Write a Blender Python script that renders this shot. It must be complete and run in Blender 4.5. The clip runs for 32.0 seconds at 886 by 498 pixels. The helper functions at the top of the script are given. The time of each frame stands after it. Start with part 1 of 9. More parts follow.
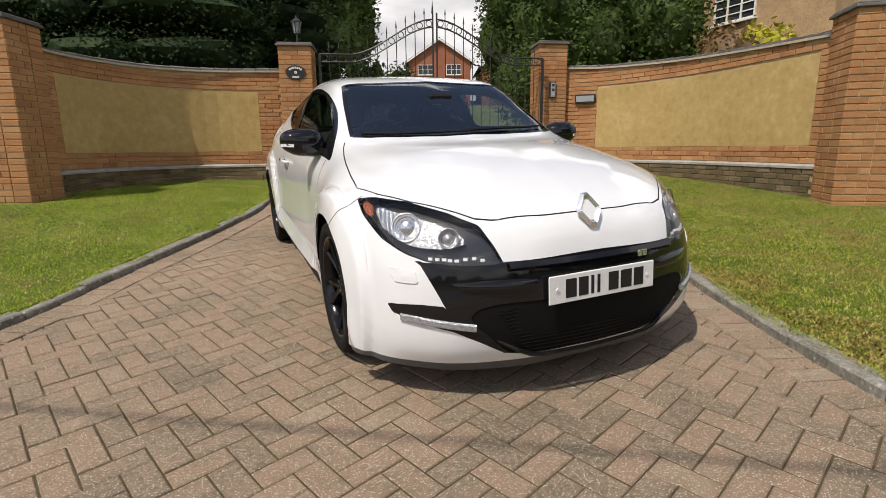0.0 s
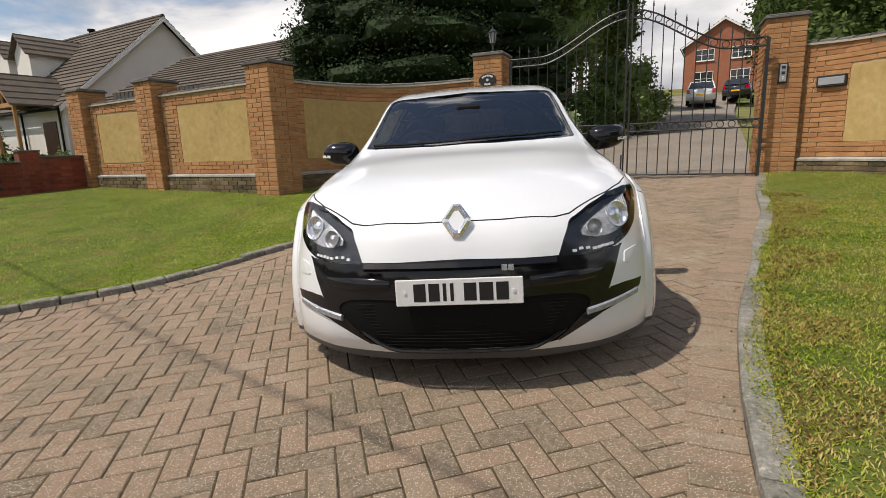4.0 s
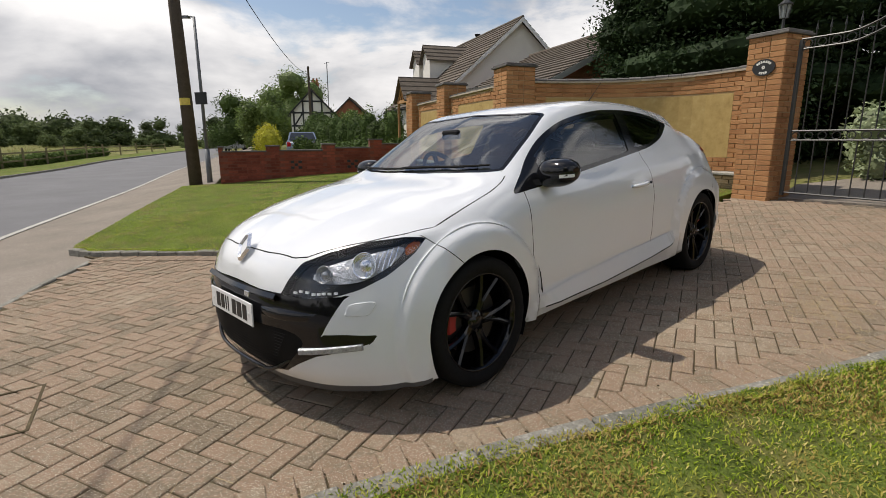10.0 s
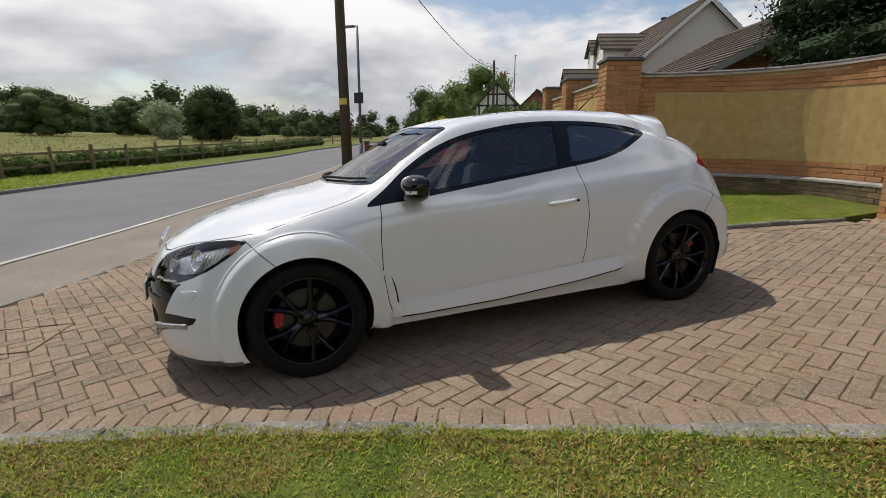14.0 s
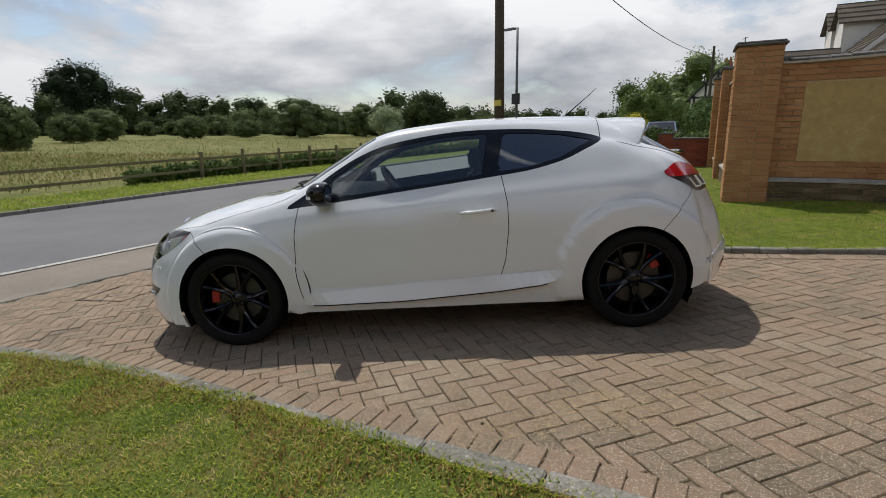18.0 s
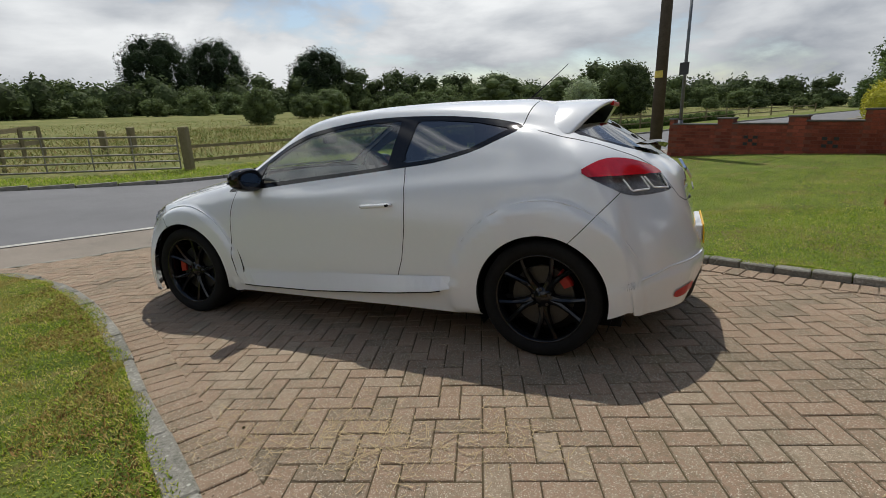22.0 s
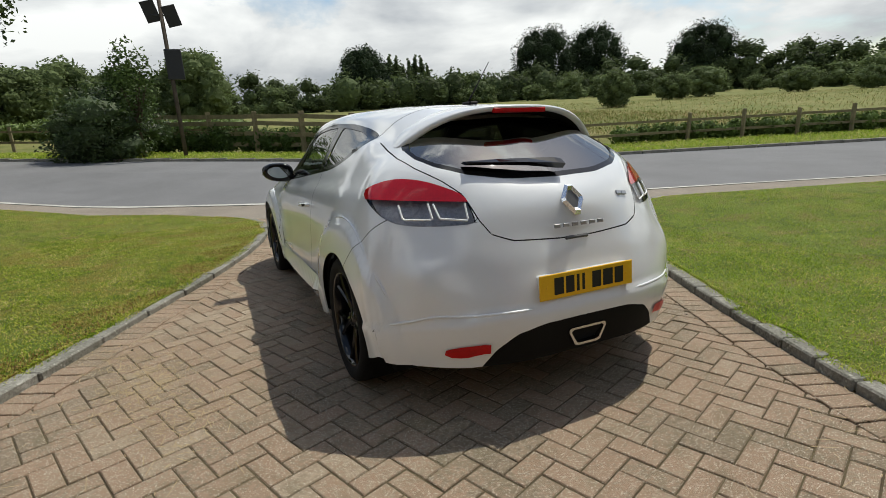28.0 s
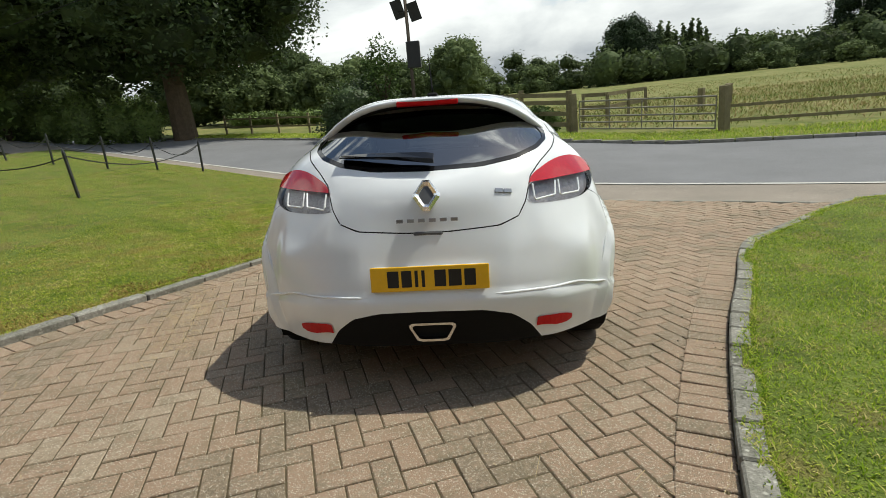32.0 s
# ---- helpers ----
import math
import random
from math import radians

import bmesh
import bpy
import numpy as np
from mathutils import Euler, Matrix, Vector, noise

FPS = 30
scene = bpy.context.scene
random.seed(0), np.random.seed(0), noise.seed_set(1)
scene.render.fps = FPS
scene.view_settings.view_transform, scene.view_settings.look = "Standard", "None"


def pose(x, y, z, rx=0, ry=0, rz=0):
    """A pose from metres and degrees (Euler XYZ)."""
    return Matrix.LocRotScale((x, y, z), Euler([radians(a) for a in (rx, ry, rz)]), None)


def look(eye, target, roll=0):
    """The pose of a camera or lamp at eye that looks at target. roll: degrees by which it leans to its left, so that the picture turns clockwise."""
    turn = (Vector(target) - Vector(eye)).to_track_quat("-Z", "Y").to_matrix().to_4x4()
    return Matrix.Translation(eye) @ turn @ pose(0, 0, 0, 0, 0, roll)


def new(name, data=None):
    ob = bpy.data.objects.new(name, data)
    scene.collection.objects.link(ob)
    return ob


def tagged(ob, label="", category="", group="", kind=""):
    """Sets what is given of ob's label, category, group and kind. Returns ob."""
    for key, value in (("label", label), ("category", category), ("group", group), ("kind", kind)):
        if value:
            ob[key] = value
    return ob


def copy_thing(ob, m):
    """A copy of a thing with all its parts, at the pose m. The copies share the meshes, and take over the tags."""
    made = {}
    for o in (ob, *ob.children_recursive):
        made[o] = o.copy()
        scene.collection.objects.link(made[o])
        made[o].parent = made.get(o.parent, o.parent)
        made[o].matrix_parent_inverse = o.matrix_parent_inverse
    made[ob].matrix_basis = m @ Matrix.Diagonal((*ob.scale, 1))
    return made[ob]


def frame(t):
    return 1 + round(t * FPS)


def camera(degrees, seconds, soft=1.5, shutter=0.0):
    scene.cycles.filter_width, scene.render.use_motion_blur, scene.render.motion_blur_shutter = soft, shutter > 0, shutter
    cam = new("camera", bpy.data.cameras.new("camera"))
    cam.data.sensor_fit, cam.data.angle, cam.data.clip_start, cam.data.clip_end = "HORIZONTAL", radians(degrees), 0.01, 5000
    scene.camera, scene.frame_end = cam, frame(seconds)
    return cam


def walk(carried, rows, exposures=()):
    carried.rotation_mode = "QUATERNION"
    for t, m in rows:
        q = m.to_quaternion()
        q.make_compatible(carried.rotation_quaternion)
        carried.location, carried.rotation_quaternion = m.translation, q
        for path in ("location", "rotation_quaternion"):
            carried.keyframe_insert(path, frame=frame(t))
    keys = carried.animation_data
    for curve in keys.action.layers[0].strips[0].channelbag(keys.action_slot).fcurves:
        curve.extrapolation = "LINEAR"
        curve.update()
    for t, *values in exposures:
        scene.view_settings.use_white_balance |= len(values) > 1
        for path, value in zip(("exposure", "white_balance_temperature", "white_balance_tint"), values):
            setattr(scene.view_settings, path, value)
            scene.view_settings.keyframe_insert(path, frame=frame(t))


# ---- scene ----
cam = camera(82.5, 32.0, 0.85)
PATH = [
    (0, (-1.372, -3.710, 0.889), (-0.583, -1.915, 0.495), -0.55),
    (0.5, (-1.222, -3.781, 0.890), (-0.497, -1.958, 0.500), -0.34),
    (1, (-1.060, -3.858, 0.906), (-0.433, -2.000, 0.515), -0.77),
    (1.5, (-0.872, -3.974, 0.909), (-0.352, -2.082, 0.520), -1.49),
    (2, (-0.677, -4.067, 0.907), (-0.291, -2.143, 0.523), -2.57),
    (2.5, (-0.491, -4.091, 0.912), (-0.242, -2.142, 0.536), -3.26),
    (3, (-0.308, -4.115, 0.920), (-0.225, -2.151, 0.551), -3.22),
    (3.5, (-0.078, -4.175, 0.923), (-0.130, -2.211, 0.547), -2.33),
    (5.5, (0.750, -4.047, 0.938), (0.125, -2.188, 0.544), -1.84),
    (6, (0.955, -3.975, 0.941), (0.290, -2.130, 0.545), -1.30),
    (6.5, (1.156, -3.899, 0.995), (0.356, -2.114, 0.577), -0.56),
    (7, (1.403, -3.838, 1.036), (0.511, -2.098, 0.615), -0.58),
    (7.5, (1.635, -3.777, 1.071), (0.648, -2.090, 0.645), -0.50),
    (8, (1.806, -3.655, 1.093), (0.738, -2.018, 0.669), 0.07),
    (8.5, (1.957, -3.524, 1.112), (0.780, -1.963, 0.688), 0.04),
    (9, (2.148, -3.392, 1.141), (0.843, -1.936, 0.720), 0.01),
    (9.5, (2.317, -3.248, 1.130), (0.950, -1.851, 0.708), -0.06),
    (10, (2.453, -3.058, 1.157), (1.023, -1.724, 0.735), -0.14),
    (10.5, (2.614, -2.884, 1.178), (1.126, -1.617, 0.756), -0.52),
    (11, (2.790, -2.720, 1.189), (1.211, -1.569, 0.764), -0.11),
    (11.5, (2.913, -2.532, 1.192), (1.303, -1.424, 0.769), -0.51),
    (12, (3.032, -2.355, 1.215), (1.375, -1.327, 0.768), -0.41),
    (12.5, (3.194, -2.174, 1.240), (1.487, -1.238, 0.782), -0.42),
    (13, (3.339, -1.993, 1.254), (1.602, -1.113, 0.799), 0.06),
    (13.5, (3.434, -1.800, 1.275), (1.661, -0.995, 0.820), 0.24),
    (14, (3.546, -1.599, 1.297), (1.733, -0.887, 0.842), 0.10),
    (14.5, (3.688, -1.394, 1.320), (1.842, -0.771, 0.869), -0.25),
    (15, (3.769, -1.179, 1.321), (1.891, -0.652, 0.876), -0.80),
    (15.5, (3.847, -0.958, 1.340), (1.945, -0.521, 0.902), -1.86),
    (17.5, (3.997, -0.077, 1.356), (2.050, -0.084, 0.899), -1.92),
    (18, (4.028, 0.185, 1.365), (2.083, 0.110, 0.908), -1.09),
    (18.5, (3.990, 0.409, 1.349), (2.048, 0.262, 0.893), -0.87),
    (19, (3.937, 0.630, 1.374), (2.012, 0.377, 0.896), -0.98),
    (19.5, (3.898, 0.878, 1.389), (1.987, 0.527, 0.916), -1.30),
    (20, (3.829, 1.100, 1.380), (1.939, 0.651, 0.905), -1.52),
    (20.5, (3.711, 1.283, 1.392), (1.846, 0.738, 0.921), -1.25),
    (21, (3.612, 1.467, 1.393), (1.772, 0.854, 0.905), -1.75),
    (21.5, (3.513, 1.699, 1.399), (1.719, 0.990, 0.871), -1.79),
    (22, (3.379, 1.891, 1.402), (1.628, 1.086, 0.869), -1.64),
    (22.5, (3.267, 2.074, 1.422), (1.549, 1.205, 0.878), -2.04),
    (23, (3.158, 2.265, 1.436), (1.522, 1.263, 0.869), -2.18),
    (23.5, (3.037, 2.471, 1.422), (1.459, 1.377, 0.861), -2.16),
    (24, (2.890, 2.617, 1.406), (1.410, 1.392, 0.851), -2.82),
    (24.5, (2.748, 2.769, 1.427), (1.339, 1.475, 0.844), -2.59),
    (25, (2.568, 2.921, 1.423), (1.212, 1.575, 0.830), -2.51),
    (25.5, (2.324, 3.066, 1.426), (1.022, 1.668, 0.834), -2.34),
    (26, (2.146, 3.190, 1.428), (0.900, 1.739, 0.843), -2.57),
    (26.5, (1.986, 3.354, 1.435), (0.859, 1.807, 0.856), -2.64),
    (28.5, (1.236, 3.776, 1.443), (0.488, 2.000, 0.908), -3.09),
    (29, (1.038, 3.826, 1.423), (0.365, 2.020, 0.891), -3.03),
    (29.5, (0.864, 3.878, 1.429), (0.334, 2.025, 0.895), -3.17),
    (30, (0.646, 3.970, 1.413), (0.213, 2.091, 0.880), -3.83),
    (30.5, (0.435, 4.036, 1.397), (0.101, 2.140, 0.856), -4.49),
    (31, (0.222, 4.028, 1.383), (-0.033, 2.124, 0.828), -4.42),
    (31.5, (-0.006, 4.070, 1.386), (-0.105, 2.154, 0.821), -5.85),
    (32, (-0.236, 4.149, 1.402), (-0.102, 2.233, 0.846), -5.58),
]
walk(cam, [(t, look(eye, target, roll)) for t, eye, target, roll in PATH], [(0, 0.0, 7000, 14), (9, -0.03, 6900, 12), (13, -0.12, 6750, 12), (19, -0.22, 6550, 10), (23, -0.16, 6550, 8), (26, -0.03, 6650, 7), (29, 0.05, 6700, 5), (32, 0.17, 6700, 3)])

# ---- light ----
SUN_DIR = Vector((-0.532, -0.246, 0.975)).normalized()
world = bpy.data.worlds.new("sky")
scene.world = world
world.use_nodes = True


def build_sky():
    nt = world.node_tree
    nt.nodes.clear()
    out = nt.nodes.new("ShaderNodeOutputWorld")
    bg = nt.nodes.new("ShaderNodeBackground")
    sky = nt.nodes.new("ShaderNodeTexSky")
    sky.sky_type = 'NISHITA'
    sky.sun_disc = False
    sky.sun_elevation = math.asin(SUN_DIR.z)
    sky.sun_rotation = math.atan2(SUN_DIR.x, SUN_DIR.y)
    coord = nt.nodes.new("ShaderNodeTexCoord")
    sep = nt.nodes.new("ShaderNodeSeparateXYZ")
    nt.links.new(coord.outputs["Generated"], sep.inputs[0])
    # heaped clouds: noise over the directions, flattened towards the horizon
    up = nt.nodes.new("ShaderNodeMath")
    up.operation = 'MAXIMUM'
    up.inputs[1].default_value = 0.0
    nt.links.new(sep.outputs["Z"], up.inputs[0])
    def noise_tex(lift, scale, detail, rough, bend):
        mp = nt.nodes.new("ShaderNodeMapping")
        mp.inputs["Location"].default_value = (3.1, 1.7, lift)
        mp.inputs["Scale"].default_value = (1.0, 1.0, 2.6)
        nt.links.new(coord.outputs["Generated"], mp.inputs["Vector"])
        n = nt.nodes.new("ShaderNodeTexNoise")
        n.inputs["Scale"].default_value = scale
        n.inputs["Detail"].default_value = detail
        n.inputs["Roughness"].default_value = rough
        n.inputs["Distortion"].default_value = bend
        nt.links.new(mp.outputs[0], n.inputs["Vector"])
        return n.outputs["Fac"]
    def math2(op, a, b):
        n = nt.nodes.new("ShaderNodeMath")
        n.operation = op
        n.inputs[2].default_value = 0.085
        for k, v in enumerate((a, b)):
            if isinstance(v, float):
                n.inputs[k].default_value = v
            else:
                nt.links.new(v, n.inputs[k])
        return n.outputs[0]
    here, above = noise_tex(0.0, 2.5, 9, 0.56, 0.25), noise_tex(0.16, 2.5, 4, 0.5, 0.25)
    ramp = nt.nodes.new("ShaderNodeValToRGB")
    ramp.color_ramp.elements[0].position = 0.37
    ramp.color_ramp.elements[1].position = 0.47
    # fewer clouds overhead than low down
    nt.links.new(math2('ADD', here, math2('MULTIPLY_ADD', up.outputs[0], -0.34)), ramp.inputs[0])
    # lit tops and grey bases
    soft = noise_tex(4.0, 1.3, 3, 0.5, 0.0)
    lit = math2('ADD', math2('MULTIPLY', math2('SUBTRACT', here, above), 1.5), soft)
    tone = nt.nodes.new("ShaderNodeValToRGB")
    tone.color_ramp.elements[0].position = 0.26
    tone.color_ramp.elements[0].color = (4.5, 4.85, 5.5, 1)
    tone.color_ramp.elements[1].position = 0.74
    tone.color_ramp.elements[1].color = (10.4, 10.6, 10.9, 1)
    nt.links.new(lit, tone.inputs[0])
    mix = nt.nodes.new("ShaderNodeMix")
    mix.data_type = 'RGBA'
    nt.links.new(ramp.outputs["Color"], mix.inputs["Factor"])
    nt.links.new(sky.outputs[0], mix.inputs["A"])
    rise = nt.nodes.new("ShaderNodeVectorMath")
    rise.operation = 'SCALE'
    nt.links.new(tone.outputs[0], rise.inputs[0])
    nt.links.new(math2('ADD', math2('MULTIPLY', up.outputs[0], 0.88), 0.66), rise.inputs["Scale"])
    nt.links.new(rise.outputs[0], mix.inputs["B"])
    nt.links.new(mix.outputs["Result"], bg.inputs["Color"])
    bg.inputs["Strength"].default_value = 0.119
    nt.links.new(bg.outputs[0], out.inputs["Surface"])


build_sky()
sun = new("sun", bpy.data.lights.new("sun", 'SUN'))
sun.data.energy = 3.85
sun.data.angle = radians(0.53)
sun.data.color = (1.0, 0.96, 0.88)
sun.matrix_world = look(SUN_DIR * 50, (0, 0, 0))

# ---- materials ----
def material(name, colour, rough=0.7, metal=0.0, spots=None, scale=8.0, amount=0.25, fine=120.0, bump=0.15, bump_scale=None,
             coat=0.0, specular=0.5, per_object=0.0, per_island=0.0, trans=0.0, ior=1.45, alpha=1.0, emit=0.0, distance=0.01, leaf=0.0, speck=None, span=0.2, patch=None):
    """A surface with variation at two scales and a fine relief."""
    m = bpy.data.materials.new(name)
    m.use_nodes = True
    nt = m.node_tree
    p = nt.nodes["Principled BSDF"]
    p.inputs["Roughness"].default_value = rough
    p.inputs["Metallic"].default_value = metal
    p.inputs["Specular IOR Level"].default_value = specular * (0.35 if rough >= 0.65 else 1.0)
    p.inputs["Coat Weight"].default_value = coat
    p.inputs["Coat Roughness"].default_value = 0.04
    p.inputs["Transmission Weight"].default_value = trans
    p.inputs["IOR"].default_value = ior
    p.inputs["Alpha"].default_value = alpha
    if emit:
        p.inputs["Emission Color"].default_value = (*colour, 1)
        p.inputs["Emission Strength"].default_value = emit
    coord = nt.nodes.new("ShaderNodeTexCoord")
    geo = nt.nodes.new("ShaderNodeNewGeometry")
    def noise_node(sc, det):
        n = nt.nodes.new("ShaderNodeTexNoise")
        n.inputs["Scale"].default_value = sc
        n.inputs["Detail"].default_value = det
        n.inputs["Roughness"].default_value = 0.65
        nt.links.new(geo.outputs["Position"], n.inputs["Vector"])
        return n
    big, small = noise_node(scale, 4), noise_node(fine, 3)
    add = nt.nodes.new("ShaderNodeMath")
    add.operation = 'ADD'
    nt.links.new(big.outputs["Fac"], add.inputs[0])
    nt.links.new(small.outputs["Fac"], add.inputs[1])
    fac = add.outputs[0]
    for weight, which in ((per_object, "object"), (per_island, "island")):
        if weight:
            src = nt.nodes.new("ShaderNodeObjectInfo").outputs["Random"] if which == "object" else geo.outputs["Random Per Island"]
            sub = nt.nodes.new("ShaderNodeMath")
            sub.operation = 'MULTIPLY_ADD'
            sub.inputs[1].default_value = weight
            sub.inputs[2].default_value = -weight / 2
            nt.links.new(src, sub.inputs[0])
            a2 = nt.nodes.new("ShaderNodeMath")
            a2.operation = 'ADD'
            nt.links.new(fac, a2.inputs[0])
            nt.links.new(sub.outputs[0], a2.inputs[1])
            fac = a2.outputs[0]
    ramp = nt.nodes.new("ShaderNodeValToRGB")
    dark = tuple(c * (1 - amount) for c in colour)
    light = tuple(min(1, c * (1 + amount)) for c in colour)
    ramp.color_ramp.elements[0].position, ramp.color_ramp.elements[1].position = 0.5 - span, 0.5 + span
    half = nt.nodes.new("ShaderNodeMath")
    half.operation = 'MULTIPLY'
    half.inputs[1].default_value = 0.5
    nt.links.new(fac, half.inputs[0])
    stops = spots or [dark, light]
    ramp.color_ramp.elements[0].color = (*stops[0], 1)
    ramp.color_ramp.elements[1].color = (*stops[-1], 1)
    for k, s in enumerate(stops[1:-1]):
        e = ramp.color_ramp.elements.new(0.5 - span + 2 * span * (k + 1) / (len(stops) - 1))
        e.color = (*s, 1)
    nt.links.new(half.outputs[0], ramp.inputs[0])
    colour_out = ramp.outputs[0]
    if patch:
        # areas of another colour: (colour, scale, from, to, strength)
        pn = noise_node(patch[1], 5)
        lim2 = nt.nodes.new("ShaderNodeMapRange")
        lim2.inputs["From Min"].default_value = patch[2]
        lim2.inputs["From Max"].default_value = patch[3]
        lim2.inputs["To Max"].default_value = patch[4]
        nt.links.new(pn.outputs["Fac"], lim2.inputs["Value"])
        pm = nt.nodes.new("ShaderNodeMix")
        pm.data_type = 'RGBA'
        pm.inputs["B"].default_value = (*patch[0], 1)
        nt.links.new(lim2.outputs[0], pm.inputs["Factor"])
        nt.links.new(colour_out, pm.inputs["A"])
        colour_out = pm.outputs["Result"]
    if speck:
        # pale or dark grit: (colour, size in metres, share, strength)
        cell = nt.nodes.new("ShaderNodeTexVoronoi")
        cell.inputs["Scale"].default_value = 1 / speck[1]
        nt.links.new(geo.outputs["Position"], cell.inputs["Vector"])
        lim = nt.nodes.new("ShaderNodeMapRange")
        lim.inputs["From Min"].default_value = speck[2]
        lim.inputs["From Max"].default_value = speck[2] * 0.55
        lim.inputs["To Max"].default_value = speck[3]
        nt.links.new(cell.outputs["Distance"], lim.inputs["Value"])
        keep = nt.nodes.new("ShaderNodeSeparateColor")
        nt.links.new(cell.outputs["Color"], keep.inputs[0])
        gate = nt.nodes.new("ShaderNodeMath")
        gate.operation = 'MULTIPLY'
        nt.links.new(lim.outputs[0], gate.inputs[0])
        nt.links.new(keep.outputs[0], gate.inputs[1])
        mx = nt.nodes.new("ShaderNodeMix")
        mx.data_type = 'RGBA'
        mx.inputs["B"].default_value = (*speck[0], 1)
        nt.links.new(gate.outputs[0], mx.inputs["Factor"])
        nt.links.new(colour_out, mx.inputs["A"])
        colour_out = mx.outputs["Result"]
    nt.links.new(colour_out, p.inputs["Base Color"])
    if leaf:
        # light that passes through a leaf
        tl = nt.nodes.new("ShaderNodeBsdfTranslucent")
        nt.links.new(colour_out, tl.inputs["Color"])
        blend = nt.nodes.new("ShaderNodeMixShader")
        blend.inputs[0].default_value = leaf
        nt.links.new(p.outputs[0], blend.inputs[1])
        nt.links.new(tl.outputs[0], blend.inputs[2])
        nt.links.new(blend.outputs[0], nt.nodes["Material Output"].inputs["Surface"])
    if bump:
        bn = nt.nodes.new("ShaderNodeBump")
        bn.inputs["Strength"].default_value = bump
        bn.inputs["Distance"].default_value = distance
        src = small if bump_scale is None else noise_node(bump_scale, 3)
        nt.links.new(src.outputs["Fac"], bn.inputs["Height"])
        nt.links.new(bn.outputs[0], p.inputs["Normal"])
    return m


M = {}
M["paver"] = material("block_paving", (0.21, 0.165, 0.12), 0.9, spots=[(0.165, 0.130, 0.092), (0.235, 0.186, 0.132), (0.295, 0.203, 0.142), (0.285, 0.228, 0.164), (0.37, 0.29, 0.212)], scale=1.1, fine=55, bump=1.0, bump_scale=210, per_object=0.36, per_island=0.36, distance=0.006, speck=((0.66, 0.60, 0.49), 0.0074, 0.37, 1.2), patch=((0.15, 0.128, 0.082), 7.0, 0.50, 0.70, 0.55))
M["joint"] = material("paving_joint_dirt", (0.08, 0.06, 0.04), 0.95, spots=[(0.04, 0.031, 0.019), (0.085, 0.064, 0.040), (0.10, 0.082, 0.046), (0.22, 0.17, 0.11)], scale=3.5, fine=110, bump=0.8, bump_scale=140)
M["kerb"] = material("kerb_concrete", (0.19, 0.18, 0.15), 0.9, spots=[(0.07, 0.07, 0.05), (0.17, 0.165, 0.14), (0.24, 0.23, 0.20), (0.38, 0.37, 0.33)], scale=6, fine=60, bump=0.7, per_object=0.25, speck=((0.5, 0.49, 0.43), 0.03, 0.3, 0.7))
M["asphalt"] = material("asphalt", (0.17, 0.17, 0.175), 0.88, scale=0.6, fine=180, amount=0.2, bump=0.5)
M["footway"] = material("worn_footway", (0.235, 0.205, 0.17), 0.9, spots=[(0.13, 0.115, 0.095), (0.21, 0.185, 0.155), (0.25, 0.215, 0.18), (0.33, 0.295, 0.25)], scale=0.9, fine=60, bump=0.5, bump_scale=130, speck=((0.42, 0.38, 0.32), 0.025, 0.3, 0.8))
M["paint_line"] = material("worn_road_paint", (0.46, 0.45, 0.41), 0.8, spots=[(0.20, 0.20, 0.19), (0.44, 0.43, 0.39), (0.62, 0.60, 0.55)], scale=2, fine=25, bump=0.3)
# turf colour darkened to stand for the shadow gaps between grass blades
M["lawn"] = material("gap_shaded_turf", (0.13, 0.17, 0.035), 0.95, spots=[(0.05, 0.066, 0.016), (0.09, 0.122, 0.024), (0.145, 0.19, 0.036), (0.20, 0.21, 0.055)], scale=2.2, fine=60, bump=0.9, distance=0.03, patch=((0.19, 0.145, 0.06), 2.6, 0.50, 0.62, 0.6))
M["blade"] = material("grass_blades", (0.26, 0.36, 0.06), 0.8, spots=[(0.11, 0.19, 0.014), (0.22, 0.34, 0.022), (0.32, 0.44, 0.034), (0.42, 0.48, 0.07), (0.58, 0.51, 0.20)], span=0.17, scale=1.6, fine=14, bump=0, per_island=0.65, leaf=0.35, patch=((0.40, 0.38, 0.11), 1.3, 0.55, 0.72, 0.4))
M["blade_dry"] = material("dry_grass_blades", (0.34, 0.36, 0.09), 0.85, spots=[(0.10, 0.17, 0.013), (0.23, 0.32, 0.025), (0.35, 0.43, 0.042), (0.46, 0.45, 0.09), (0.60, 0.49, 0.21)], span=0.17, scale=2.4, fine=14, bump=0, per_island=0.65, leaf=0.3, patch=((0.38, 0.26, 0.09), 2.2, 0.48, 0.62, 0.75))
M["field"] = material("rough_field", (0.16, 0.155, 0.055), 0.95, spots=[(0.08, 0.11, 0.025), (0.13, 0.145, 0.042), (0.18, 0.175, 0.062), (0.24, 0.205, 0.09)], scale=0.16, fine=1.1, bump=0.8, distance=0.15, span=0.15)
M["brick"] = material("orange_brick", (0.42, 0.21, 0.10), 0.88, spots=[(0.27, 0.13, 0.065), (0.37, 0.185, 0.085), (0.43, 0.225, 0.105), (0.50, 0.29, 0.145)], scale=3, fine=70, bump=0.8, bump_scale=60, per_object=0.4, per_island=0.4, distance=0.008)
M["mortar"] = material("mortar", (0.46, 0.34, 0.20), 0.95, scale=4, fine=90, amount=0.3, bump=0.5)
M["render"] = material("buff_render", (0.42, 0.33, 0.15), 0.92, spots=[(0.31, 0.215, 0.085), (0.42, 0.30, 0.122), (0.48, 0.35, 0.15), (0.54, 0.425, 0.215)], scale=0.9, fine=9, bump=0.3, bump_scale=70)
M["coping"] = material("slate_coping", (0.13, 0.125, 0.12), 0.8, scale=4, fine=90, amount=0.5, bump=0.4, per_object=0.3)
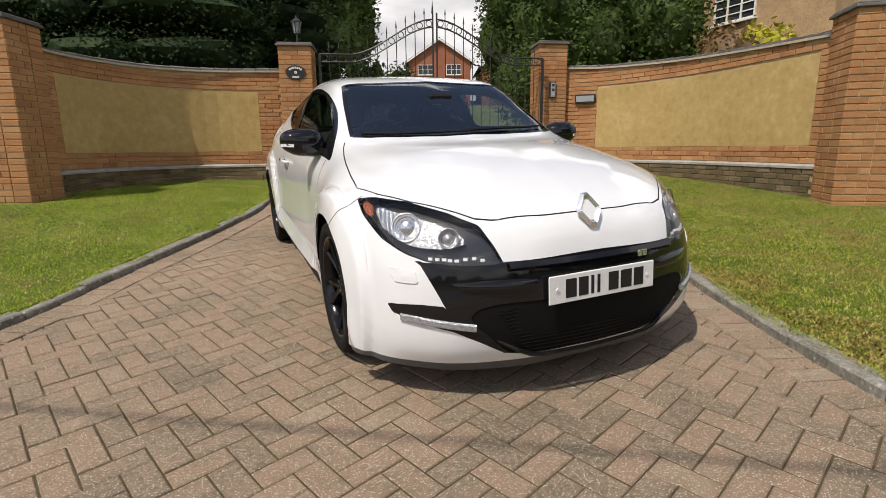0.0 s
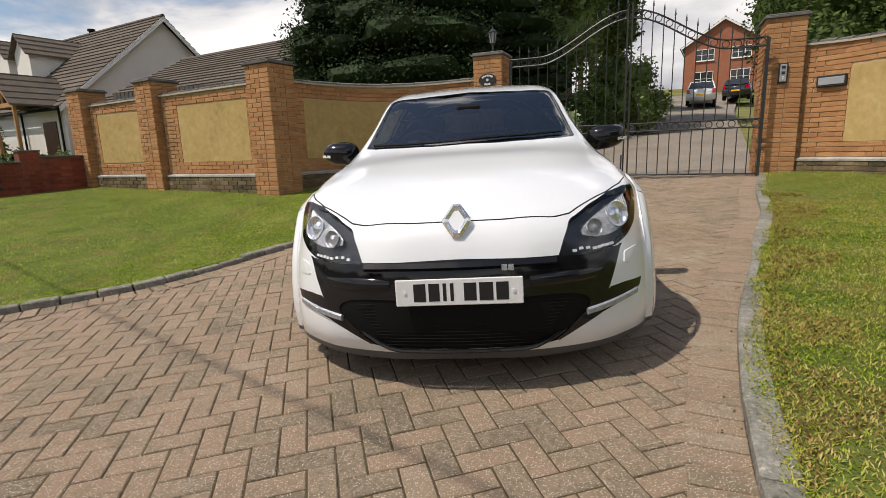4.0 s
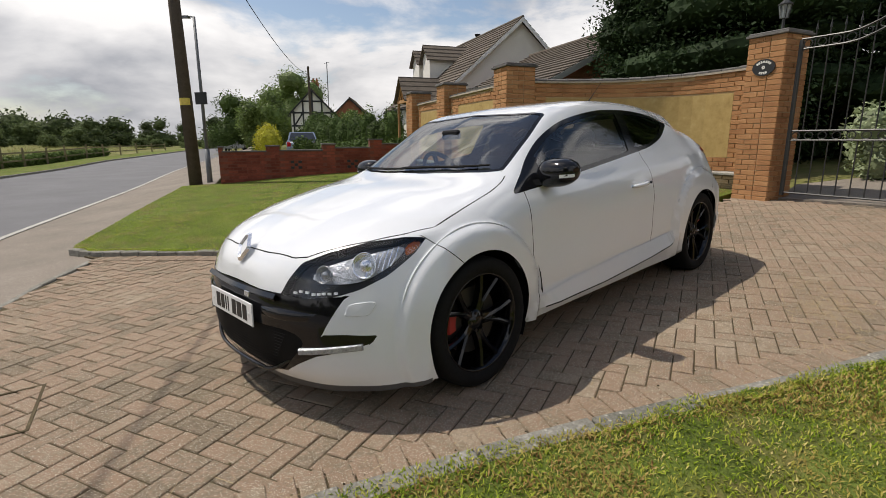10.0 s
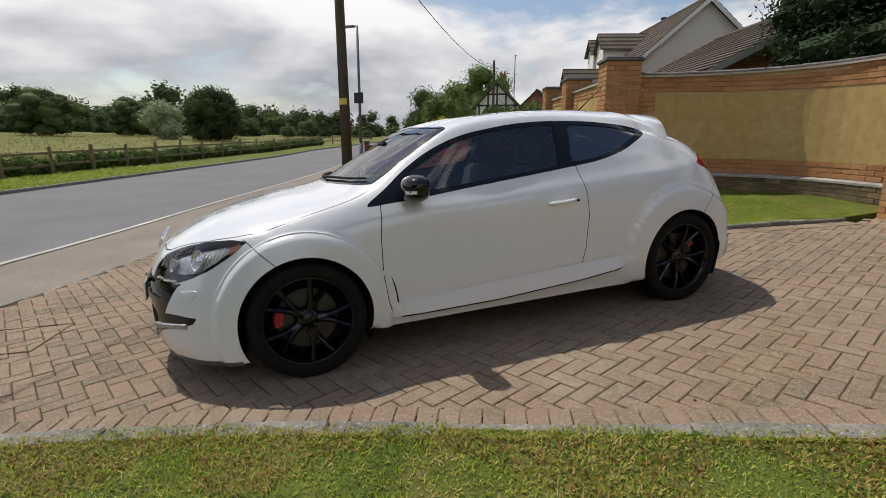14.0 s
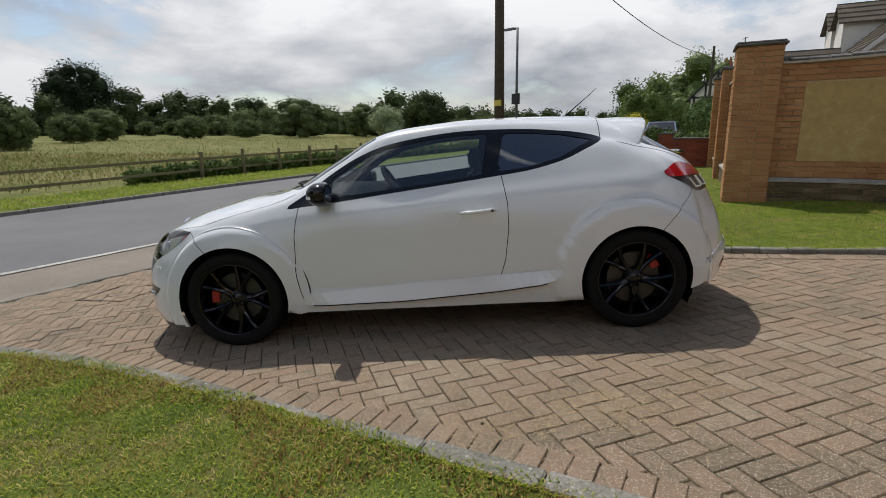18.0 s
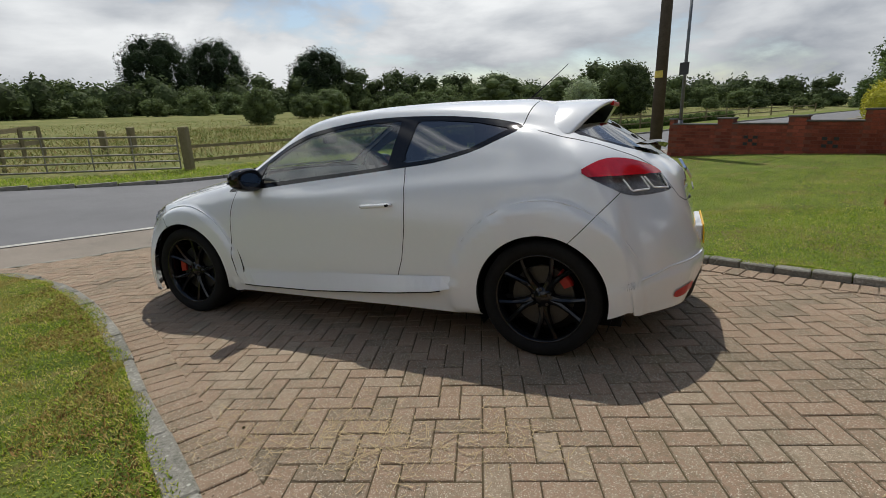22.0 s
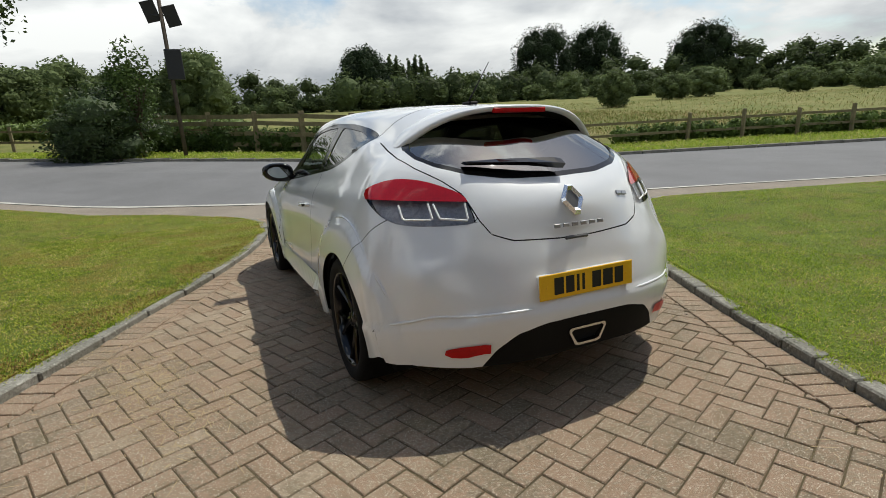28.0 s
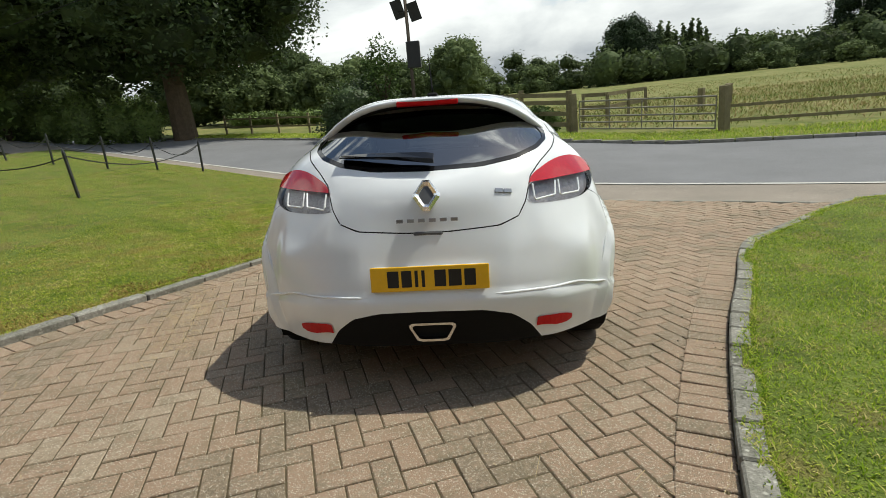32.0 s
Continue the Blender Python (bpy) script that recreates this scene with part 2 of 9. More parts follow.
M["red_brick"] = material("dark_red_brick", (0.25, 0.07, 0.045), 0.85, scale=2.5, fine=40, amount=0.4, bump=0.4, per_island=0.5, per_object=0.4)
M["iron"] = material("black_iron", (0.030, 0.031, 0.030), 0.42, scale=10, fine=80, amount=0.3, bump=0.1)
M["wood_post"] = material("weathered_timber", (0.20, 0.17, 0.10), 0.85, scale=4, fine=60, amount=0.4, bump=0.4)
M["pole"] = material("creosoted_pole", (0.085, 0.068, 0.052), 0.8, scale=6, fine=70, amount=0.4, bump=0.4)
M["white_wall"] = material("white_render_wall", (0.74, 0.72, 0.67), 0.85, scale=1, fine=30, amount=0.08, bump=0.15)
M["roof_tile"] = material("brown_roof_tile", (0.125, 0.105, 0.085), 0.85, scale=1.5, fine=25, amount=0.35, bump=0.3, per_object=0.3, per_island=0.3)
M["white_paint"] = material("white_gloss", (0.80, 0.80, 0.78), 0.35, scale=2, fine=20, amount=0.04, bump=0.0)
M["dark_pane"] = material("window_pane", (0.03, 0.035, 0.04), 0.06, scale=1, fine=3, amount=0.3, bump=0.0, specular=0.9)
M["leaf_dark"] = material("dark_conifer_leaf", (0.032, 0.056, 0.022), 0.7, scale=0.8, fine=6, amount=0.5, bump=0, per_island=0.5, leaf=0.25)
M["leaf"] = material("tree_leaf", (0.07, 0.11, 0.03), 0.65, scale=0.5, fine=5, amount=0.5, bump=0, per_island=0.6, leaf=0.25)
M["leaf_light"] = material("light_leaf", (0.14, 0.20, 0.05), 0.6, scale=0.6, fine=5, amount=0.45, bump=0, per_island=0.6, leaf=0.25)
M["bark"] = material("bark", (0.10, 0.075, 0.05), 0.9, scale=5, fine=40, amount=0.4, bump=0.6)
M["car_white"] = material("pearl_white_paint", (0.735, 0.755, 0.775), 0.25, scale=2, fine=30, amount=0.012, bump=0.0, coat=1.0)
M["gloss_black"] = material("gloss_black_plastic", (0.008, 0.008, 0.009), 0.09, scale=2, fine=20, amount=0.2, bump=0.0)
M["tyre"] = material("tyre_rubber", (0.010, 0.010, 0.010), 0.8, scale=8, fine=60, amount=0.3, bump=0.15)
M["rim_black"] = material("black_alloy", (0.004, 0.004, 0.005), 0.14, scale=4, fine=40, amount=0.3, bump=0.0)


def glass_material(name, tint, gloss=1.0, ior=1.5):
    """A thin pane: tinted see-through with a mirror-like skin."""
    m = bpy.data.materials.new(name)
    m.use_nodes = True
    nt = m.node_tree
    nt.nodes.clear()
    out = nt.nodes.new("ShaderNodeOutputMaterial")
    see = nt.nodes.new("ShaderNodeBsdfTransparent")
    see.inputs["Color"].default_value = (*tint, 1)
    skin = nt.nodes.new("ShaderNodeBsdfGlossy")
    skin.inputs["Roughness"].default_value = 0.015
    # the share mirrored rises from its value seen square-on to all of it at a grazing angle, the same from both sides
    square = ((ior - 1) / (ior + 1)) ** 2
    facing = nt.nodes.new("ShaderNodeLayerWeight")
    facing.inputs["Blend"].default_value = 0.5
    steep = nt.nodes.new("ShaderNodeMath")
    steep.operation = 'POWER'
    steep.inputs[1].default_value = 5
    fres = nt.nodes.new("ShaderNodeMath")
    fres.operation = 'MULTIPLY_ADD'
    fres.inputs[1].default_value = 1 - square
    fres.inputs[2].default_value = square
    nt.links.new(facing.outputs["Facing"], steep.inputs[0])
    nt.links.new(steep.outputs[0], fres.inputs[0])
    mix = nt.nodes.new("ShaderNodeMixShader")
    nt.links.new(fres.outputs[0], mix.inputs[0])
    nt.links.new(see.outputs[0], mix.inputs[1])
    nt.links.new(skin.outputs[0], mix.inputs[2])
    nt.links.new(mix.outputs[0], out.inputs["Surface"])
    return m


M["glass"] = glass_material("tinted_car_glass", (0.90, 0.97, 0.95), ior=2.1)
M["glass_dark"] = glass_material("privacy_glass", (0.10, 0.11, 0.11), ior=2.7)
M["screen"] = glass_material("windscreen_glass", (0.62, 0.70, 0.71), ior=2.5)
M["rear_glass"] = glass_material("dark_rear_glass", (0.08, 0.09, 0.09), ior=3.4)
M["mirror_glass"] = material("mirror_silver", (0.70, 0.74, 0.78), 0.03, 1.0, scale=3, fine=50, amount=0.03, bump=0.0)
M["lamp_glass"] = glass_material("headlight_cover", (0.93, 0.94, 0.95), ior=1.6)
M["tail_clear"] = glass_material("clear_tail_cover", (0.80, 0.78, 0.78), ior=1.5)
M["tail_red"] = material("red_lens", (0.46, 0.006, 0.012), 0.12, scale=3, fine=60, amount=0.2, bump=0.0, coat=0.6, specular=0.5)
M["lip_grey"] = material("satin_grey_plastic", (0.075, 0.076, 0.08), 0.45, scale=4, fine=80, amount=0.2, bump=0.05)
M["seal_black"] = material("black_seal", (0.012, 0.012, 0.012), 0.7, scale=4, fine=60, amount=0.2, bump=0.0)
M["cabin"] = material("charcoal_cabin", (0.013, 0.013, 0.014), 0.8, scale=6, fine=120, amount=0.25, bump=0.1)
M["seat_cloth"] = material("grey_seat_cloth", (0.022, 0.022, 0.024), 0.9, scale=5, fine=150, amount=0.25, bump=0.2)
M["lamp_black"] = material("lamp_housing", (0.035, 0.036, 0.04), 0.3, scale=4, fine=50, amount=0.3, bump=0.0)
M["chrome"] = material("chrome", (0.86, 0.87, 0.89), 0.26, 1.0, scale=3, fine=50, amount=0.06, bump=0.0)
M["reflector"] = material("silvered_reflector", (0.55, 0.56, 0.58), 0.25, 0.5, scale=30, fine=90, amount=0.55, bump=0.8, bump_scale=55)
M["amber"] = material("amber_lens", (0.30, 0.07, 0.015), 0.15, scale=4, fine=60, amount=0.2, bump=0.0)
M["drl"] = material("clear_light_strip", (0.86, 0.88, 0.90), 0.25, scale=60, fine=120, amount=0.15, bump=0.2)
M["plate_white"] = material("white_number_plate", (0.72, 0.73, 0.73), 0.35, scale=5, fine=80, amount=0.05, bump=0.0)
M["plate_yellow"] = material("yellow_number_plate", (0.80, 0.46, 0.02), 0.35, scale=5, fine=80, amount=0.06, bump=0.0)
M["plate_ink"] = material("black_print", (0.012, 0.012, 0.013), 0.5, scale=5, fine=80, amount=0.1, bump=0.0)
M["caliper"] = material("red_brake_caliper", (0.32, 0.018, 0.016), 0.4, scale=6, fine=60, amount=0.15, bump=0.0)
M["disc"] = material("brake_disc_steel", (0.06, 0.058, 0.056), 0.45, 0.8, scale=8, fine=90, amount=0.2, bump=0.05)
M["exhaust"] = material("polished_steel", (0.6, 0.59, 0.57), 0.2, 1.0, scale=6, fine=90, amount=0.12, bump=0.05)
M["mesh_black"] = material("black_grille_mesh", (0.006, 0.006, 0.006), 0.75, scale=6, fine=90, amount=0.2, bump=0.1)
M["leaf_pale"] = material("variegated_leaf", (0.30, 0.36, 0.20), 0.6, scale=3, fine=9, amount=0.45, bump=0, per_island=0.8, leaf=0.25)
M["leaf_yellow"] = material("yellow_leaf", (0.42, 0.40, 0.03), 0.6, scale=2, fine=9, amount=0.35, bump=0, per_island=0.6, leaf=0.25)
M["leaf_bronze"] = material("bronze_leaf", (0.20, 0.12, 0.045), 0.6, scale=2, fine=9, amount=0.45, bump=0, per_island=0.7, leaf=0.25)
M["leaf_deep"] = material("deep_green_leaf", (0.05, 0.078, 0.024), 0.6, scale=0.6, fine=5, amount=0.5, bump=0, per_island=0.6, leaf=0.3)
M["leaf_weed"] = material("weed_leaf", (0.10, 0.15, 0.04), 0.7, scale=1.5, fine=9, amount=0.5, bump=0, per_island=0.8, leaf=0.25)
M["leaf_far"] = material("far_leaf", (0.072, 0.098, 0.038), 0.75, scale=0.12, fine=1.2, amount=0.5, bump=0, per_island=0.6, leaf=0.3)
M["leaf_far2"] = material("far_light_leaf", (0.115, 0.15, 0.06), 0.75, scale=0.12, fine=1.2, amount=0.45, bump=0, per_island=0.6, leaf=0.35)
M["leaf_oak"] = material("far_oak_leaf", (0.026, 0.042, 0.018), 0.75, scale=0.15, fine=1.2, amount=0.5, bump=0, per_island=0.6, leaf=0.2)
M["daytime"] = material("ribbed_clear_lamp", (0.40, 0.42, 0.45), 0.25, 0.5, scale=60, fine=120, amount=0.4, bump=0.6, bump_scale=90)
M["lamp_grey"] = material("grey_lamp_bowl", (0.42, 0.42, 0.43), 0.3, 0.6, scale=8, fine=60, amount=0.4, bump=0.4)
M["letter_chrome"] = material("satin_chrome_letters", (0.36, 0.37, 0.39), 0.3, 0.8, scale=8, fine=60, amount=0.1, bump=0.0)
M["dark_red"] = material("dark_red_lens", (0.50, 0.004, 0.007), 0.3, scale=6, fine=60, amount=0.2, bump=0.0, specular=0.3)
M["mossy_brick"] = material("mossy_plinth_brick", (0.13, 0.105, 0.065), 0.92, spots=[(0.05, 0.045, 0.03), (0.11, 0.09, 0.055), (0.17, 0.125, 0.07), (0.26, 0.21, 0.14)], scale=3, fine=50, bump=0.8, bump_scale=60, per_object=0.4, per_island=0.4, distance=0.008)
M["ledge_stone"] = material("pale_ledge_stone", (0.34, 0.33, 0.30), 0.85, scale=4, fine=60, amount=0.5, bump=0.4)

# ---- shared builders ----
A, B = 0.0322, 0.046      # fall of the drive to the west and to the road


def part(name, bm, mat, parent=None, label="", smooth=False):
    """One bmesh as one mesh object, under a thing or a part."""
    me = bpy.data.meshes.new(name)
    bm.to_mesh(me)
    bm.free()
    mats = mat if isinstance(mat, (list, tuple)) else [mat]
    for mm in mats:
        me.materials.append(M[mm])
    if smooth:
        me.polygons.foreach_set("use_smooth", [True] * len(me.polygons))
    ob = new(name, me)
    if parent:
        ob.parent = parent
    if label:
        ob["label"] = label
    return ob


def thing(name, label, category, group="", m=None):
    ob = tagged(new(name), label, category, group)
    if m is not None:
        ob.matrix_world = m
    return ob


def box(bm, x0, x1, y0, y1, z0, z1, m=None, bevel=0.0):
    vs = bmesh.ops.create_cube(bm, size=1.0)["verts"]
    for v in vs:
        v.co = Vector((x0 + (v.co.x + .5) * (x1 - x0), y0 + (v.co.y + .5) * (y1 - y0), z0 + (v.co.z + .5) * (z1 - z0)))
    if bevel:
        es = list({e for v in vs for e in v.link_edges})
        r = bmesh.ops.bevel(bm, geom=es, offset=bevel, segments=1, affect='EDGES')
        vs = list({v for f in r["faces"] for v in f.verts} | {v for v in vs if v.is_valid})
    if m is not None:
        bmesh.ops.transform(bm, matrix=m, verts=vs)
    return vs


def cyl(bm, p, q, r0, r1=None, seg=12):
    p, q = Vector(p), Vector(q)
    r1 = r0 if r1 is None else r1
    d = q - p
    m = Matrix.Translation((p + q) / 2) @ d.to_track_quat('Z', 'Y').to_matrix().to_4x4()
    return bmesh.ops.create_cone(bm, cap_ends=True, segments=seg, radius1=r0, radius2=r1, depth=d.length, matrix=m)["verts"]


def tube(bm, pts, r, seg=6, closed=False):
    """A round bar along points."""
    pts = [Vector(p) for p in pts]
    n = len(pts)
    rings = []
    for i, p in enumerate(pts):
        a = pts[(i - 1) % n] if (closed or i) else p
        b = pts[(i + 1) % n] if (closed or i < n - 1) else p
        d = (b - a).normalized()
        up = Vector((0, 0, 1)) if abs(d.z) < 0.95 else Vector((0, 1, 0))
        s = d.cross(up).normalized()
        u = s.cross(d)
        rr = r[i] if isinstance(r, (list, tuple)) else r
        rings.append([bm.verts.new(p + (s * math.cos(k * math.tau / seg) + u * math.sin(k * math.tau / seg)) * rr) for k in range(seg)])
    for i in range(n if closed else n - 1):
        a, b = rings[i], rings[(i + 1) % n]
        for k in range(seg):
            bm.faces.new((a[k], a[(k + 1) % seg], b[(k + 1) % seg], b[k]))
    if not closed:
        bm.faces.new(rings[0][::-1])
        bm.faces.new(rings[-1])


def smoothstep(a, b, x):
    t = min(1.0, max(0.0, (x - a) / (b - a)))  # a may lie above b
    return t * t * (3 - 2 * t)


# ---- the plan ----
def road_near(x):
    """The road's edge on the drive's side."""
    w = smoothstep(-9, 4, x)
    return -5.0 - (x + 3) * (0.45 + 0.17 * w)


def road_side(x, y):
    """Metres from that edge, positive towards the houses."""
    s = 0.45 + 0.17 * smoothstep(-9, 4, x)
    return (y - road_near(x)) / math.hypot(1, s)


def height(x, y):
    """The ground: the drive's plane, level road and field, a hill behind the gate."""
    xe = x if x > -3 else -3 + (x + 3) * 0.12 * math.exp((x + 3) / 12)
    xe = min(xe, 10)
    ye = max(min(y, 6.5), -12)
    z = A * xe + B * ye
    s = road_side(x, y)
    z = z * smoothstep(-0.5, 2.5, s) + (-0.32) * (1 - smoothstep(-0.5, 2.5, s))
    if y > 5:
        up = smoothstep(-9, -1, x)
        z += up * (0.094 * max(0, min(y, 33) - 6.0) + 0.15 * max(0, min(y, 60) - 33))
    z += (0.062 * max(0.0, min(x, -1) + 6) + 0.046 * max(0.0, min(x, 26) + 1)) * smoothstep(1.0, -4.0, s) if s < 1 else 0.0
    z += 0.10 * max(0.0, min(x, 26) - 3.5) * smoothstep(0, -4, y) * smoothstep(-4.0, 1.0, s)
    if x < -0.5 and y > 0:
        z += 0.13 * smoothstep(-0.5, -3.0, x) * smoothstep(0, 4.5, y)
    if s < -9:
        d = -s - 9
        z += 0.10 * smoothstep(0, 3, d) + 0.018 * min(d, 260)
    return z


def lerp_path(pts, step):
    """Points at even steps along a smooth curve through pts."""
    P = [Vector((*p, 0)) if len(p) == 2 else Vector(p) for p in pts]
    P = [2 * P[0] - P[1]] + P + [2 * P[-1] - P[-2]]
    fine = []
    for i in range(1, len(P) - 2):
        for k in range(24):
            t = k / 24
            a, b, c, d = P[i - 1:i + 3]
            fine.append(0.5 * ((2 * b) + (c - a) * t + (2 * a - 5 * b + 4 * c - d) * t * t + (3 * b - a - 3 * c + d) * t ** 3))
    fine.append(P[-2])
    out, acc = [fine[0]], 0.0
    total = sum((fine[i + 1] - fine[i]).length for i in range(len(fine) - 1))
    n = max(1, round(total / step))
    want = total / n
    for i in range(len(fine) - 1):
        seg = (fine[i + 1] - fine[i]).length
        while acc + seg >= want * len(out) - 1e-9 and len(out) < n:
            out.append(fine[i].lerp(fine[i + 1], (want * len(out) - acc) / seg))
        acc += seg
    out.append(fine[-1])
    return out


def poly_sheet(name, outline, mat, dz, step=0.5, skirt=0.12, label="", kind="structure"):
    """A flat area with the ground's shape, cut into small facets, with a thin edge."""
    bm = bmesh.new()
    f = bm.faces.new([bm.verts.new((p[0], p[1], 0)) for p in outline])
    bmesh.ops.triangulate(bm, faces=[f])
    xs, ys = [p[0] for p in outline], [p[1] for p in outline]
    for lo, hi, axis in ((min(xs), max(xs), 0), (min(ys), max(ys), 1)):
        k = math.ceil(lo / step) * step
        while k < hi:
            co, no = [0, 0, 0], [0, 0, 0]
            co[axis], no[axis] = k, 1
            bmesh.ops.bisect_plane(bm, geom=bm.verts[:] + bm.edges[:] + bm.faces[:], plane_co=co, plane_no=no, dist=1e-5)
            k += step
    if skirt:
        rim = [e for e in bm.edges if e.is_boundary]
        r = bmesh.ops.extrude_edge_only(bm, edges=rim)
        low = {v for v in r["geom"] if isinstance(v, bmesh.types.BMVert)}
    else:
        low = set()
    for v in bm.verts:
        v.co.z = height(v.co.x, v.co.y) + dz - (skirt if v in low else 0)
    bmesh.ops.recalc_face_normals(bm, faces=bm.faces[:])
    ob = part(name, bm, mat, smooth=False)
    return tagged(ob, label, "", "", kind)


def inside(p, outline):
    x, y, c = p[0], p[1], False
    n = len(outline)
    for i in range(n):
        (x0, y0), (x1, y1) = outline[i][:2], outline[(i + 1) % n][:2]
        if (y0 > y) != (y1 > y) and x < (x1 - x0) * (y - y0) / (y1 - y0) + x0:
            c = not c
    return c


KERB_WEST = [(-0.35, 5.2), (-0.75, 3.9), (-1.05, 2.85), (-1.6, 1.62), (-2.1, 0.7), (-2.65, -0.3), (-3.15, -0.75), (-3.6, -1.1), (-4.2, -1.6), (-4.75, -2.0), (-5.35, -2.22)]
KERB_EAST = [(4.45, 4.6), (3.6, 2.9), (2.95, 1.4), (2.42, 0.4), (2.0, -0.45), (1.55, -1.3), (1.18, -2.15), (0.95, -2.8), (0.80, -3.4), (0.72, -3.95), (0.75, -4.5), (0.92, -5.1), (1.3, -5.65)]
west = [(p.x, p.y) for p in lerp_path(KERB_WEST, 0.3)]
east = [(p.x, p.y) for p in lerp_path(KERB_EAST, 0.3)]
FOOT = 1.9   # width of the footway
foot_edge = [(x, road_near(x) + FOOT * (1.12 if x < -4 else 1.0) + 0.0) for x in np.arange(-4.6, 1.3, 0.5)]
DRIVE = west + foot_edge + east[::-1]


def build_ground():
    xs = np.sinh(np.linspace(-7.2, 7.2, 150)) * 2.4
    bm = bmesh.new()
    g = [[bm.verts.new((x, y, height(x, y) - 0.10 - (0.0 if abs(x) + abs(y) > 60 else 0.06))) for y in xs] for x in xs]
    for i in range(len(xs) - 1):
        for j in range(len(xs) - 1):
            bm.faces.new((g[i][j], g[i + 1][j], g[i + 1][j + 1], g[i][j + 1]))
    tagged(part("ground", bm, "field"), "rough grass field reaching to the far tree line", "field", "", "structure")


def strip(name, lo, hi, mat, dz, label, x0=-160.0, x1=120.0, step=1.0):
    """A band along the road between two distances from its edge."""
    bm = bmesh.new()
    prev = None
    n = 6
    for x in np.arange(x0, x1 + .1, step):
        s = 0.45 + 0.17 * smoothstep(-9, 4, x)
        nx, ny = s / math.hypot(1, s), 1 / math.hypot(1, s)
        row = []
        for k in range(n + 1):
            d = lo + (hi - lo) * k / n
            px, py = x + nx * d, road_near(x) + ny * d
            row.append(bm.verts.new((px, py, height(px, py) + dz)))
        if prev:
            for k in range(n):
                bm.faces.new((prev[k], prev[k + 1], row[k + 1], row[k]))
        prev = row
    bmesh.ops.recalc_face_normals(bm, faces=bm.faces[:])
    return tagged(part(name, bm, mat), label, "", "", "structure")


build_ground()
strip("road", -6.3, 0.0, "asphalt", -0.02, "worn grey asphalt country road")
strip("pavement", 0.0, 2.6, "footway", -0.024, "worn pale footway beside the road")
strip("verge", -9.2, -6.3, "lawn", 0.04, "mown grass verge below the field fence")
poly_sheet("driveway", DRIVE, "joint", -0.0050, step=0.2, label="sand-filled bed of the block-paved drive")
LAWN_W = [(p[0], p[1]) for p in west] + [(-5.65, -2.15), (-7.0, -1.5), (-8.5, -0.8), (-10.2, 0.05), (-12.2, 1.1), (-11.4, 1.5), (-9.2, 6.7), (-6.6, 5.9), (-3.6, 4.6), (-3.0, 5.8), (-2.1, 6.6), (-0.3, 6.6)]
poly_sheet("lawn_west", LAWN_W, "lawn", 0.05, label="mown lawn along the curved garden wall")
LAWN_E = [(p[0], p[1]) for p in east] + [(2.1, -6.75), (4.05, -8.3), (6.4, -9.8), (8.0, -10.8), (12, -13.2), (16, -15.7), (16, -3), (6.2, 0.0), (6.1, 3.0), (5.5, 4.6)]
poly_sheet("lawn_east", LAWN_E, "lawn", 0.05, label="mown lawn with dry brown patches")
BACK = [(0.3, 5.8), (4.4, 4.8), (6.2, 9), (9.0, 16), (14.0, 28), (22, 46), (15, 46), (9.0, 28), (5.0, 16), (2.4, 9.6), (0.3, 7.0)]
poly_sheet("back_drive", BACK, "footway", 0.02, step=1.5, label="drive that climbs behind the gate")

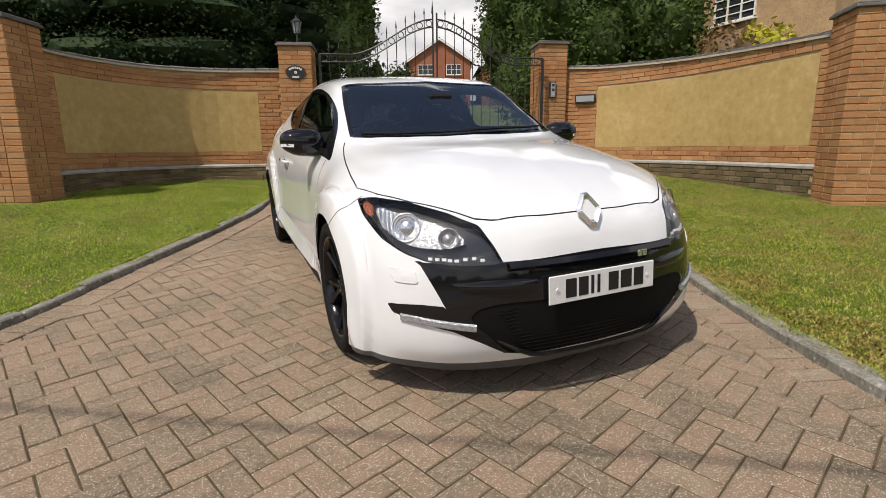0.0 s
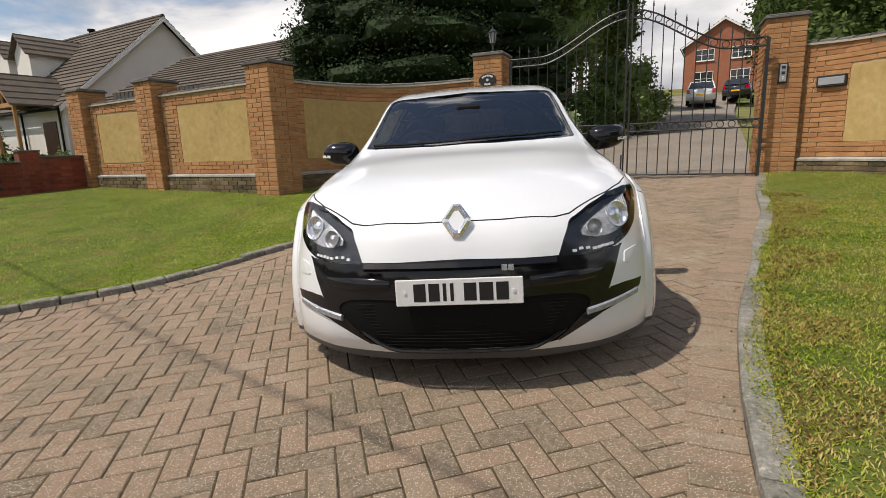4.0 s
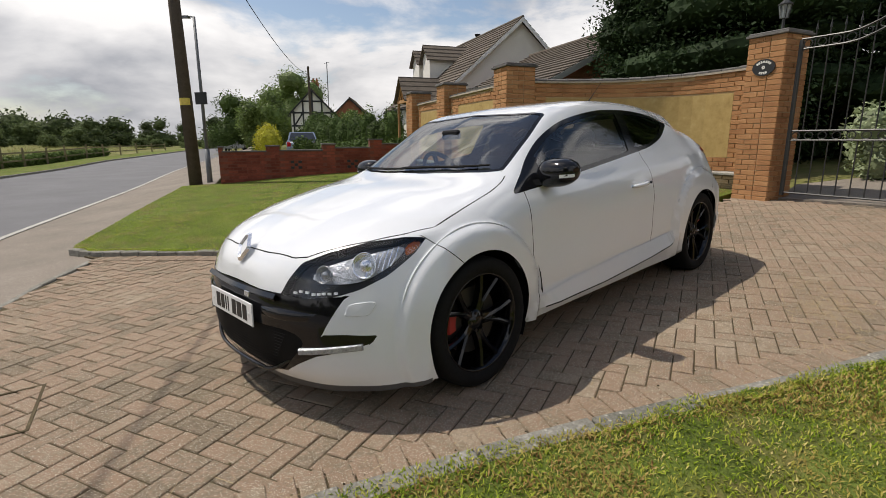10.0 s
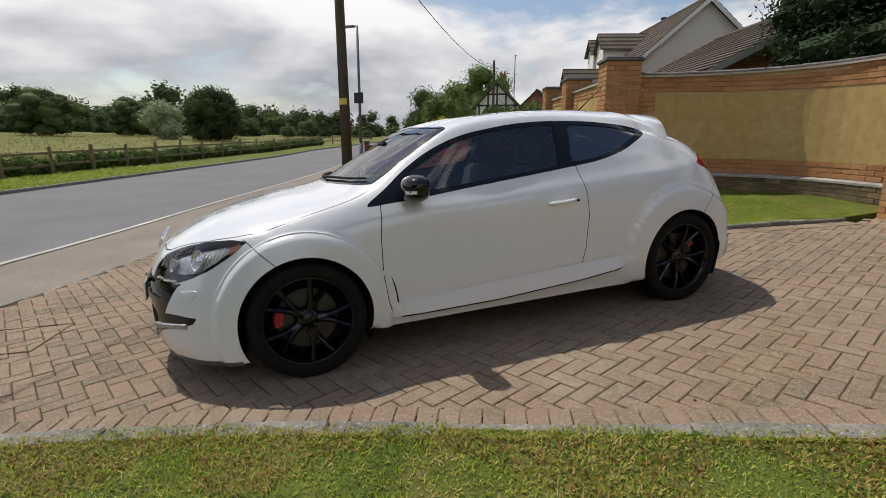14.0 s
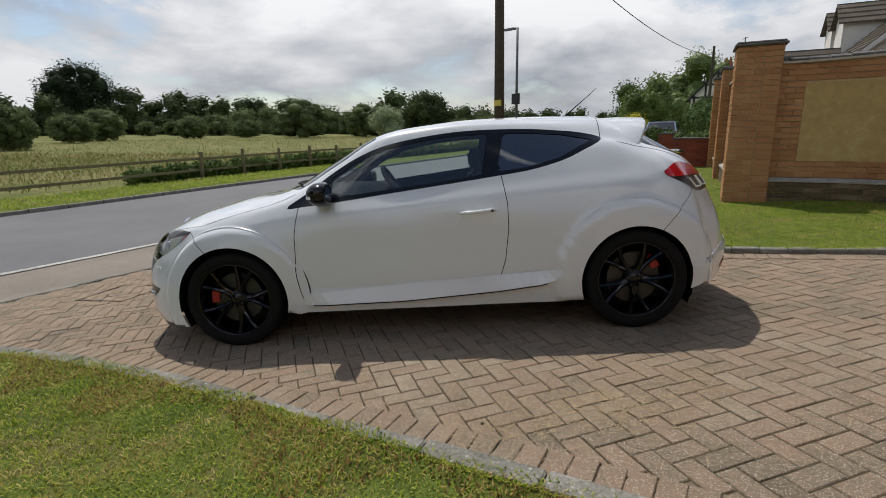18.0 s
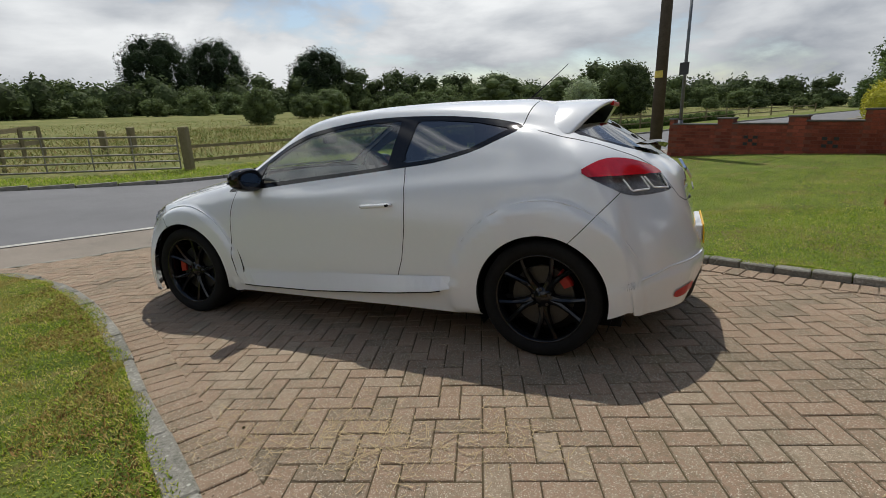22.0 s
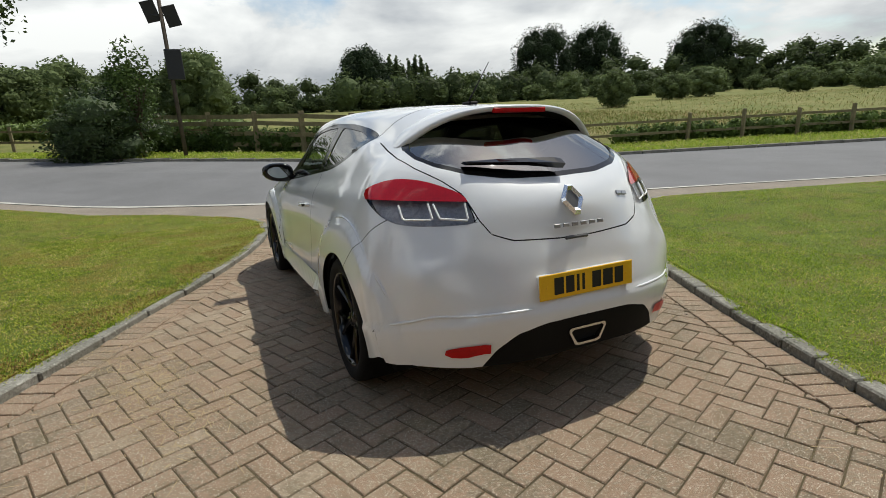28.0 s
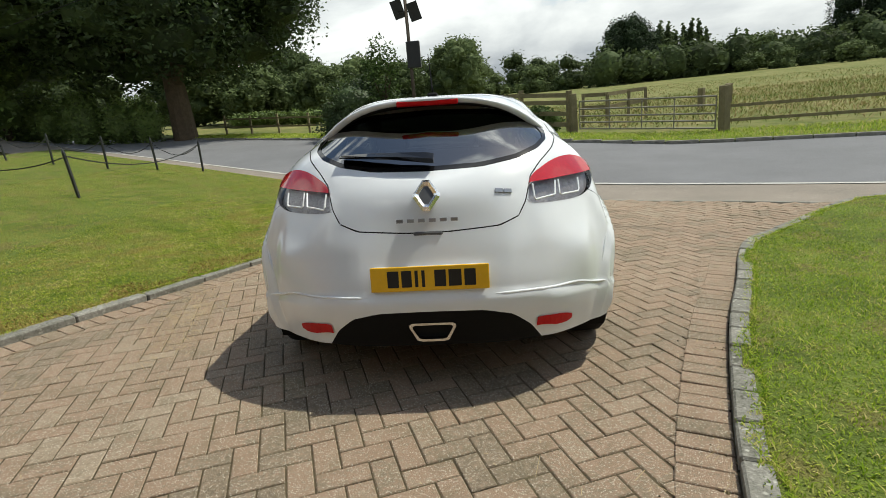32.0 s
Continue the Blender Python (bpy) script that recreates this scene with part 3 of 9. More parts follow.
# ---- the car ----
# Half shell, from the front lip over bonnet and roof to the rear bumper; each row runs from the middle to the sill.
SHELL = [
    [(0, -2.10, .13), (.35, -2.08, .13), (.60, -2.00, .135), (.74, -1.90, .14), (.82, -1.82, .145), (.86, -1.74, .15), (.87, -1.72, .15), (.875, -1.70, .15), (.88, -1.68, .15)],
    [(0, -2.155, .24), (.35, -2.13, .24), (.60, -2.05, .24), (.745, -1.94, .24), (.83, -1.83, .24), (.865, -1.74, .23), (.885, -1.70, .21), (.885, -1.68, .19), (.88, -1.66, .16)],
    [(0, -2.165, .42), (.35, -2.14, .42), (.60, -2.05, .41), (.75, -1.93, .39), (.835, -1.81, .37), (.872, -1.72, .33), (.892, -1.68, .29), (.892, -1.66, .24), (.885, -1.64, .16)],
    [(0, -2.13, .58), (.35, -2.11, .58), (.60, -2.01, .58), (.75, -1.87, .575), (.838, -1.74, .55), (.888, -1.65, .48), (.905, -1.61, .40), (.905, -1.59, .30), (.89, -1.57, .17)],
    [(0, -2.045, .725), (.35, -2.02, .722), (.58, -1.91, .735), (.72, -1.77, .75), (.82, -1.60, .765), (.882, -1.53, .68), (.912, -1.51, .52), (.912, -1.49, .35), (.89, -1.47, .18)],
    [(0, -1.80, .85), (.35, -1.78, .842), (.58, -1.69, .838), (.72, -1.57, .835), (.82, -1.42, .82), (.885, -1.39, .73), (.915, -1.39, .55), (.915, -1.39, .36), (.89, -1.39, .18)],
    [(0, -1.42, .945), (.35, -1.41, .938), (.58, -1.36, .918), (.70, -1.30, .898), (.80, -1.22, .872), (.88, -1.22, .76), (.91, -1.23, .56), (.905, -1.23, .36), (.88, -1.23, .18)],
    [(0, -1.08, 1.0), (.35, -1.04, .997), (.58, -.965, .993), (.70, -.91, .975), (.79, -.92, .90), (.856, -.93, .77), (.878, -.94, .58), (.875, -.95, .38), (.845, -.95, .20)],
    [(0, -.75, 1.165), (.35, -.71, 1.160), (.57, -.635, 1.160), (.66, -.60, 1.122), (.787, -.60, .935), (.855, -.62, .78), (.868, -.62, .58), (.872, -.62, .38), (.84, -.62, .20)],
    [(0, -.37, 1.345), (.35, -.345, 1.335), (.545, -.315, 1.325), (.63, -.28, 1.268), (.775, -.28, .965), (.855, -.28, .79), (.872, -.28, .58), (.877, -.28, .38), (.845, -.28, .20)],
    [(0, .10, 1.408), (.35, .10, 1.40), (.53, .10, 1.378), (.61, .12, 1.322), (.77, .12, 1.0), (.86, .12, .80), (.877, .12, .58), (.882, .12, .38), (.85, .12, .20)],
    [(0, .55, 1.418), (.35, .55, 1.408), (.52, .55, 1.378), (.60, .55, 1.318), (.765, .55, 1.035), (.868, .55, .80), (.884, .55, .58), (.888, .55, .38), (.855, .55, .20)],
    [(0, .95, 1.402), (.35, .95, 1.39), (.51, .95, 1.345), (.588, .95, 1.285), (.735, .93, 1.10), (.868, .93, .83), (.90, .93, .58), (.895, .93, .38), (.87, .93, .20)],
    [(0, 1.22, 1.378), (.35, 1.22, 1.362), (.50, 1.20, 1.305), (.585, 1.18, 1.24), (.70, 1.17, 1.155), (.855, 1.20, .88), (.905, 1.25, .60), (.90, 1.30, .38), (.87, 1.30, .20)],
    [(0, 1.48, 1.29), (.35, 1.46, 1.275), (.50, 1.42, 1.235), (.60, 1.38, 1.185), (.72, 1.37, 1.09), (.838, 1.42, .89), (.898, 1.48, .64), (.892, 1.52, .42), (.86, 1.52, .22)],
    [(0, 1.87, 1.03), (.35, 1.82, 1.045), (.52, 1.74, 1.06), (.66, 1.63, 1.06), (.765, 1.56, 1.015), (.82, 1.60, .91), (.878, 1.64, .68), (.875, 1.67, .45), (.848, 1.68, .25)],
    [(0, 1.985, .93), (.35, 1.925, .935), (.52, 1.85, .935), (.66, 1.75, .93), (.752, 1.69, .915), (.812, 1.685, .84), (.872, 1.70, .68), (.872, 1.72, .47), (.843, 1.73, .27)],
    [(0, 2.03, .77), (.35, 2.0, .77), (.55, 1.93, .77), (.69, 1.84, .76), (.775, 1.76, .75), (.825, 1.74, .70), (.862, 1.74, .60), (.86, 1.75, .45), (.832, 1.755, .28)],
    [(0, 2.062, .66), (.35, 2.042, .66), (.57, 1.972, .65), (.71, 1.90, .64), (.79, 1.81, .61), (.83, 1.78, .56), (.845, 1.77, .49), (.845, 1.77, .40), (.82, 1.775, .28)],
    [(0, 2.11, .46), (.35, 2.09, .46), (.57, 2.01, .455), (.71, 1.91, .44), (.79, 1.83, .42), (.825, 1.80, .39), (.835, 1.79, .36), (.835, 1.785, .32), (.81, 1.785, .28)],
    [(0, 2.06, .25), (.35, 2.045, .25), (.57, 1.97, .25), (.70, 1.88, .25), (.77, 1.82, .255), (.80, 1.80, .26), (.81, 1.79, .262), (.81, 1.785, .265), (.80, 1.78, .268)],
]
WHEELS = {"front": (-1.318, 0.360), "rear": (1.318, 0.352)}
AXLE_Z, TYRE_R = 0.322, 0.323


def hermite(pts, sub):
    """Smooth rows through control rows, with even weight for uneven spacing."""
    d = np.sqrt(((pts[1:] - pts[:-1]) ** 2).sum(-1)).mean(1) ** 0.75
    t = np.concatenate([[0], np.cumsum(d)])
    m = np.empty_like(pts)
    m[0], m[-1] = (pts[1] - pts[0]) / d[0], (pts[-1] - pts[-2]) / d[-1]
    for i in range(1, len(pts) - 1):
        a, b = (pts[i] - pts[i - 1]) / d[i - 1], (pts[i + 1] - pts[i]) / d[i]
        m[i] = (a * d[i] + b * d[i - 1]) / (d[i] + d[i - 1])
    out = []
    for i in range(len(pts) - 1):
        for k in range(sub):
            s = k / sub
            h = d[i]
            out.append((2 * s ** 3 - 3 * s ** 2 + 1) * pts[i] + (s ** 3 - 2 * s ** 2 + s) * h * m[i] + (3 * s ** 2 - 2 * s ** 3) * pts[i + 1] + (s ** 3 - s ** 2) * h * m[i + 1])
    out.append(pts[-1])
    return np.array(out)


def poly_sdf(p, poly):
    """Signed distance of 2D points to a polygon, negative inside."""
    poly = np.array(poly, float)
    best = np.full(len(p), 1e9)
    odd = np.zeros(len(p), bool)
    for i in range(len(poly)):
        a, b = poly[i], poly[(i + 1) % len(poly)]
        e, w = b - a, p - a
        k = np.clip((w @ e) / max(e @ e, 1e-12), 0, 1)
        best = np.minimum(best, ((w - k[:, None] * e) ** 2).sum(1))
        cond = (a[1] > p[:, 1]) != (b[1] > p[:, 1])
        with np.errstate(divide='ignore', invalid='ignore'):
            xi = (b[0] - a[0]) * (p[:, 1] - a[1]) / (b[1] - a[1]) + a[0]
        odd ^= cond & (p[:, 0] < xi)
    return np.where(odd, -1, 1) * np.sqrt(best)


def curve_poly(pts, sub=5):
    """A closed outline, rounded through its points."""
    P = np.array(pts, float)
    n = len(P)
    out = []
    for i in range(n):
        a, b, c, d = P[i - 1], P[i], P[(i + 1) % n], P[(i + 2) % n]
        for k in range(sub):
            t = k / sub
            out.append(0.5 * ((2 * b) + (c - a) * t + (2 * a - 5 * b + 4 * c - d) * t * t + (3 * b - a - 3 * c + d) * t ** 3))
    return out


def smooth_line(v, times=6):
    """A row of numbers with its small steps evened out."""
    v = np.array(v, float)
    for _ in range(times):
        v[1:-1] = (v[:-2] + 2 * v[1:-1] + v[2:]) / 4
    return v


class Shell:
    """The half body as triangles that can be cut along outlines."""

    def __init__(self):
        g = hermite(np.array(SHELL, float), 9)
        g = hermite(np.transpose(g, (1, 0, 2)), 8).transpose(1, 0, 2)
        x, y, z = g[..., 0], g[..., 1], g[..., 2]
        # proud wheel-arch flares, lower skirt and bumper lip
        for yc, rr in ((-1.318, .487), (1.318, .53)):
            r = np.hypot(y - yc, z - AXLE_Z)
            side = np.clip((x - .6) / .12, 0, 1)
            x += side * .027 * np.clip((rr - r) / .024, 0, 1) * ((z > .2) | (y < -1.5))
        skirt = np.clip((.345 + .045 * (y + .85) / 1.6 - z) / .012, 0, 1) * (np.abs(y + .02) < .86) * (x > .6)
        x += .014 * skirt
        crease = .41 + .085 * np.clip((y - 1.67) / .4, 0, 1)
        low = np.clip((crease - z) / .012, 0, 1) * (y > 1.6)
        y += .014 * low * np.clip((.75 - x) / .3 + .3, 0, 1)
        x += .012 * low * (x > .5)
        # the shoulder line from the door to the tail light
        dz = z - (.884 + .056 * y)
        ends = np.clip((1.60 - y) / .3, 0, 1) * np.clip((y + 1.0) / .5, 0, 1)
        x += .012 * np.exp(-(dz / np.where(dz > 0, .040, .085)) ** 2) * ends * (x > .68)
        g[:, 0, 0] = 0
        nu, nv = g.shape[:2]
        du, dv = np.gradient(g, axis=0), np.gradient(g, axis=1)
        n = np.cross(dv, du)
        n /= np.linalg.norm(n, axis=2, keepdims=True) + 1e-12
        n[:, 0, 0] = 0
        self.V, self.N = g.reshape(-1, 3), n.reshape(-1, 3)
        if self.N[nv * 100 + 3][2] < 0:
            self.N = -self.N
        i = np.arange(nu - 1)[:, None] * nv + np.arange(nv - 1)[None]
        a, b, c, d = i, i + 1, i + nv + 1, i + nv
        self.T = np.concatenate([np.stack([a, b, c], -1).reshape(-1, 3), np.stack([a, c, d], -1).reshape(-1, 3)])
        self.L = np.zeros(len(self.T), int)
        self.names = ["paint"]

    def cut(self, f, domain, level=0.0):
        s = f(self.V) - level
        s = np.where(np.abs(s) < 2e-5, 2e-5, s)
        dom = domain(self.V)
        neg = s < 0
        cnt = neg[self.T].sum(1)
        mixed = (cnt > 0) & (cnt < 3) & dom[self.T].all(1)
        keepT, keepL = self.T[~mixed], self.L[~mixed]
        V, N, cache, nT, nL = list(self.V), list(self.N), {}, [], []
        def mid(a, b):
            key = (min(a, b), max(a, b))
            if key not in cache:
                k = s[a] / (s[a] - s[b])
                V.append(V[a] + k * (V[b] - V[a]))
                q = N[a] + k * (N[b] - N[a])
                N.append(q / (np.linalg.norm(q) + 1e-12))
                cache[key] = len(V) - 1
            return cache[key]
        for t, l in zip(self.T[mixed], self.L[mixed]):
            flags = neg[t]
            odd = [k for k in range(3) if flags[k] == (flags.sum() == 1)][0]
            a, b, c = t[odd], t[(odd + 1) % 3], t[(odd + 2) % 3]
            ab, ac = mid(a, b), mid(a, c)
            nT += [(a, ab, ac), (ab, b, c), (ab, c, ac)]
            nL += [l] * 3
        self.V, self.N = np.array(V), np.array(N)
        if nT:
            self.T, self.L = np.concatenate([keepT, np.array(nT)]), np.concatenate([keepL, np.array(nL)])

    def centres(self):
        return self.V[self.T].mean(1)

    def region(self, name, f, domain, over=("paint",)):
        self.cut(f, domain)
        c = self.centres()
        if name not in self.names:
            self.names.append(name)
        ok = np.isin(self.L, [self.names.index(o) for o in over if o in self.names])
        self.L[(f(c) < 0) & domain(c) & ok] = self.names.index(name)

    def seam(self, name, f, domain, w=0.0028, over=("paint",)):
        """A dark shut line along the zero of f."""
        self.cut(f, domain, -w)
        self.cut(f, domain, w)
        c = self.centres()
        if name not in self.names:
            self.names.append(name)
        ok = np.isin(self.L, [self.names.index(o) for o in over if o in self.names])
        ok &= np.abs(f(self.V))[self.T].max(1) < 1.7 * w + 4e-5
        self.L[(np.abs(f(c)) < w) & domain(c) & ok] = self.names.index(name)

    def at(self, uv, p, names, side=1, push=0.0):
        """The point of some regions that lies at p in the plane of uv, and its normal."""
        ids = np.unique(self.T[np.isin(self.L, [self.names.index(n) for n in names])])
        d = np.hypot(*(uv(self.V[ids]) - np.array(p)).T)
        k = np.argsort(d)[:5]
        w = 1 / (d[k] + 1e-4) ** 2
        w /= w.sum()
        v, n = (self.V[ids[k]] * w[:, None]).sum(0), (self.N[ids[k]] * w[:, None]).sum(0)
        n /= np.linalg.norm(n)
        flip = np.array([side, 1, 1])
        return Vector((v + n * push) * flip), Vector(n * flip)

    def mesh(self, name, mat, parent, sides=(1, -1), label="", push=0.0):
        tri = self.T[self.L == self.names.index(name.split(":")[0])]
        return self.emit(tri, name.split(":")[-1], mat, parent, sides, label, push)

    def emit(self, tri, name, mat, parent, sides, label="", push=0.0):
        used, inv = np.unique(tri, return_inverse=True)
        inv = inv.reshape(-1, 3)
        V0, N0 = self.V[used] + self.N[used] * push, self.N[used]
        VV, NN, FF = [], [], []
        for s in sides:
            k = np.array([s, 1, 1])
            off = sum(len(v) for v in VV)
            VV.append(V0 * k)
            NN.append(N0 * k)
            FF.append((inv if s > 0 else inv[:, ::-1]) + off)
        V, N, Fc = np.concatenate(VV), np.concatenate(NN), np.concatenate(FF)
        # wind faces along the normals
        fn = np.cross(V[Fc[:, 1]] - V[Fc[:, 0]], V[Fc[:, 2]] - V[Fc[:, 0]])
        flip = (fn * N[Fc[:, 0]]).sum(1) < 0
        Fc[flip] = Fc[flip][:, ::-1]
        me = bpy.data.meshes.new(name)
        me.from_pydata(V.tolist(), [], Fc.tolist())
        me.polygons.foreach_set("use_smooth", [True] * len(me.polygons))
        me.normals_split_custom_set_from_vertices([tuple(v) for v in N])
        me.materials.append(M[mat])
        ob = new(name, me)
        ob.parent = parent
        if label:
            ob["label"] = label
        return ob


def yz(V): return V[:, 1:3]
def xz(V): return V[:, [0, 2]]
def xy(V): return V[:, [0, 1]]


GLASS_OUT = [(-.93, .90), (-.80, .905), (-.63, .918), (-.24, .957), (.17, .997), (.47, 1.028), (.68, 1.052), (.89, 1.10), (1.03, 1.155), (1.17, 1.225), (1.05, 1.268), (.9, 1.292), (.69, 1.315), (.4, 1.328), (.18, 1.324), (-.04, 1.303), (-.28, 1.262), (-.48, 1.188), (-.66, 1.085), (-.80, .985)]
DOOR_GLASS = [(-.655, .947), (-.24, .983), (.17, 1.02), (.365, 1.04), (.415, 1.302), (.18, 1.298), (-.04, 1.279), (-.28, 1.238), (-.46, 1.168), (-.625, 1.075)]
QUARTER_GLASS = [(.465, 1.052), (.68, 1.075), (.88, 1.122), (1.10, 1.222), (.9, 1.266), (.69, 1.288), (.525, 1.297)]
SCREEN = [(-.1, -1.055), (.2, -1.045), (.40, -1.0), (.57, -.935), (.66, -.865), (.638, -.72), (.606, -.52), (.566, -.33), (.50, -.345), (.35, -.36), (.15, -.372), (-.1, -.375)]
BONNET = [(-.1, -2.042), (.2, -2.036), (.40, -2.008), (.47, -1.975), (.56, -1.885), (.66, -1.775), (.75, -1.64), (.80, -1.52), (.79, -1.36), (.77, -1.2), (.745, -1.06), (.715, -.93), (.685, -.865), (.58, -.955), (.35, -1.045), (-.1, -1.09)]
DOOR = [(-.845, .92), (-.875, .72), (-.882, .50), (-.865, .36), (-.845, .285), (.43, .318), (.49, .50), (.518, .70), (.518, .86), (.487, 1.06), (-.2, 1.0), (-.8, .93)]
HEADLAMP = [(1.195, .572), (1.15, .64), (1.088, .706), (.95, .750), (.78, .782), (.62, .793), (.535, .783), (.585, .725), (.70, .648), (.82, .600), (.92, .577), (1.06, .568)]
BLACK_NOSE = [(-.1, .588), (.41, .578), (.69, .575), (.66, .50), (.625, .416), (.70, .418), (.80, .408), (.785, .375), (.70, .343), (.60, .318), (.50, .268), (.41, .215), (.30, .196), (-.1, .190)]
TAIL_LAMP = [(.502, .980), (.56, 1.018), (.66, 1.040), (.78, 1.032), (.90, 1.000), (.985, .960), (1.03, .888), (1.04, .860), (.93, .850), (.78, .850), (.68, .866), (.58, .918)]
REAR_GLASS = [(-.1, 1.018), (.25, 1.026), (.42, 1.052), (.53, 1.088), (.585, 1.125), (.595, 1.165), (.55, 1.225), (.46, 1.268), (.3, 1.295), (-.1, 1.31)]
TAILGATE = [(-.1, .765), (.10, .765), (.32, .778), (.405, .81), (.442, .87), (.475, .975), (.53, 1.03), (.605, 1.085), (.64, 1.13), (.625, 1.20), (.61, 1.26), (.60, 1.5), (-.1, 1.5)]
INTAKE = [(-.2, .425), (.2, .425), (.46, .42), (.54, .37), (.47, .29), (.40, .225), (.32, .203), (-.2, .203)]
LAMP_CHROME = [(.63, .766), (.66, .712), (.74, .664), (.84, .632), (.98, .632), (1.05, .655), (1.01, .69), (.92, .722), (.78, .750)]
LAMP_AMBER = [(.555, .772), (.585, .735), (.615, .722), (.628, .745), (.60, .775)]
DIFFUSER = [(-.1, .43), (.24, .425), (.36, .395), (.44, .33), (.50, .24), (.50, .1), (-.1, .1)]


def diag(sign):
    return lambda V: np.stack([(sign * V[:, 1] - V[:, 0]) * .70711, V[:, 2]], 1)


def line_sdf(a, b):
    a, b = np.array(a, float), np.array(b, float)
    n = np.array([-(b - a)[1], (b - a)[0]]) / np.linalg.norm(b - a)
    return lambda p: (p - a) @ n


def build_body(car):
    sh = Shell()
    every = lambda V: np.ones(len(V), bool)
    for yc, rr in WHEELS.values():
        sh.region("arch", lambda V, yc=yc, rr=rr: np.hypot(V[:, 1] - yc, V[:, 2] - AXLE_Z) - rr, lambda V: V[:, 0] > .5)
    side = lambda V: (V[:, 0] > .5) & (np.abs(V[:, 1]) < 1.3) & (V[:, 2] > .8)
    sh.region("trim", lambda V: poly_sdf(yz(V), curve_poly(GLASS_OUT, 3)), side)
    sh.region("door_glass", lambda V: poly_sdf(yz(V), DOOR_GLASS), side, ("trim",))
    sh.region("quarter_glass", lambda V: poly_sdf(yz(V), QUARTER_GLASS), side, ("trim",))
    scr = lambda V: (V[:, 2] > .93) & (V[:, 1] < -.2) & (V[:, 1] > -1.2)
    sh.region("screen_edge", lambda V: poly_sdf(xy(V), SCREEN), scr, ("paint",))
    sh.region("windscreen", lambda V: poly_sdf(xy(V), SCREEN) + .022, scr, ("screen_edge",))
    front = lambda V: (V[:, 1] < -1.3)
    sh.region("lamp", lambda V: poly_sdf(diag(-1)(V), HEADLAMP), lambda V: front(V) & (V[:, 0] > .3) & (V[:, 2] > .5))
    sh.region("nose", lambda V: poly_sdf(xz(V), BLACK_NOSE), lambda V: V[:, 1] < -1.75)
    sh.region("lip", lambda V: V[:, 2] - .172, lambda V: V[:, 1] < -1.67)
    back = lambda V: V[:, 1] > 1.3
    sh.region("tail", lambda V: poly_sdf(diag(1)(V), curve_poly(TAIL_LAMP, 3)), lambda V: back(V) & (V[:, 0] > .3) & (V[:, 2] > .8))
    sh.region("tail_red", lambda V: -(V[:, 2] - (.942 + .03 * (1.03 - diag(1)(V)[:, 0]))), lambda V: back(V) & (V[:, 2] > .8), ("tail",))
    sh.region("rear_edge", lambda V: poly_sdf(xz(V), REAR_GLASS), lambda V: V[:, 1] > 1.36)
    sh.region("rear_window", lambda V: poly_sdf(xz(V), REAR_GLASS) + .02, lambda V: V[:, 1] > 1.36, ("rear_edge",))
    sh.region("diffuser_black", lambda V: poly_sdf(xz(V), DIFFUSER), lambda V: V[:, 1] > 1.8)
    sh.region("intake", lambda V: poly_sdf(xz(V), curve_poly(INTAKE, 3)), lambda V: V[:, 1] < -1.9, ("nose",))
    # shut lines
    f_bonnet = lambda V: poly_sdf(xy(V), BONNET)
    d_bonnet = lambda V: (V[:, 2] > .66) & (V[:, 1] < -.8)
    sh.seam("bonnet_gap", f_bonnet, lambda V: d_bonnet(V) & (V[:, 2] < .99))
    f_door = lambda V: poly_sdf(yz(V), DOOR)
    d_door = lambda V: (V[:, 0] > .6) & (np.abs(V[:, 1]) < 1.0)
    sh.seam("door_gap", f_door, d_door, .0026)
    f_gate = lambda V: poly_sdf(xz(V), TAILGATE)
    d_gate = lambda V: (V[:, 1] > 1.165) & (V[:, 2] > .7)
    sh.seam("tailgate_gap", f_gate, lambda V: d_gate(V) & (V[:, 1] > 1.24))
    f_roof = lambda V: V[:, 1] - 1.165 - .05 * (1 - (V[:, 0] / .6) ** 2)
    sh.seam("roof_gap", f_roof, lambda V: (V[:, 2] > 1.2) & (np.abs(V[:, 1] - 1.2) < .2) & (V[:, 0] < .64))
    f_rb = lambda V: line_sdf((1.73, .905), (1.478, .648))(yz(V))
    sh.seam("rear_bumper_gap", f_rb, lambda V: (V[:, 0] > .7) & (V[:, 2] < .91) & (V[:, 2] > .62) & (V[:, 1] > 1.4) & (V[:, 1] < 1.8), .002)
    f_fb = lambda V: line_sdf((-1.60, .80), (-1.43, .63))(yz(V))
    sh.seam("front_bumper_gap", f_fb, lambda V: (V[:, 0] > .78) & (V[:, 2] > .62) & (V[:, 2] < .8) & (V[:, 1] < -1.35) & (V[:, 1] > -1.7), .0022)
    f_cr = lambda V: V[:, 2] - (.41 + .085 * np.clip((V[:, 1] - 1.67) / .4, 0, 1))
    sh.seam("bumper_crease", f_cr, lambda V: (V[:, 1] > 1.66) & (V[:, 0] > .25) & (V[:, 2] < .6), .0018)
    # name the painted panels
    c = sh.centres()
    paint = sh.L == 0
    groups = {}
    for nm in ("bonnet", "door", "tailgate", "roof", "rear_bumper", "front_bumper", "front_wing", "rear_quarter"):
        sh.names.append(nm)
        groups[nm] = sh.names.index(nm)
    lab = np.full(len(c), groups["rear_quarter"])
    lab[(c[:, 1] < -.3)] = groups["front_wing"]
    lab[(f_fb(c) > 0) & (c[:, 1] < -1.4) & (c[:, 2] < .8)] = groups["front_bumper"]
    lab[(c[:, 1] < -1.74)] = groups["front_bumper"]
    lab[(c[:, 1] < -1.5) & (c[:, 2] < .62)] = groups["front_bumper"]
    lab[(f_bonnet(c) < 0) & d_bonnet(c)] = groups["bonnet"]
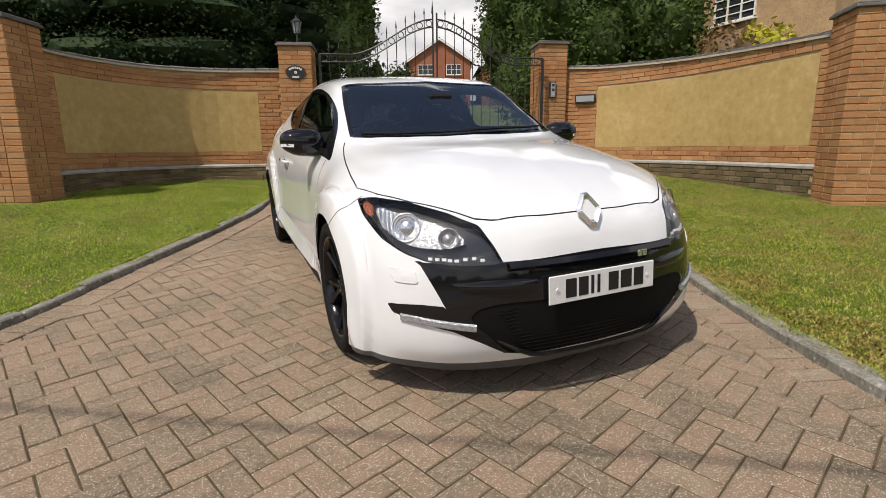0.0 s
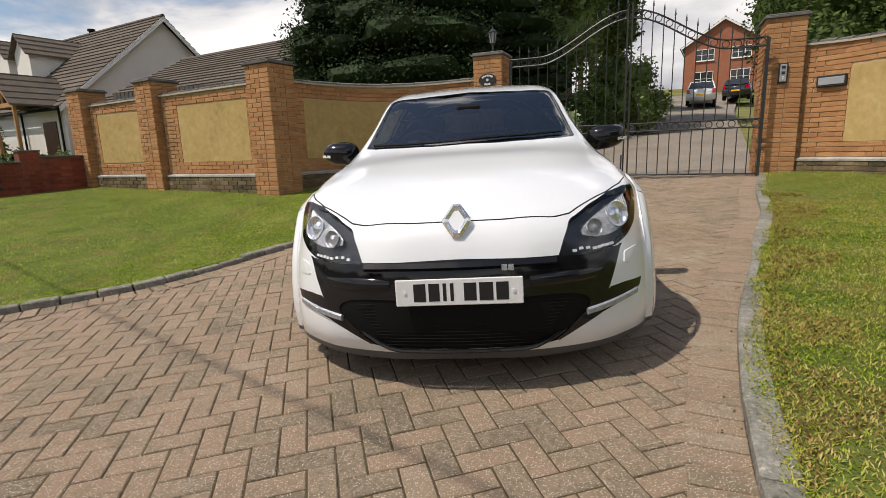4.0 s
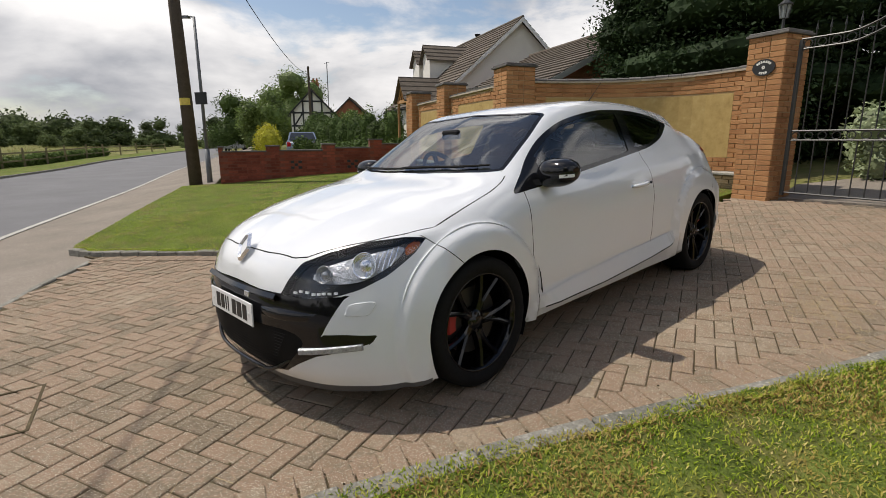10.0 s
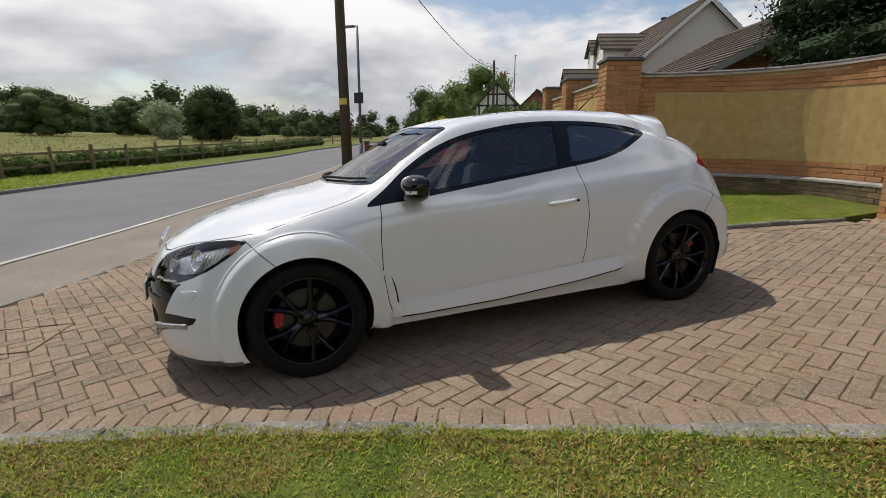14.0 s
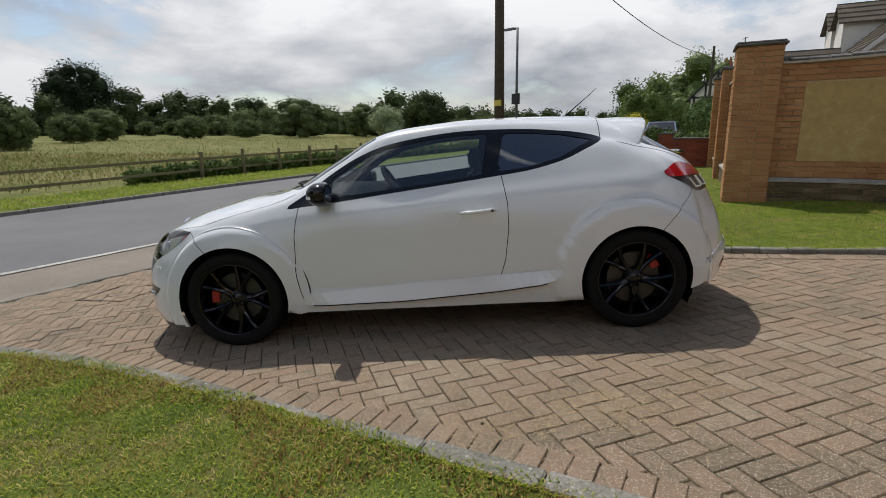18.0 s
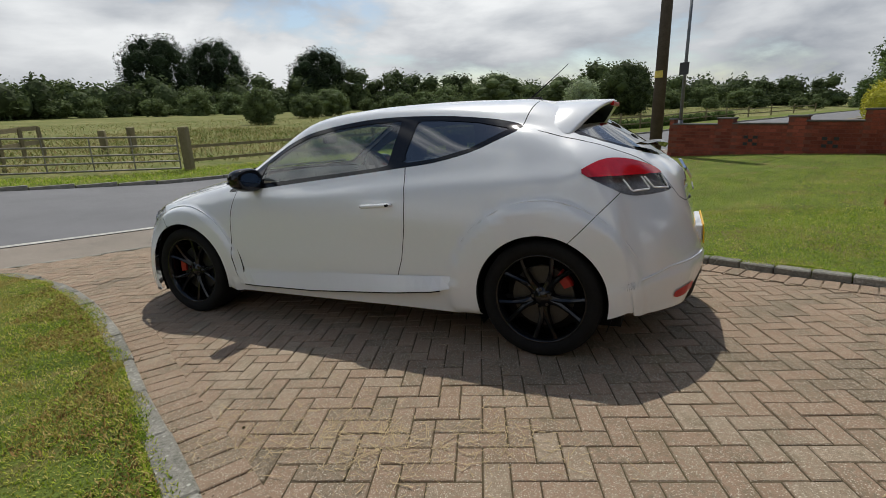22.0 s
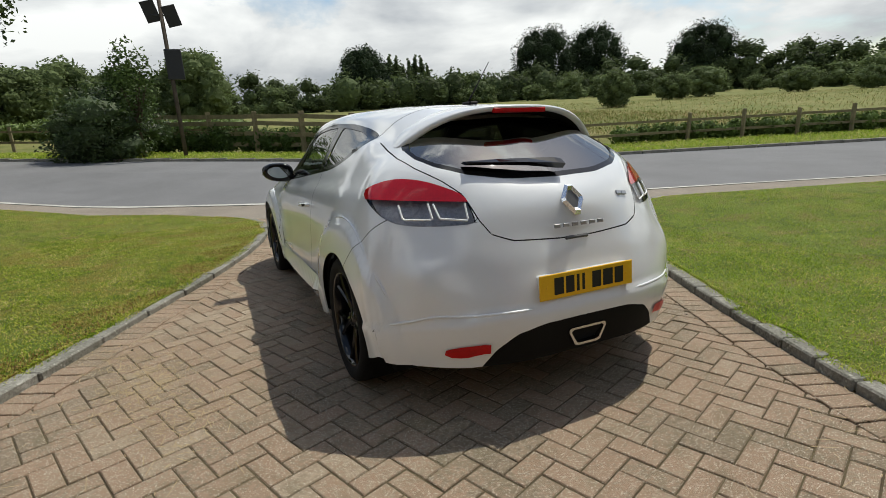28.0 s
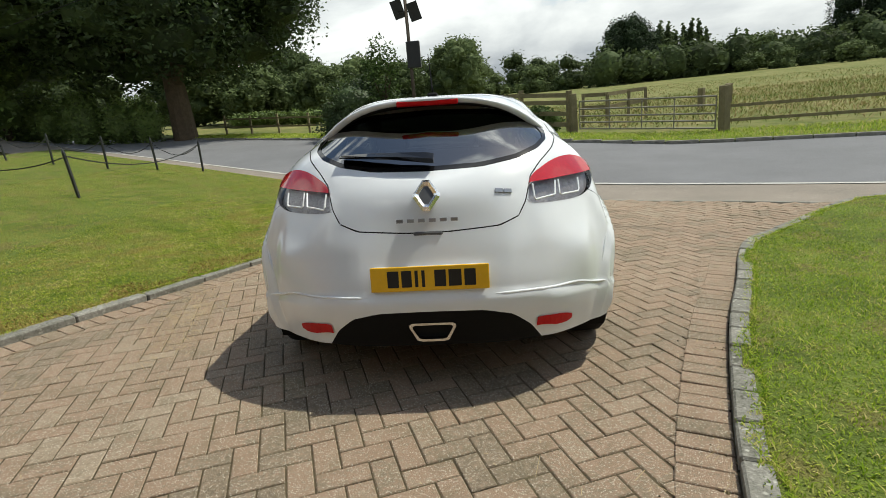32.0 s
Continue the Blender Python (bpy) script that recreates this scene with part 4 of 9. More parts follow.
    lab[(f_rb(c) < 0) & (c[:, 1] > 1.5) & (c[:, 2] < .9)] = groups["rear_bumper"]
    lab[(c[:, 1] > 1.74) & (c[:, 2] < .92)] = groups["rear_bumper"]
    lab[(c[:, 2] > 1.1) & (c[:, 0] < .66) & (c[:, 1] < 1.25)] = groups["roof"]
    lab[(f_gate(c) < 0) & (c[:, 1] > 1.2) & (f_roof(c) > 0) & (c[:, 2] > .7)] = groups["tailgate"]
    lab[(f_door(c) < 0) & d_door(c)] = groups["door"]
    sh.L[paint] = lab[paint]
    for nm in ("bonnet", "tailgate", "roof", "rear_bumper", "front_bumper"):
        sh.mesh(nm, "car_white", car)
    for nm in ("front_wing", "rear_quarter"):
        for s in (1, -1):
            sh.mesh(nm, "car_white", car, (s,))
    doors = {}
    for s in (1, -1):
        doors[s] = sh.mesh("door", "car_white", car, (s,))
        sh.mesh("trim:window_trim", "gloss_black", car, (s,), "gloss black window surround")
        sh.mesh("door_glass:side_window", "glass", car, (s,), "tinted side window", -.004)
        sh.mesh("quarter_glass:rear_side_window", "glass_dark", car, (s,), "dark tinted rear side window", -.004)
        sh.mesh("lamp:headlight", "lamp_glass", car, (s,), "clear headlight cover", .002)
        sh.mesh("tail:tail_light", "tail_clear", car, (s,), "clear lower half of the tail light", .004)
        sh.mesh("tail_red:tail_light_lens", "tail_red", car, (s,), "bright red tail light lens", .006)
    sh.mesh("windscreen", "screen", car, label="tinted laminated windscreen", push=-.003)
    sh.mesh("screen_edge:windscreen_seal", "gloss_black", car, label="black windscreen border")
    sh.mesh("rear_window", "rear_glass", car, label="dark tinted rear window", push=-.004)
    sh.mesh("rear_edge:rear_window_seal", "gloss_black", car, label="black rear window border")
    sh.mesh("nose:grille_surround", "gloss_black", car, label="gloss black front grille panel")
    sh.mesh("intake:air_intake", "mesh_black", car, label="matt black lower air intake", push=-.004)
    sh.mesh("lip:front_lip", "lip_grey", car, label="dark grey front splitter")
    sh.mesh("diffuser_black:rear_valance", "mesh_black", car, label="black rear valance")
    for s in (1, -1):
        for nm in ("bonnet_gap", "door_gap", "tailgate_gap", "roof_gap", "rear_bumper_gap", "front_bumper_gap"):
            sh.mesh(nm + ":shut_line", "seal_black", car, (s,), "black panel gap", -.0015)
        sh.mesh("bumper_crease", "car_white", car, (s,))
    paints = list(groups)
    for s in (1, -1):
        # rolled edges of the arch flares, and the ledge round the rear bumper
        for yc, rr, a0, a1 in ((-1.318, .484, .26, 2.75), (1.318, .527, .42, 2.65)):
            bm = bmesh.new()
            arc = [(yc + rr * math.cos(a), AXLE_Z + rr * math.sin(a)) for a in np.linspace(a0, a1, 40)]
            skin_x = smooth_line([sh.at(yz, p, paints, s)[0].x for p in arc], 10)
            tube(bm, [(x - s * .0025, *p) for x, p in zip(skin_x, arc)], [.001, .003] + [.0055] * 36 + [.003, .001], 8)
            part("arch_edge", bm, "car_white", car)
        bm = bmesh.new()
        ledge = [sh.at(yz, (y, .412 + .085 * (y - 1.67) / .4), ("rear_bumper", "rear_quarter"), s)[0] for y in np.linspace(1.70, 1.90, 12)]
        ledge += [sh.at(xz, (x, .492 - .10 * max(0, x - .62)), ("rear_bumper",), s)[0] for x in np.linspace(.72, .28, 20)]
        cols = [smooth_line([p[i] for p in ledge], 8) for i in range(3)]
        tube(bm, [Vector(p) for p in zip(*cols)], [.001, .003] + [.006] * 28 + [.003, .001], 8)
        part("bumper_ledge", bm, "car_white", car)
        # blade along the sill
        bm = bmesh.new()
        prev = None
        ts = np.linspace(0, 1, 30)
        ys = -.85 + 1.655 * ts
        tops = np.interp(ys, [-.85, -.17, .43, .805], [.330, .377, .402, .420])
        lows = np.interp(ys, [-.85, -.19, .43, .70, .805], [.262, .268, .306, .335, .352])
        skin = lambda zs: smooth_line([sh.at(yz, (y, z), paints, s)[0].x for y, z in zip(ys, zs)])
        xt, xl = skin(tops), skin(lows)
        seam_pts = []
        for k, t in enumerate(ts):
            y = ys[k]
            out = s * .036 * min(1, (t + .02) * 8, (1.01 - t) * 14)
            p0, p1, p2 = Vector((xt[k] + out * .22, y, tops[k])), Vector((xl[k] + out, y, lows[k])), Vector((xl[k] - s * .004, y, lows[k] - .006))
            seam_pts.append(p1 + Vector((-s * .001, 0, -.007)))
            row = [bm.verts.new(p) for p in (p0, p1, p1 + Vector((0, 0, -.004)), p2)]
            if prev:
                for i in range(3):
                    bm.faces.new((prev[i], prev[i + 1], row[i + 1], row[i]))
            prev = row
        bmesh.ops.recalc_face_normals(bm, faces=bm.faces[:])
        if sum(f.normal.x * s for f in bm.faces) < 0:
            bmesh.ops.reverse_faces(bm, faces=bm.faces[:])
        part("sill_blade", bm, "car_white", car)
        bm = bmesh.new()
        tube(bm, seam_pts[1:-1], .004, 6)
        part("sill_seam", bm, "seal_black", car, "dark line below the sill blade")
        # dark outlet behind the front wheel arch
        bm = bmesh.new()
        arc = [(-1.318 + .512 * math.cos(a), AXLE_Z + .512 * math.sin(a)) for a in np.linspace(.0, .36, 12)]
        skin_x = smooth_line([sh.at(yz, p, paints, s)[0].x for p in arc], 12)
        tube(bm, [(x - s * .001, *p) for x, p in zip(skin_x, arc)], [.0015] + [.0045] * 8 + [.0035, .0025, .001], 6)
        part("wing_vent", bm, "seal_black", car, "black air outlet in the wing")
        # headlight washer flap, a rounded cover that stands a little proud
        bm = bmesh.new()
        n = 20
        ring = []
        for k in range(n):
            a = k * math.tau / n
            c, q = math.cos(a), math.sin(a)
            ring.append((math.copysign(abs(c) ** .45, c) * .040, math.copysign(abs(q) ** .45, q) * .029))
        flat = [(.738 + x + .25 * z, .520 + z) for x, z in ring]
        lo = [bm.verts.new(sh.at(xz, p, ("front_bumper",), s, -.002)[0]) for p in flat]
        hi = [bm.verts.new(sh.at(xz, (.738 + (x - .738) * .93, .52 + (z - .52) * .92), ("front_bumper",), s, .0045)[0]) for x, z in flat]
        mid = bm.verts.new(sh.at(xz, (.738, .52), ("front_bumper",), s, .006)[0])
        for k in range(n):
            j = (k + 1) % n
            bm.faces.new((lo[k], lo[j], hi[j], hi[k]))
            bm.faces.new((hi[k], hi[j], mid))
        bmesh.ops.recalc_face_normals(bm, faces=bm.faces[:])
        part("washer_flap", bm, "car_white", car)
        # light guides, reflectors and lamp bowls follow the skin
        for x0, x1 in ((.478, .588), (.606, .716)):
            bm = bmesh.new()
            ring = [(x0, .936), (x0 + .004, .878), (x0 + .010, .872), (x1 - .010, .876), (x1 - .003, .882), (x1, .934)]
            tube(bm, [sh.at(xz, p, ("tail", "tail_red"), s, .005)[0] for p in ring], .0046, 8)
            part("light_guide", bm, "drl", car, "clear light guide")
        bm = bmesh.new()
        prev = None
        for t in np.linspace(0, 1, 7):
            x = .47 + .17 * t
            zc = .338 - .012 * t
            hh = .020 + .006 * math.sin(math.pi * t) if t < .98 else .012
            row = [bm.verts.new(sh.at(xz, (x, zc + dz), ("rear_bumper", "diffuser_black"), s, .006)[0]) for dz in (-hh, 0, hh)]
            if prev:
                for i in range(2):
                    bm.faces.new((prev[i], prev[i + 1], row[i + 1], row[i]))
            prev = row
        part("rear_reflector", bm, "dark_red", car, "red rear reflector")
    # wipers parked along the foot of the windscreen
    for pts in ([(-.60, -.885), (-.42, -.962), (-.20, -1.005), (.02, -1.015)], [(-.02, -1.005), (.20, -.985), (.40, -.94), (.57, -.868)]):
        bm = bmesh.new()
        tube(bm, [sh.at(xy, (abs(x), y), ("windscreen", "screen_edge"), 1 if x > 0 else -1, .012)[0] for x, y in pts], [.009, .009, .008, .006])
        part("front_wiper", bm, "seal_black", car, "black windscreen wiper")
    v, nrm = sh.at(xz, (.335, .915), ("tailgate",), -1, .003)
    ax = (Vector((-1, 0, 0)) - nrm * -nrm.x).normalized()
    ay = nrm.cross(ax)
    for k in range(2):
        bm = bmesh.new()
        box(bm, -.018, .018, -.010, .010, -.003, .004, bevel=.0015)
        ob = part("model_bar", bm, "letter_chrome", car, "small chrome badge bar")
        ob.matrix_local = Matrix(((ax.x, ay.x, nrm.x, v.x), (ax.y, ay.y, nrm.y, v.y), (ax.z, ay.z, nrm.z, v.z), (0, 0, 0, 1))) @ Matrix.Translation((-.02 + .04 * k, 0, 0))
    # dark lining inside the cabin, and lamp bowls behind the covers
    keep = np.isin(sh.L, [groups["roof"], groups["door"], groups["rear_quarter"], groups["tailgate"], sh.names.index("trim")]) & (sh.centres()[:, 1] > -1.0)
    sh.emit(sh.T[keep], "cabin_lining", "cabin", car, (1, -1), "dark cabin lining", -.03)
    lamp = sh.T[sh.L == sh.names.index("lamp")]
    for s in (1, -1):
        sh.emit(lamp, "headlight_bowl", "lamp_black", car, (s,), "black headlight housing", -.05)
    sh.region("lamp_chrome", lambda V: poly_sdf(diag(-1)(V), curve_poly(LAMP_CHROME, 4)), lambda V: front(V) & (V[:, 2] > .5), ("lamp",))
    sh.region("lamp_amber", lambda V: poly_sdf(diag(-1)(V), curve_poly(LAMP_AMBER, 4)), lambda V: front(V) & (V[:, 2] > .5), ("lamp", "lamp_chrome"))
    inner = ("lamp", "lamp_chrome", "lamp_amber")
    for s in (1, -1):
        sh.mesh("lamp_chrome:lamp_reflector", "reflector", car, (s,), "bright silvered reflector", -.030)
        sh.mesh("lamp_amber:indicator_lamp", "amber", car, (s,), "amber indicator", -.018)
        for nm, u, z, r, mat in (("main_lamp", .80, .700, .058, "chrome"), ("inner_lamp", .985, .668, .040, "lamp_grey")):
            v, n = sh.at(diag(-1), (u, z), inner, s, -.030)
            bm = bmesh.new()
            lathe(bm, [(r, .022), (r * .93, .024), (r * .86, .012), (r * .7, -.002), (r * .62, .004), (r * .5, .012), (r * .28, .019), (.001, .021)], 32)
            bmesh.ops.recalc_face_normals(bm, faces=bm.faces[:])
            ob = part(nm, bm, mat, car, "bright lamp bowl with a clear lens", smooth=True)
            ob.matrix_local = Matrix.Translation(v) @ (n * .6 + Vector((s * .25, -.75, .1))).to_track_quat('X', 'Z').to_matrix().to_4x4()
        for k in range(8):
            bm = bmesh.new()
            v, n = sh.at(diag(-1), (.93 + .026 * k, .594), inner, s, -.008)
            box(bm, -.008, .008, -.004, .004, -.0055, .0055, Matrix.Translation(v) @ n.to_track_quat('Y', 'Z').to_matrix().to_4x4())
            part("light_strip", bm, "drl", car, "small clear lamp")
        for k in range(6):
            bm = bmesh.new()
            tube(bm, [sh.at(diag(-1), (.655 + .022 * k + .03 * q, .768 - .006 * k - .085 * q), inner, s, -.022)[0] for q in (0, .5, 1)], .0035, 5)
            part("lamp_rib", bm, "chrome", car)
    tail = sh.T[np.isin(sh.L, [sh.names.index("tail"), sh.names.index("tail_red")])]
    for s in (1, -1):
        sh.emit(tail, "tail_light_bowl", "lamp_grey", car, (s,), "grey tail light housing", -.03)
    return doors


def lathe(bm, profile, seg=48, axis_x=True):
    """A ring of (radius, across) points turned about the wheel's axis."""
    rings = []
    for k in range(seg):
        a = k * math.tau / seg
        rings.append([bm.verts.new((w, r * math.cos(a), r * math.sin(a))) for r, w in profile])
    for k in range(seg):
        a, b = rings[k], rings[(k + 1) % seg]
        for i in range(len(profile) - 1):
            bm.faces.new((a[i], a[i + 1], b[i + 1], b[i]))


def slab(bm, pts, depth_vec):
    """A prism: an outline swept along a vector."""
    d = Vector(depth_vec)
    a = [bm.verts.new(p) for p in pts]
    b = [bm.verts.new(Vector(p) + d) for p in pts]
    n = len(pts)
    bm.faces.new(a[::-1])
    bm.faces.new(b)
    for i in range(n):
        bm.faces.new((a[i], a[(i + 1) % n], b[(i + 1) % n], b[i]))


def build_wheel(car, sx, yc, spin):
    """Outer face at +x before it is mirrored to its side."""
    base = new("wheel")
    base.parent = car
    base.matrix_local = Matrix.Translation((sx * 0.79, yc, AXLE_Z)) @ (Matrix.Identity(4) if sx > 0 else Matrix.Rotation(math.pi, 4, 'Z')) @ Matrix.Rotation(spin, 4, 'X')
    bm = bmesh.new()
    lathe(bm, [(.243, -.10), (.270, -.117), (.305, -.115), (.319, -.10), (.323, -.07), (.3235, 0), (.323, .07), (.319, .10), (.305, .115), (.275, .119), (.246, .108), (.241, .098)], 64)
    bmesh.ops.recalc_face_normals(bm, faces=bm.faces[:])
    part("tyre", bm, "tyre", base, smooth=True)
    bm = bmesh.new()
    lathe(bm, [(.246, .103), (.243, .109), (.236, .104), (.226, .07), (.222, -.08), (.243, -.10)], 64)
    bmesh.ops.recalc_face_normals(bm, faces=bm.faces[:])
    part("rim", bm, "rim_black", base, "gloss black alloy rim", smooth=True)
    # black disc added to hide lit ground and give the wheel's dark inside
    bm = bmesh.new()
    lathe(bm, [(.225, -.06), (.18, -.072), (.001, -.075)], 40)
    part("wheel_back", bm, "mesh_black", base)
    # five forked spokes
    for k in range(5):
        a0 = k * math.tau / 5
        bm = bmesh.new()
        for sgn in (-1, 1):
            pts = []
            for r, off, w, dx in ((.045, .10, .030, .066), (.10, .16, .019, .072), (.16, .235, .015, .082), (.232, .275, .017, .092)):
                pts.append((r, a0 + sgn * off * (.42 + r * 2.2), w, dx))
            prev = None
            for r, ang, w, dx in pts:
                ct, st = math.cos(ang), math.sin(ang)
                rad, tan = Vector((0, ct, st)), Vector((0, -st, ct))
                row = [bm.verts.new(rad * r + tan * w * q + Vector((dx + e, 0, 0))) for q, e in ((-1, -.034), (-.72, -.004), (0, .004), (.72, -.004), (1, -.034))]
                if prev:
                    for i in range(4):
                        bm.faces.new((prev[i], prev[i + 1], row[i + 1], row[i]))
                    bm.faces.new((prev[4], prev[0], row[0], row[4]))
                prev = row
        bmesh.ops.recalc_face_normals(bm, faces=bm.faces[:])
        part("spoke", bm, "rim_black", base)
    bm = bmesh.new()
    lathe(bm, [(.001, .078), (.026, .078), (.030, .074), (.056, .068), (.062, .055), (.062, .02)], 32)
    part("hub", bm, "rim_black", base, smooth=True)
    for k in range(5):
        a = (k + .5) * math.tau / 5
        bm = bmesh.new()
        cyl(bm, (.06, .046 * math.cos(a), .046 * math.sin(a)), (.076, .046 * math.cos(a), .046 * math.sin(a)), .0085, seg=6)
        part("wheel_bolt", bm, "disc", base)
    bm = bmesh.new()
    lathe(bm, [(.07, .028), (.168, .028), (.168, .002), (.07, .002)], 48)
    part("brake_disc", bm, "disc", base, smooth=False)
    # caliper stays upright
    cal = bmesh.new()
    front = yc < 0
    a_mid = (math.radians(172) if front else math.radians(40)) - spin
    if sx < 0:
        a_mid = math.pi - (math.radians(172) if front else math.radians(40)) - spin
    rows = []
    for k in range(9):
        a = a_mid + (k - 4) * .07
        rows.append([cal.verts.new((w, r * math.cos(a), r * math.sin(a))) for r, w in ((.128, .0), (.128, .046), (.172, .050), (.182, .040), (.182, .0))])
    for i in range(8):
        for j in range(5):
            cal.faces.new((rows[i][j], rows[i][(j + 1) % 5], rows[i + 1][(j + 1) % 5], rows[i + 1][j]))
    cal.faces.new(rows[0])
    cal.faces.new(rows[-1][::-1])
    bmesh.ops.recalc_face_normals(cal, faces=cal.faces[:])
    part("brake_caliper", cal, "caliper", base, "red brake caliper")
    # black liner of the wheel arch, on the car
    bm = bmesh.new()
    rr = .375
    n = 20
    lo, hi = [], []
    for k in range(n + 1):
        a = math.radians(-28 + 236 * k / n)
        lo.append(bm.verts.new((sx * .55, yc + rr * math.cos(a), AXLE_Z + rr * math.sin(a))))
        hi.append(bm.verts.new((sx * .874, yc + rr * math.cos(a), AXLE_Z + rr * math.sin(a))))
    for k in range(n):
        bm.faces.new((lo[k], lo[k + 1], hi[k + 1], hi[k]))
    bm.faces.new(lo)
    part("arch_liner", bm, "mesh_black", car, "black wheel arch liner")


def text_mesh(name, body, size, mat, parent, m, extrude=.0012, label="", width=None):
    cu = bpy.data.curves.new(name, 'FONT')
    cu.body, cu.size, cu.extrude, cu.align_x, cu.align_y = body, size, extrude, 'CENTER', 'CENTER'
    tmp = bpy.data.objects.new(name, cu)
    me = bpy.data.meshes.new_from_object(tmp)
    bpy.data.objects.remove(tmp)
    me.materials.clear()
    me.materials.append(M[mat])
    ob = new(name, me)
    ob.parent = parent
    w = max(v.co.x for v in me.vertices) - min(v.co.x for v in me.vertices)
    k = width / w if width else 1.0
    ob.matrix_local = m @ Matrix.Diagonal((k, 1, 1, 1))
    if label:
        ob["label"] = label
    return ob


def build_plate(car, y, z, tilt, back):
    """Number plate with plain bars for its characters."""
    holder = new("number_plate")
    holder.parent = car
    holder["label"] = "yellow rear number plate" if back else "white front number plate"
    holder.matrix_local = pose(0, y, z, 90 + tilt, 0, 180 if back else 0)
    bm = bmesh.new()
    box(bm, -.26, .26, -.0555, .0555, -.004, .004, bevel=.003)
    part("plate_face", bm, "plate_yellow" if back else "plate_white", holder)
    x = -.185
    for w, gap in ((.05, .012), (.045, .014), (.014, .016), (.014, .042), (.05, .012), (.056, .012), (.05, 0)):
        bm = bmesh.new()
        box(bm, x, x + w, -.037, .037, .004, .0052)
        part("plate_bar", bm, "plate_ink", holder)
        x += w + gap
    for sx in (-1, 1):
        bm = bmesh.new()
        cyl(bm, (sx * .222, .0, .003), (sx * .222, .0, .0075), .007, seg=12)
        part("plate_screw", bm, "plate_yellow" if back else "plate_white", holder)


def build_badge(car, m, centre, name="badge"):
    """A plain chrome diamond ring."""
    base = new(name)
    base.parent = car
    base["label"] = "chrome diamond badge"
    base.matrix_local = m
    outer = [(.016, .074), (.060, .008), (.060, -.008), (.016, -.074), (-.016, -.074), (-.060, -.008), (-.060, .008), (-.016, .074)]
    inner = [(x * .52, y * .56) for x, y in outer]
    bm = bmesh.new()
    o = [bm.verts.new((x, y, 0)) for x, y in outer]
    mid = [bm.verts.new((x * .78, y * .80, .014)) for x, y in outer]
    i = [bm.verts.new((x, y, .002)) for x, y in inner]
    for k in range(8):
        j = (k + 1) % 8
        bm.faces.new((o[k], o[j], mid[j], mid[k]))
        bm.faces.new((mid[k], mid[j], i[j], i[k]))
    part("diamond", bm, "chrome", base)
    bm = bmesh.new()
    bm.faces.new([bm.verts.new((x * 1.05, y * 1.05, .003)) for x, y in inner])
    part("diamond_centre", bm, centre, base)


def build_mirror(car, s):
    base = new("door_mirror")
    base.parent = car
    base["label"] = "gloss black door mirror"
    base.matrix_local = Matrix.Translation((s * .885, -.66, .985))
    bm = bmesh.new()
    bmesh.ops.create_uvsphere(bm, u_segments=24, v_segments=16, radius=1)
    for v in bm.verts:
        x, y, z = v.co
        sq = lambda t, p: math.copysign(abs(t) ** p, t)
        v.co = Vector((s * sq(x, .75) * .125, max(-1, min(.55, y)) * .085, sq(z, .8) * (.078 - .012 * x)))
        v.co.z += .012 * x
    part("mirror_shell", bm, "gloss_black", base, smooth=True)
    bm = bmesh.new()
    prev = [bm.verts.new((s * x * .088, .0478, z * .046 + .01 * x)) for x, z in [(math.cos(a), math.sin(a)) for a in np.linspace(0, math.tau, 24, endpoint=False)]]
    bm.faces.new(prev if s < 0 else prev[::-1])
    part("mirror_glass", bm, "mirror_glass", base, "mirror glass")
    bm = bmesh.new()
    slab(bm, [(s * -.03, -.05, -.055), (s * -.17, -.10, -.078), (s * -.17, .02, -.078), (s * -.03, .03, -.055)], (0, 0, .035))
    bmesh.ops.recalc_face_normals(bm, faces=bm.faces[:])
    part("mirror_foot", bm, "gloss_black", base)
    bm = bmesh.new()
    slab(bm, [(s * .06, -.076, -.022), (s * .124, -.035, -.018), (s * .126, -.035, -.002), (s * .06, -.079, -.004)], (0, -.004, 0))
    bmesh.ops.recalc_face_normals(bm, faces=bm.faces[:])
    part("indicator", bm, "drl", base, "clear indicator strip")


def build_handle(door, s):
    bm = bmesh.new()
    rings = []
    for k in range(9):
        t = k / 8
        y = .215 + .225 * t
        bow = .030 * math.sin(math.pi * min(1, max(0, t))) ** .5 + .004
        z = .812 + .010 * t
        hz = .013 if 0 < k < 8 else .006
        rings.append([bm.verts.new((s * (.868 + bow + dx), y, z + dz)) for dx, dz in ((-.012, -hz), (.004, -hz * .8), (.008, 0), (.004, hz * .8), (-.012, hz))])
    for a, b in zip(rings, rings[1:]):
        for i in range(5):
            bm.faces.new((a[i], a[(i + 1) % 5], b[(i + 1) % 5], b[i]))
    bm.faces.new(rings[0])
    bm.faces.new(rings[-1][::-1])
    bmesh.ops.recalc_face_normals(bm, faces=bm.faces[:])
    grip = part("door_handle", bm, "car_white", door, smooth=True)
    bm = bmesh.new()
    cyl(bm, (s * .876, .418, .822), (s * .9065, .418, .822), .0085, .008, 14)
    part("lock_cap", bm, "seal_black", grip, "dark lock button")


